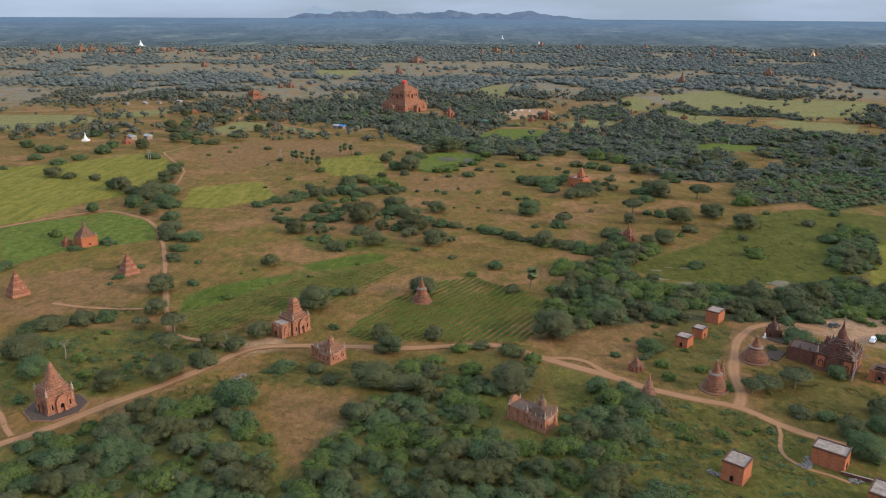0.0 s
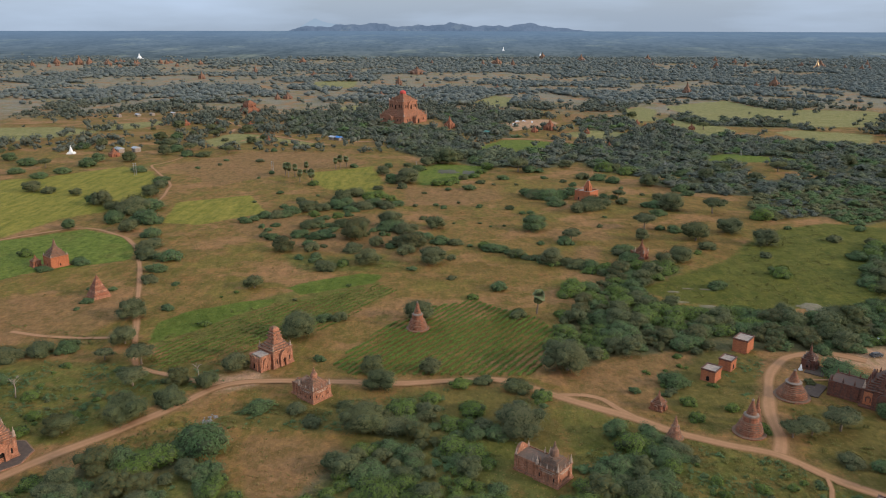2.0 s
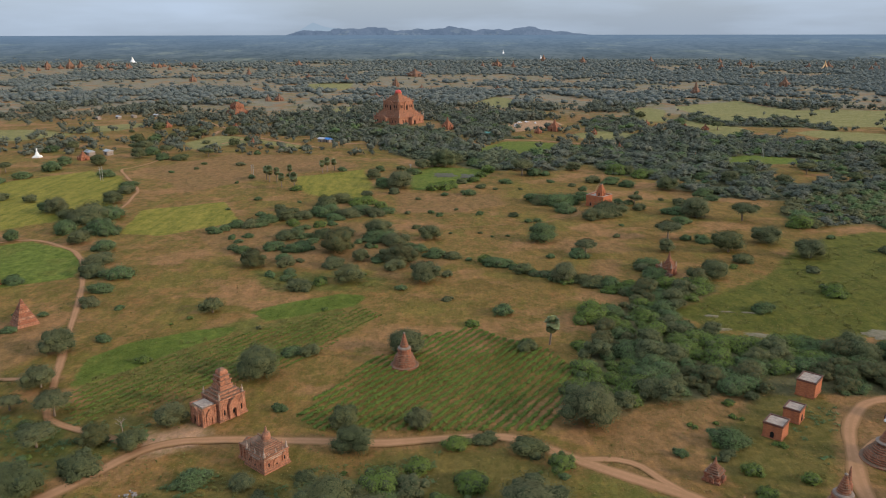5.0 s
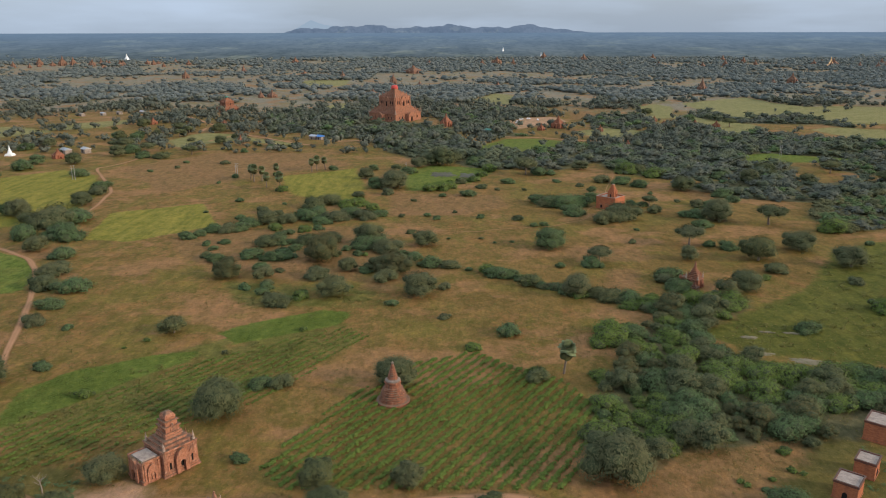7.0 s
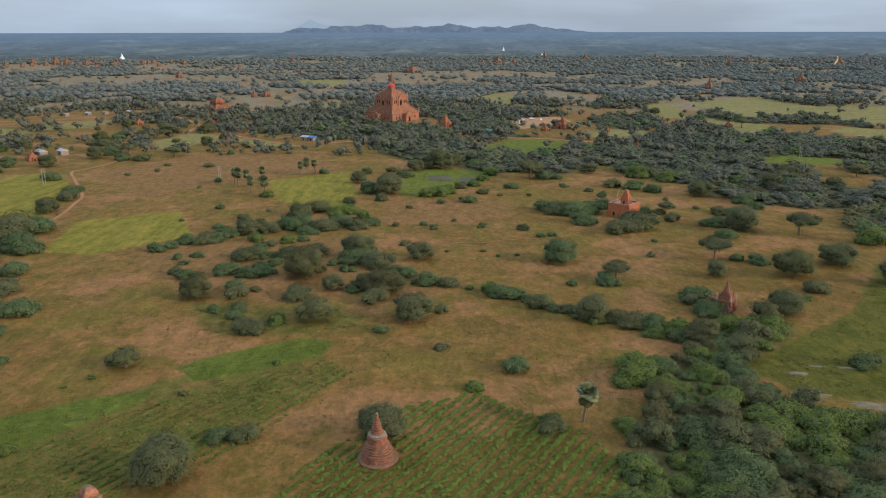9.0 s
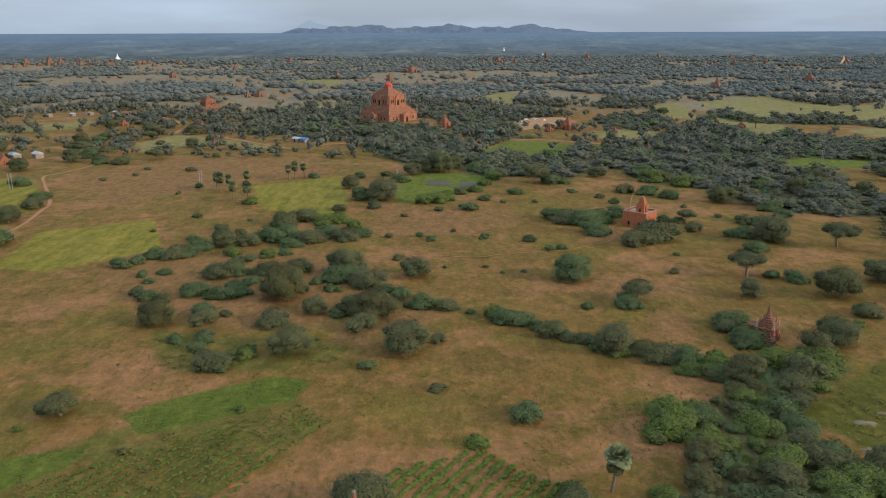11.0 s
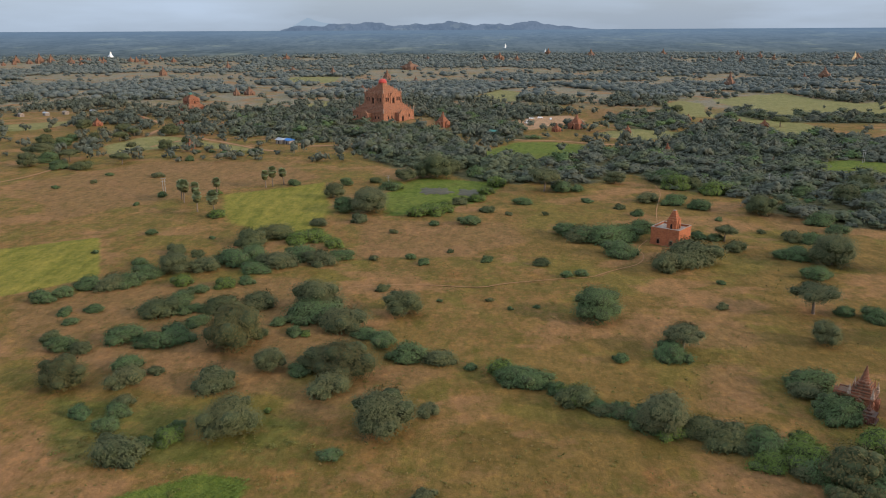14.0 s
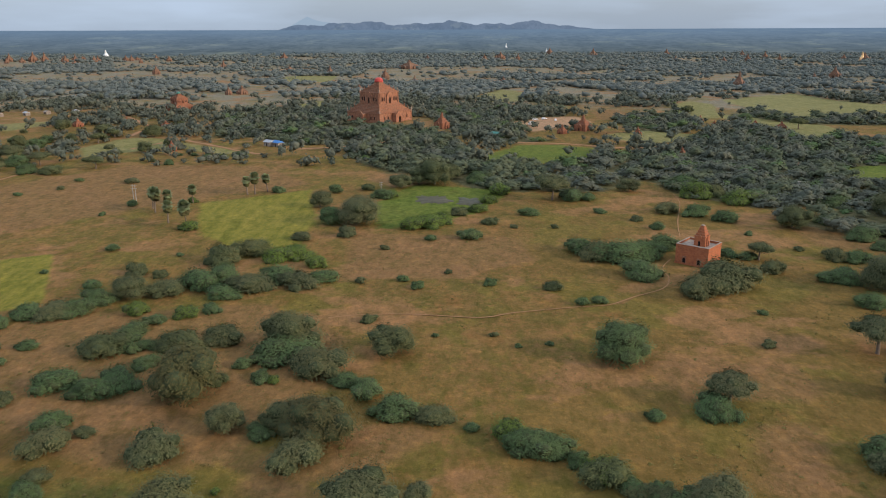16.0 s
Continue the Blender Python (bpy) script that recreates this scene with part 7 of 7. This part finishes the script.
def vehicle(name, x, y, turn, length, width, h, paint, label, category):
    e = thing(name, x, y, turn, label=label, category=category)
    bm = block(bmesh.new(), 0, 0, 0.35, 0.95, length, width, length * 0.98, width * 0.96)
    bmesh.ops.bevel(bm, geom=bm.edges[:], offset=0.08, segments=2, affect='EDGES')
    part("body", bm, paint, e)
    bm = block(bmesh.new(), -length * 0.08, 0, 0.94, h, length * 0.68, width * 0.92, length * 0.52, width * 0.76)
    bmesh.ops.bevel(bm, geom=bm.edges[:], offset=0.07, segments=2, affect='EDGES')
    cabin = part("cabin", bm, paint, e)
    for k in (-1, 1):
        part("side_window", block(bmesh.new(), -length * 0.08, k * width * 0.425, 1.02, h - 0.14, length * 0.52, 0.06, length * 0.42, 0.06), GLASS, cabin, "dark side glass")
    part("windscreen", block(bmesh.new(), length * 0.235, 0, 1.02, h - 0.12, 0.08, width * 0.72, 0.08, width * 0.64), GLASS, cabin, "dark windscreen")
    for sx in (-1, 1):
        for sy in (-1, 1):
            bm = turned([(0.33, -0.11), (0.35, -0.08), (0.35, 0.08), (0.33, 0.11)], 14)
            bmesh.ops.transform(bm, matrix=pose(sx * length * 0.31, sy * width * 0.47, 0.34, 90), verts=bm.verts)
            wheel = part("wheel", bm, RUBBER, e)
            bm = turned([(0.2, -0.125), (0.2, 0.125)], 10)
            bmesh.ops.transform(bm, matrix=pose(sx * length * 0.31, sy * width * 0.47, 0.34, 90), verts=bm.verts)
            part("rim", bm, TIN, wheel, "grey metal rim")


vehicle("car", 152, 208.5, 52, 4.6, 1.8, 1.75, CARPAINT, "white passenger car parked on the sandy ground", "car")
vehicle("car", 144.8, 221.5, 12, 4.3, 1.7, 1.5, DARKPAINT, "dark car parked on the sandy ground", "car")
vehicle("van", 139.5, 206.5, 100, 3.6, 1.6, 1.7, CARPAINT, "small white van parked behind the temple", "van")
for x, y, a in ((52, 858, 20), (58, 862, 10), (70, 866, 80), (84, 864, 5), (92, 868, 15), (100, 858, 85), (78, 832, 40)):
    vehicle("bus" if a == 40 else "car", x, y, a, 7.0 if a == 40 else 4.6, 2.2 if a == 40 else 1.8, 2.8 if a == 40 else 1.7, CARPAINT, "white vehicle parked on the sandy plaza", "car")


def posts(x, y, h, apart, turn=20.0):
    e = thing("utility_pole", x, y, turn, label="pair of pale power line posts with crossbars", category="utility pole", group="power line posts")
    for k in ((-1, 1) if apart else (0,)):
        part("post", turned([(0.16, -0.3), (0.10, h)], 8, 0, k * apart / 2), POST, e)
    for z in (h * 0.78, h * 0.94):
        part("crossbar", block(bmesh.new(), 0, 0.16, z, z + 0.14, apart + 1.6, 0.14), POST, e)


posts(-123, 545, 8.5, 1.0)
posts(-220, 535, 9.0, 1.4)
posts(250, 629, 7.5, 1.4)
posts(-18.4, 562, 6.0, 0.0)
posts(168, 560, 6.5, 0.0)


def heap(name, x, y, r, h, material, label, category, seed):
    """A loose pile of broken pieces, highest in the middle."""
    g = np.random.default_rng(seed)
    v, f = BALL_S
    if name == "rubble_heap":
        pile = thing(name, x, y, g.uniform(0, 360), label=label, category=category)
        stones = [mesh_of("stone", v * (1 + g.uniform(-0.3, 0.3, (len(v), 1))), f, None, material) for _ in range(5)]
        for k in range(34):
            a, d = g.uniform(0, 6.28), r * math.sqrt(g.random()) * 1.2
            stone = new("stone", stones[k % 5])
            stone.parent = pile
            wide = g.uniform(0.16, 0.42)
            stone.location, stone.scale, stone.rotation_euler = (d * math.cos(a), d * math.sin(a) * 0.7, h * 0.3 * (1 - d / r / 1.4)), (wide, wide, wide * 0.6), (g.uniform(-0.4, 0.4), 0, a)
        return
    items = [((v * (1 + g.uniform(-0.2, 0.2, (len(v), 1))), f, np.zeros((0, 3), int)), g.normal() * r * 0.3, g.normal() * r * 0.3, h * 0.2, r * g.uniform(0.5, 0.8), h / r * 0.6, g.uniform(0, 6)) for _ in range(7)]
    ob = new(name, mesh_of(name, *joined(items), material))
    ob.location = (x, y, 0)
    tagged(ob, label, category)


def flat_patch(name, x, y, rx, ry, turn, material, label, category, seed, z=0.03):
    """A thin uneven sheet lying on the ground."""
    g = random.Random(seed)
    n = 56
    ring = []
    for k in range(n):
        a = 2 * math.pi * k / n
        s = 1 + 0.5 * noise.noise((math.cos(a) * 1.6, math.sin(a) * 1.6, seed)) + 0.4 * noise.noise((math.cos(a) * 5, math.sin(a) * 5, seed + 7)) + g.uniform(-0.08, 0.08)
        ring.append((rx * s * math.cos(a), ry * s * math.sin(a)))
    verts = [(0, 0, z + 0.02)] + [(a * 0.9, b * 0.9, z + 0.015) for a, b in ring] + [(a, b, -0.12) for a, b in ring]
    tris = [(0, 1 + k, 1 + (k + 1) % n) for k in range(n)]
    quads = [(1 + k, 1 + n + k, 1 + n + (k + 1) % n, 1 + (k + 1) % n) for k in range(n)]
    ob = new(name, mesh_of(name, verts, tris, quads, material, True))
    ob.location, ob.rotation_euler = (x, y, 0), (0, 0, radians(turn))
    tagged(ob, label, category, kind="structure")


flat_patch('salt_crust', 145.5, 267.6, 5.3, 3.8, -12, SALT, 'pale dried mud crust in the wet meadow', 'dried mud', 0)
flat_patch('salt_crust', 96.9, 284.6, 2.4, 1.1, -12, SALT, 'pale dried mud crust in the wet meadow', 'dried mud', 1)
flat_patch('salt_crust', 94.6, 273.0, 4.6, 1.4, -12, SALT, 'pale dried mud crust in the wet meadow', 'dried mud', 2)
flat_patch('salt_crust', 105.8, 267.6, 4.1, 1.9, -12, SALT, 'pale dried mud crust in the wet meadow', 'dried mud', 3)
flat_patch('salt_crust', 110.4, 287.9, 2.4, 0.8, -12, SALT, 'pale dried mud crust in the wet meadow', 'dried mud', 4)
flat_patch('salt_crust', 103.4, 288.7, 2.5, 0.6, -12, SALT, 'pale dried mud crust in the wet meadow', 'dried mud', 5)
flat_patch('pond_water', 5.3, 552.6, 7.8, 8.9, 8, WATER, 'shallow grey pond water among green reeds', 'water', 20)
flat_patch('pond_water', 20.8, 548.6, 5.2, 8.7, 8, WATER, 'shallow grey pond water among green reeds', 'water', 21)
heap('rubble_heap', -59.5, 178.1, 2.3, 0.7, RUBBLE, 'low heap of pale grey broken stone', 'rubble', 30)
heap('rubble_heap', 70.9, 127.9, 1.8, 0.7, RUBBLE, 'low heap of pale grey broken stone', 'rubble', 31)
heap('rubble_heap', 96.4, 134.0, 1.7, 0.7, RUBBLE, 'low heap of pale grey broken stone', 'rubble', 32)
heap('rubble_heap', 94.2, 131.4, 1.4, 0.7, RUBBLE, 'low heap of pale grey broken stone', 'rubble', 33)
heap('rubble_heap', 103.7, 125.0, 1.4, 0.7, RUBBLE, 'low heap of pale grey broken stone', 'rubble', 34)
heap('termite_mound', -91.4, 137.3, 1.0, 1.6, BRICK_WORN, 'reddish earth termite mound among weeds', 'termite mound', 40)
heap('termite_mound', -85.5, 137.4, 0.9, 1.6, BRICK_WORN, 'reddish earth termite mound among weeds', 'termite mound', 41)


def notice_board(x, y, turn):
    e = thing("notice_board", x, y, turn, size=0.75, label="white notice board under a small grey roof at the car park", category="sign")
    part("board", block(bmesh.new(), 0, 0, 0.9, 2.3, 3.6, 0.12), WHITE, e)
    part("roof", block(bmesh.new(), 0, 0, 2.5, 2.75, 4.6, 1.1, 4.4, 0.3), TIN, e, "grey tin roof")
    for k in (-1, 1):
        part("post", turned([(0.09, -0.2), (0.09, 2.5)], 8, 0, k * 1.95), POST, e)


notice_board(152.5, 232.5, 5)


def dead_tree(x, y, h, seed, words):
    """A leafless tree: a bent tapered trunk and a few bare forked limbs."""
    g = random.Random(seed)
    e = thing("dead_tree", x, y, g.uniform(0, 360), label=words, category="tree")
    knee, top = Vector((h * 0.05, h * 0.02, h * 0.4)), Vector((h * 0.02, h * 0.06, h * 0.72))
    v, q = limbs([((0, 0, -0.2), knee, h * 0.028, h * 0.021), (knee, top, h * 0.021, h * 0.012)], 8)
    new("trunk", mesh_of("trunk", v, None, q, DRY_WOOD, True)).parent = e
    for k in range(9):
        a = k * 2.4 + g.uniform(-0.4, 0.4)
        foot = knee.lerp(top, g.uniform(0.3, 1.0))
        out = Vector((math.cos(a), math.sin(a), g.uniform(0.5, 1.1))) * h * g.uniform(0.14, 0.24)
        tip = foot + out
        lines = [(foot, tip, h * 0.010, h * 0.005)]
        for side in (-0.5, 0.5):
            twig = Vector((math.cos(a + side), math.sin(a + side), 0.5)) * h * 0.12
            lines.append((tip, tip + twig, h * 0.005, h * 0.002))
        v, q = limbs(lines, 5)
        new("branch", mesh_of("branch", v, None, q, DRY_WOOD, True)).parent = e


DRY_WOOD = plain("bleached_dead_wood", (0.34, 0.26, 0.21), (0.22, 0.165, 0.13), 0.9, 3.0)
dead_tree(-119.5, 190.6, 7.0, 1, "bare leafless tree with forked grey branches")
dead_tree(129.4, 178.4, 12.5, 2, "tall bleached dead tree leaning beside the temple")
dead_tree(-70.5, 203.5, 5.0, 3, "fallen looking bare thorn tree beside the track")

low_wall = thing("boundary_wall", 105.6, 125.5, -31, label="low dark brick wall between two shelters", category="wall")
part("wall", worn(block(bmesh.new(), 0, 0, -0.2, 0.7, 9.6, 0.35), 0.03, 4), BRICK_DARK, low_wall)
part("coping", worn(block(bmesh.new(), 0, 0, 0.704, 0.8, 9.7, 0.45), 0.02, 5), CONCRETE, low_wall, "pale worn coping")

marker = thing("stone_marker", 115.7, 211.2, 15, label="small whitewashed stone marker beside the dark shrine", category="marker")
part("base", block(bmesh.new(), 0, 0, -0.1, 0.4, 1.0, 1.0, 0.9, 0.9), WHITE, marker)
part("pillar", turned([(0.34, 0.4), (0.38, 0.7), (0.30, 1.3), (0.18, 1.7), (0.05, 1.95)], 12), WHITE, marker)
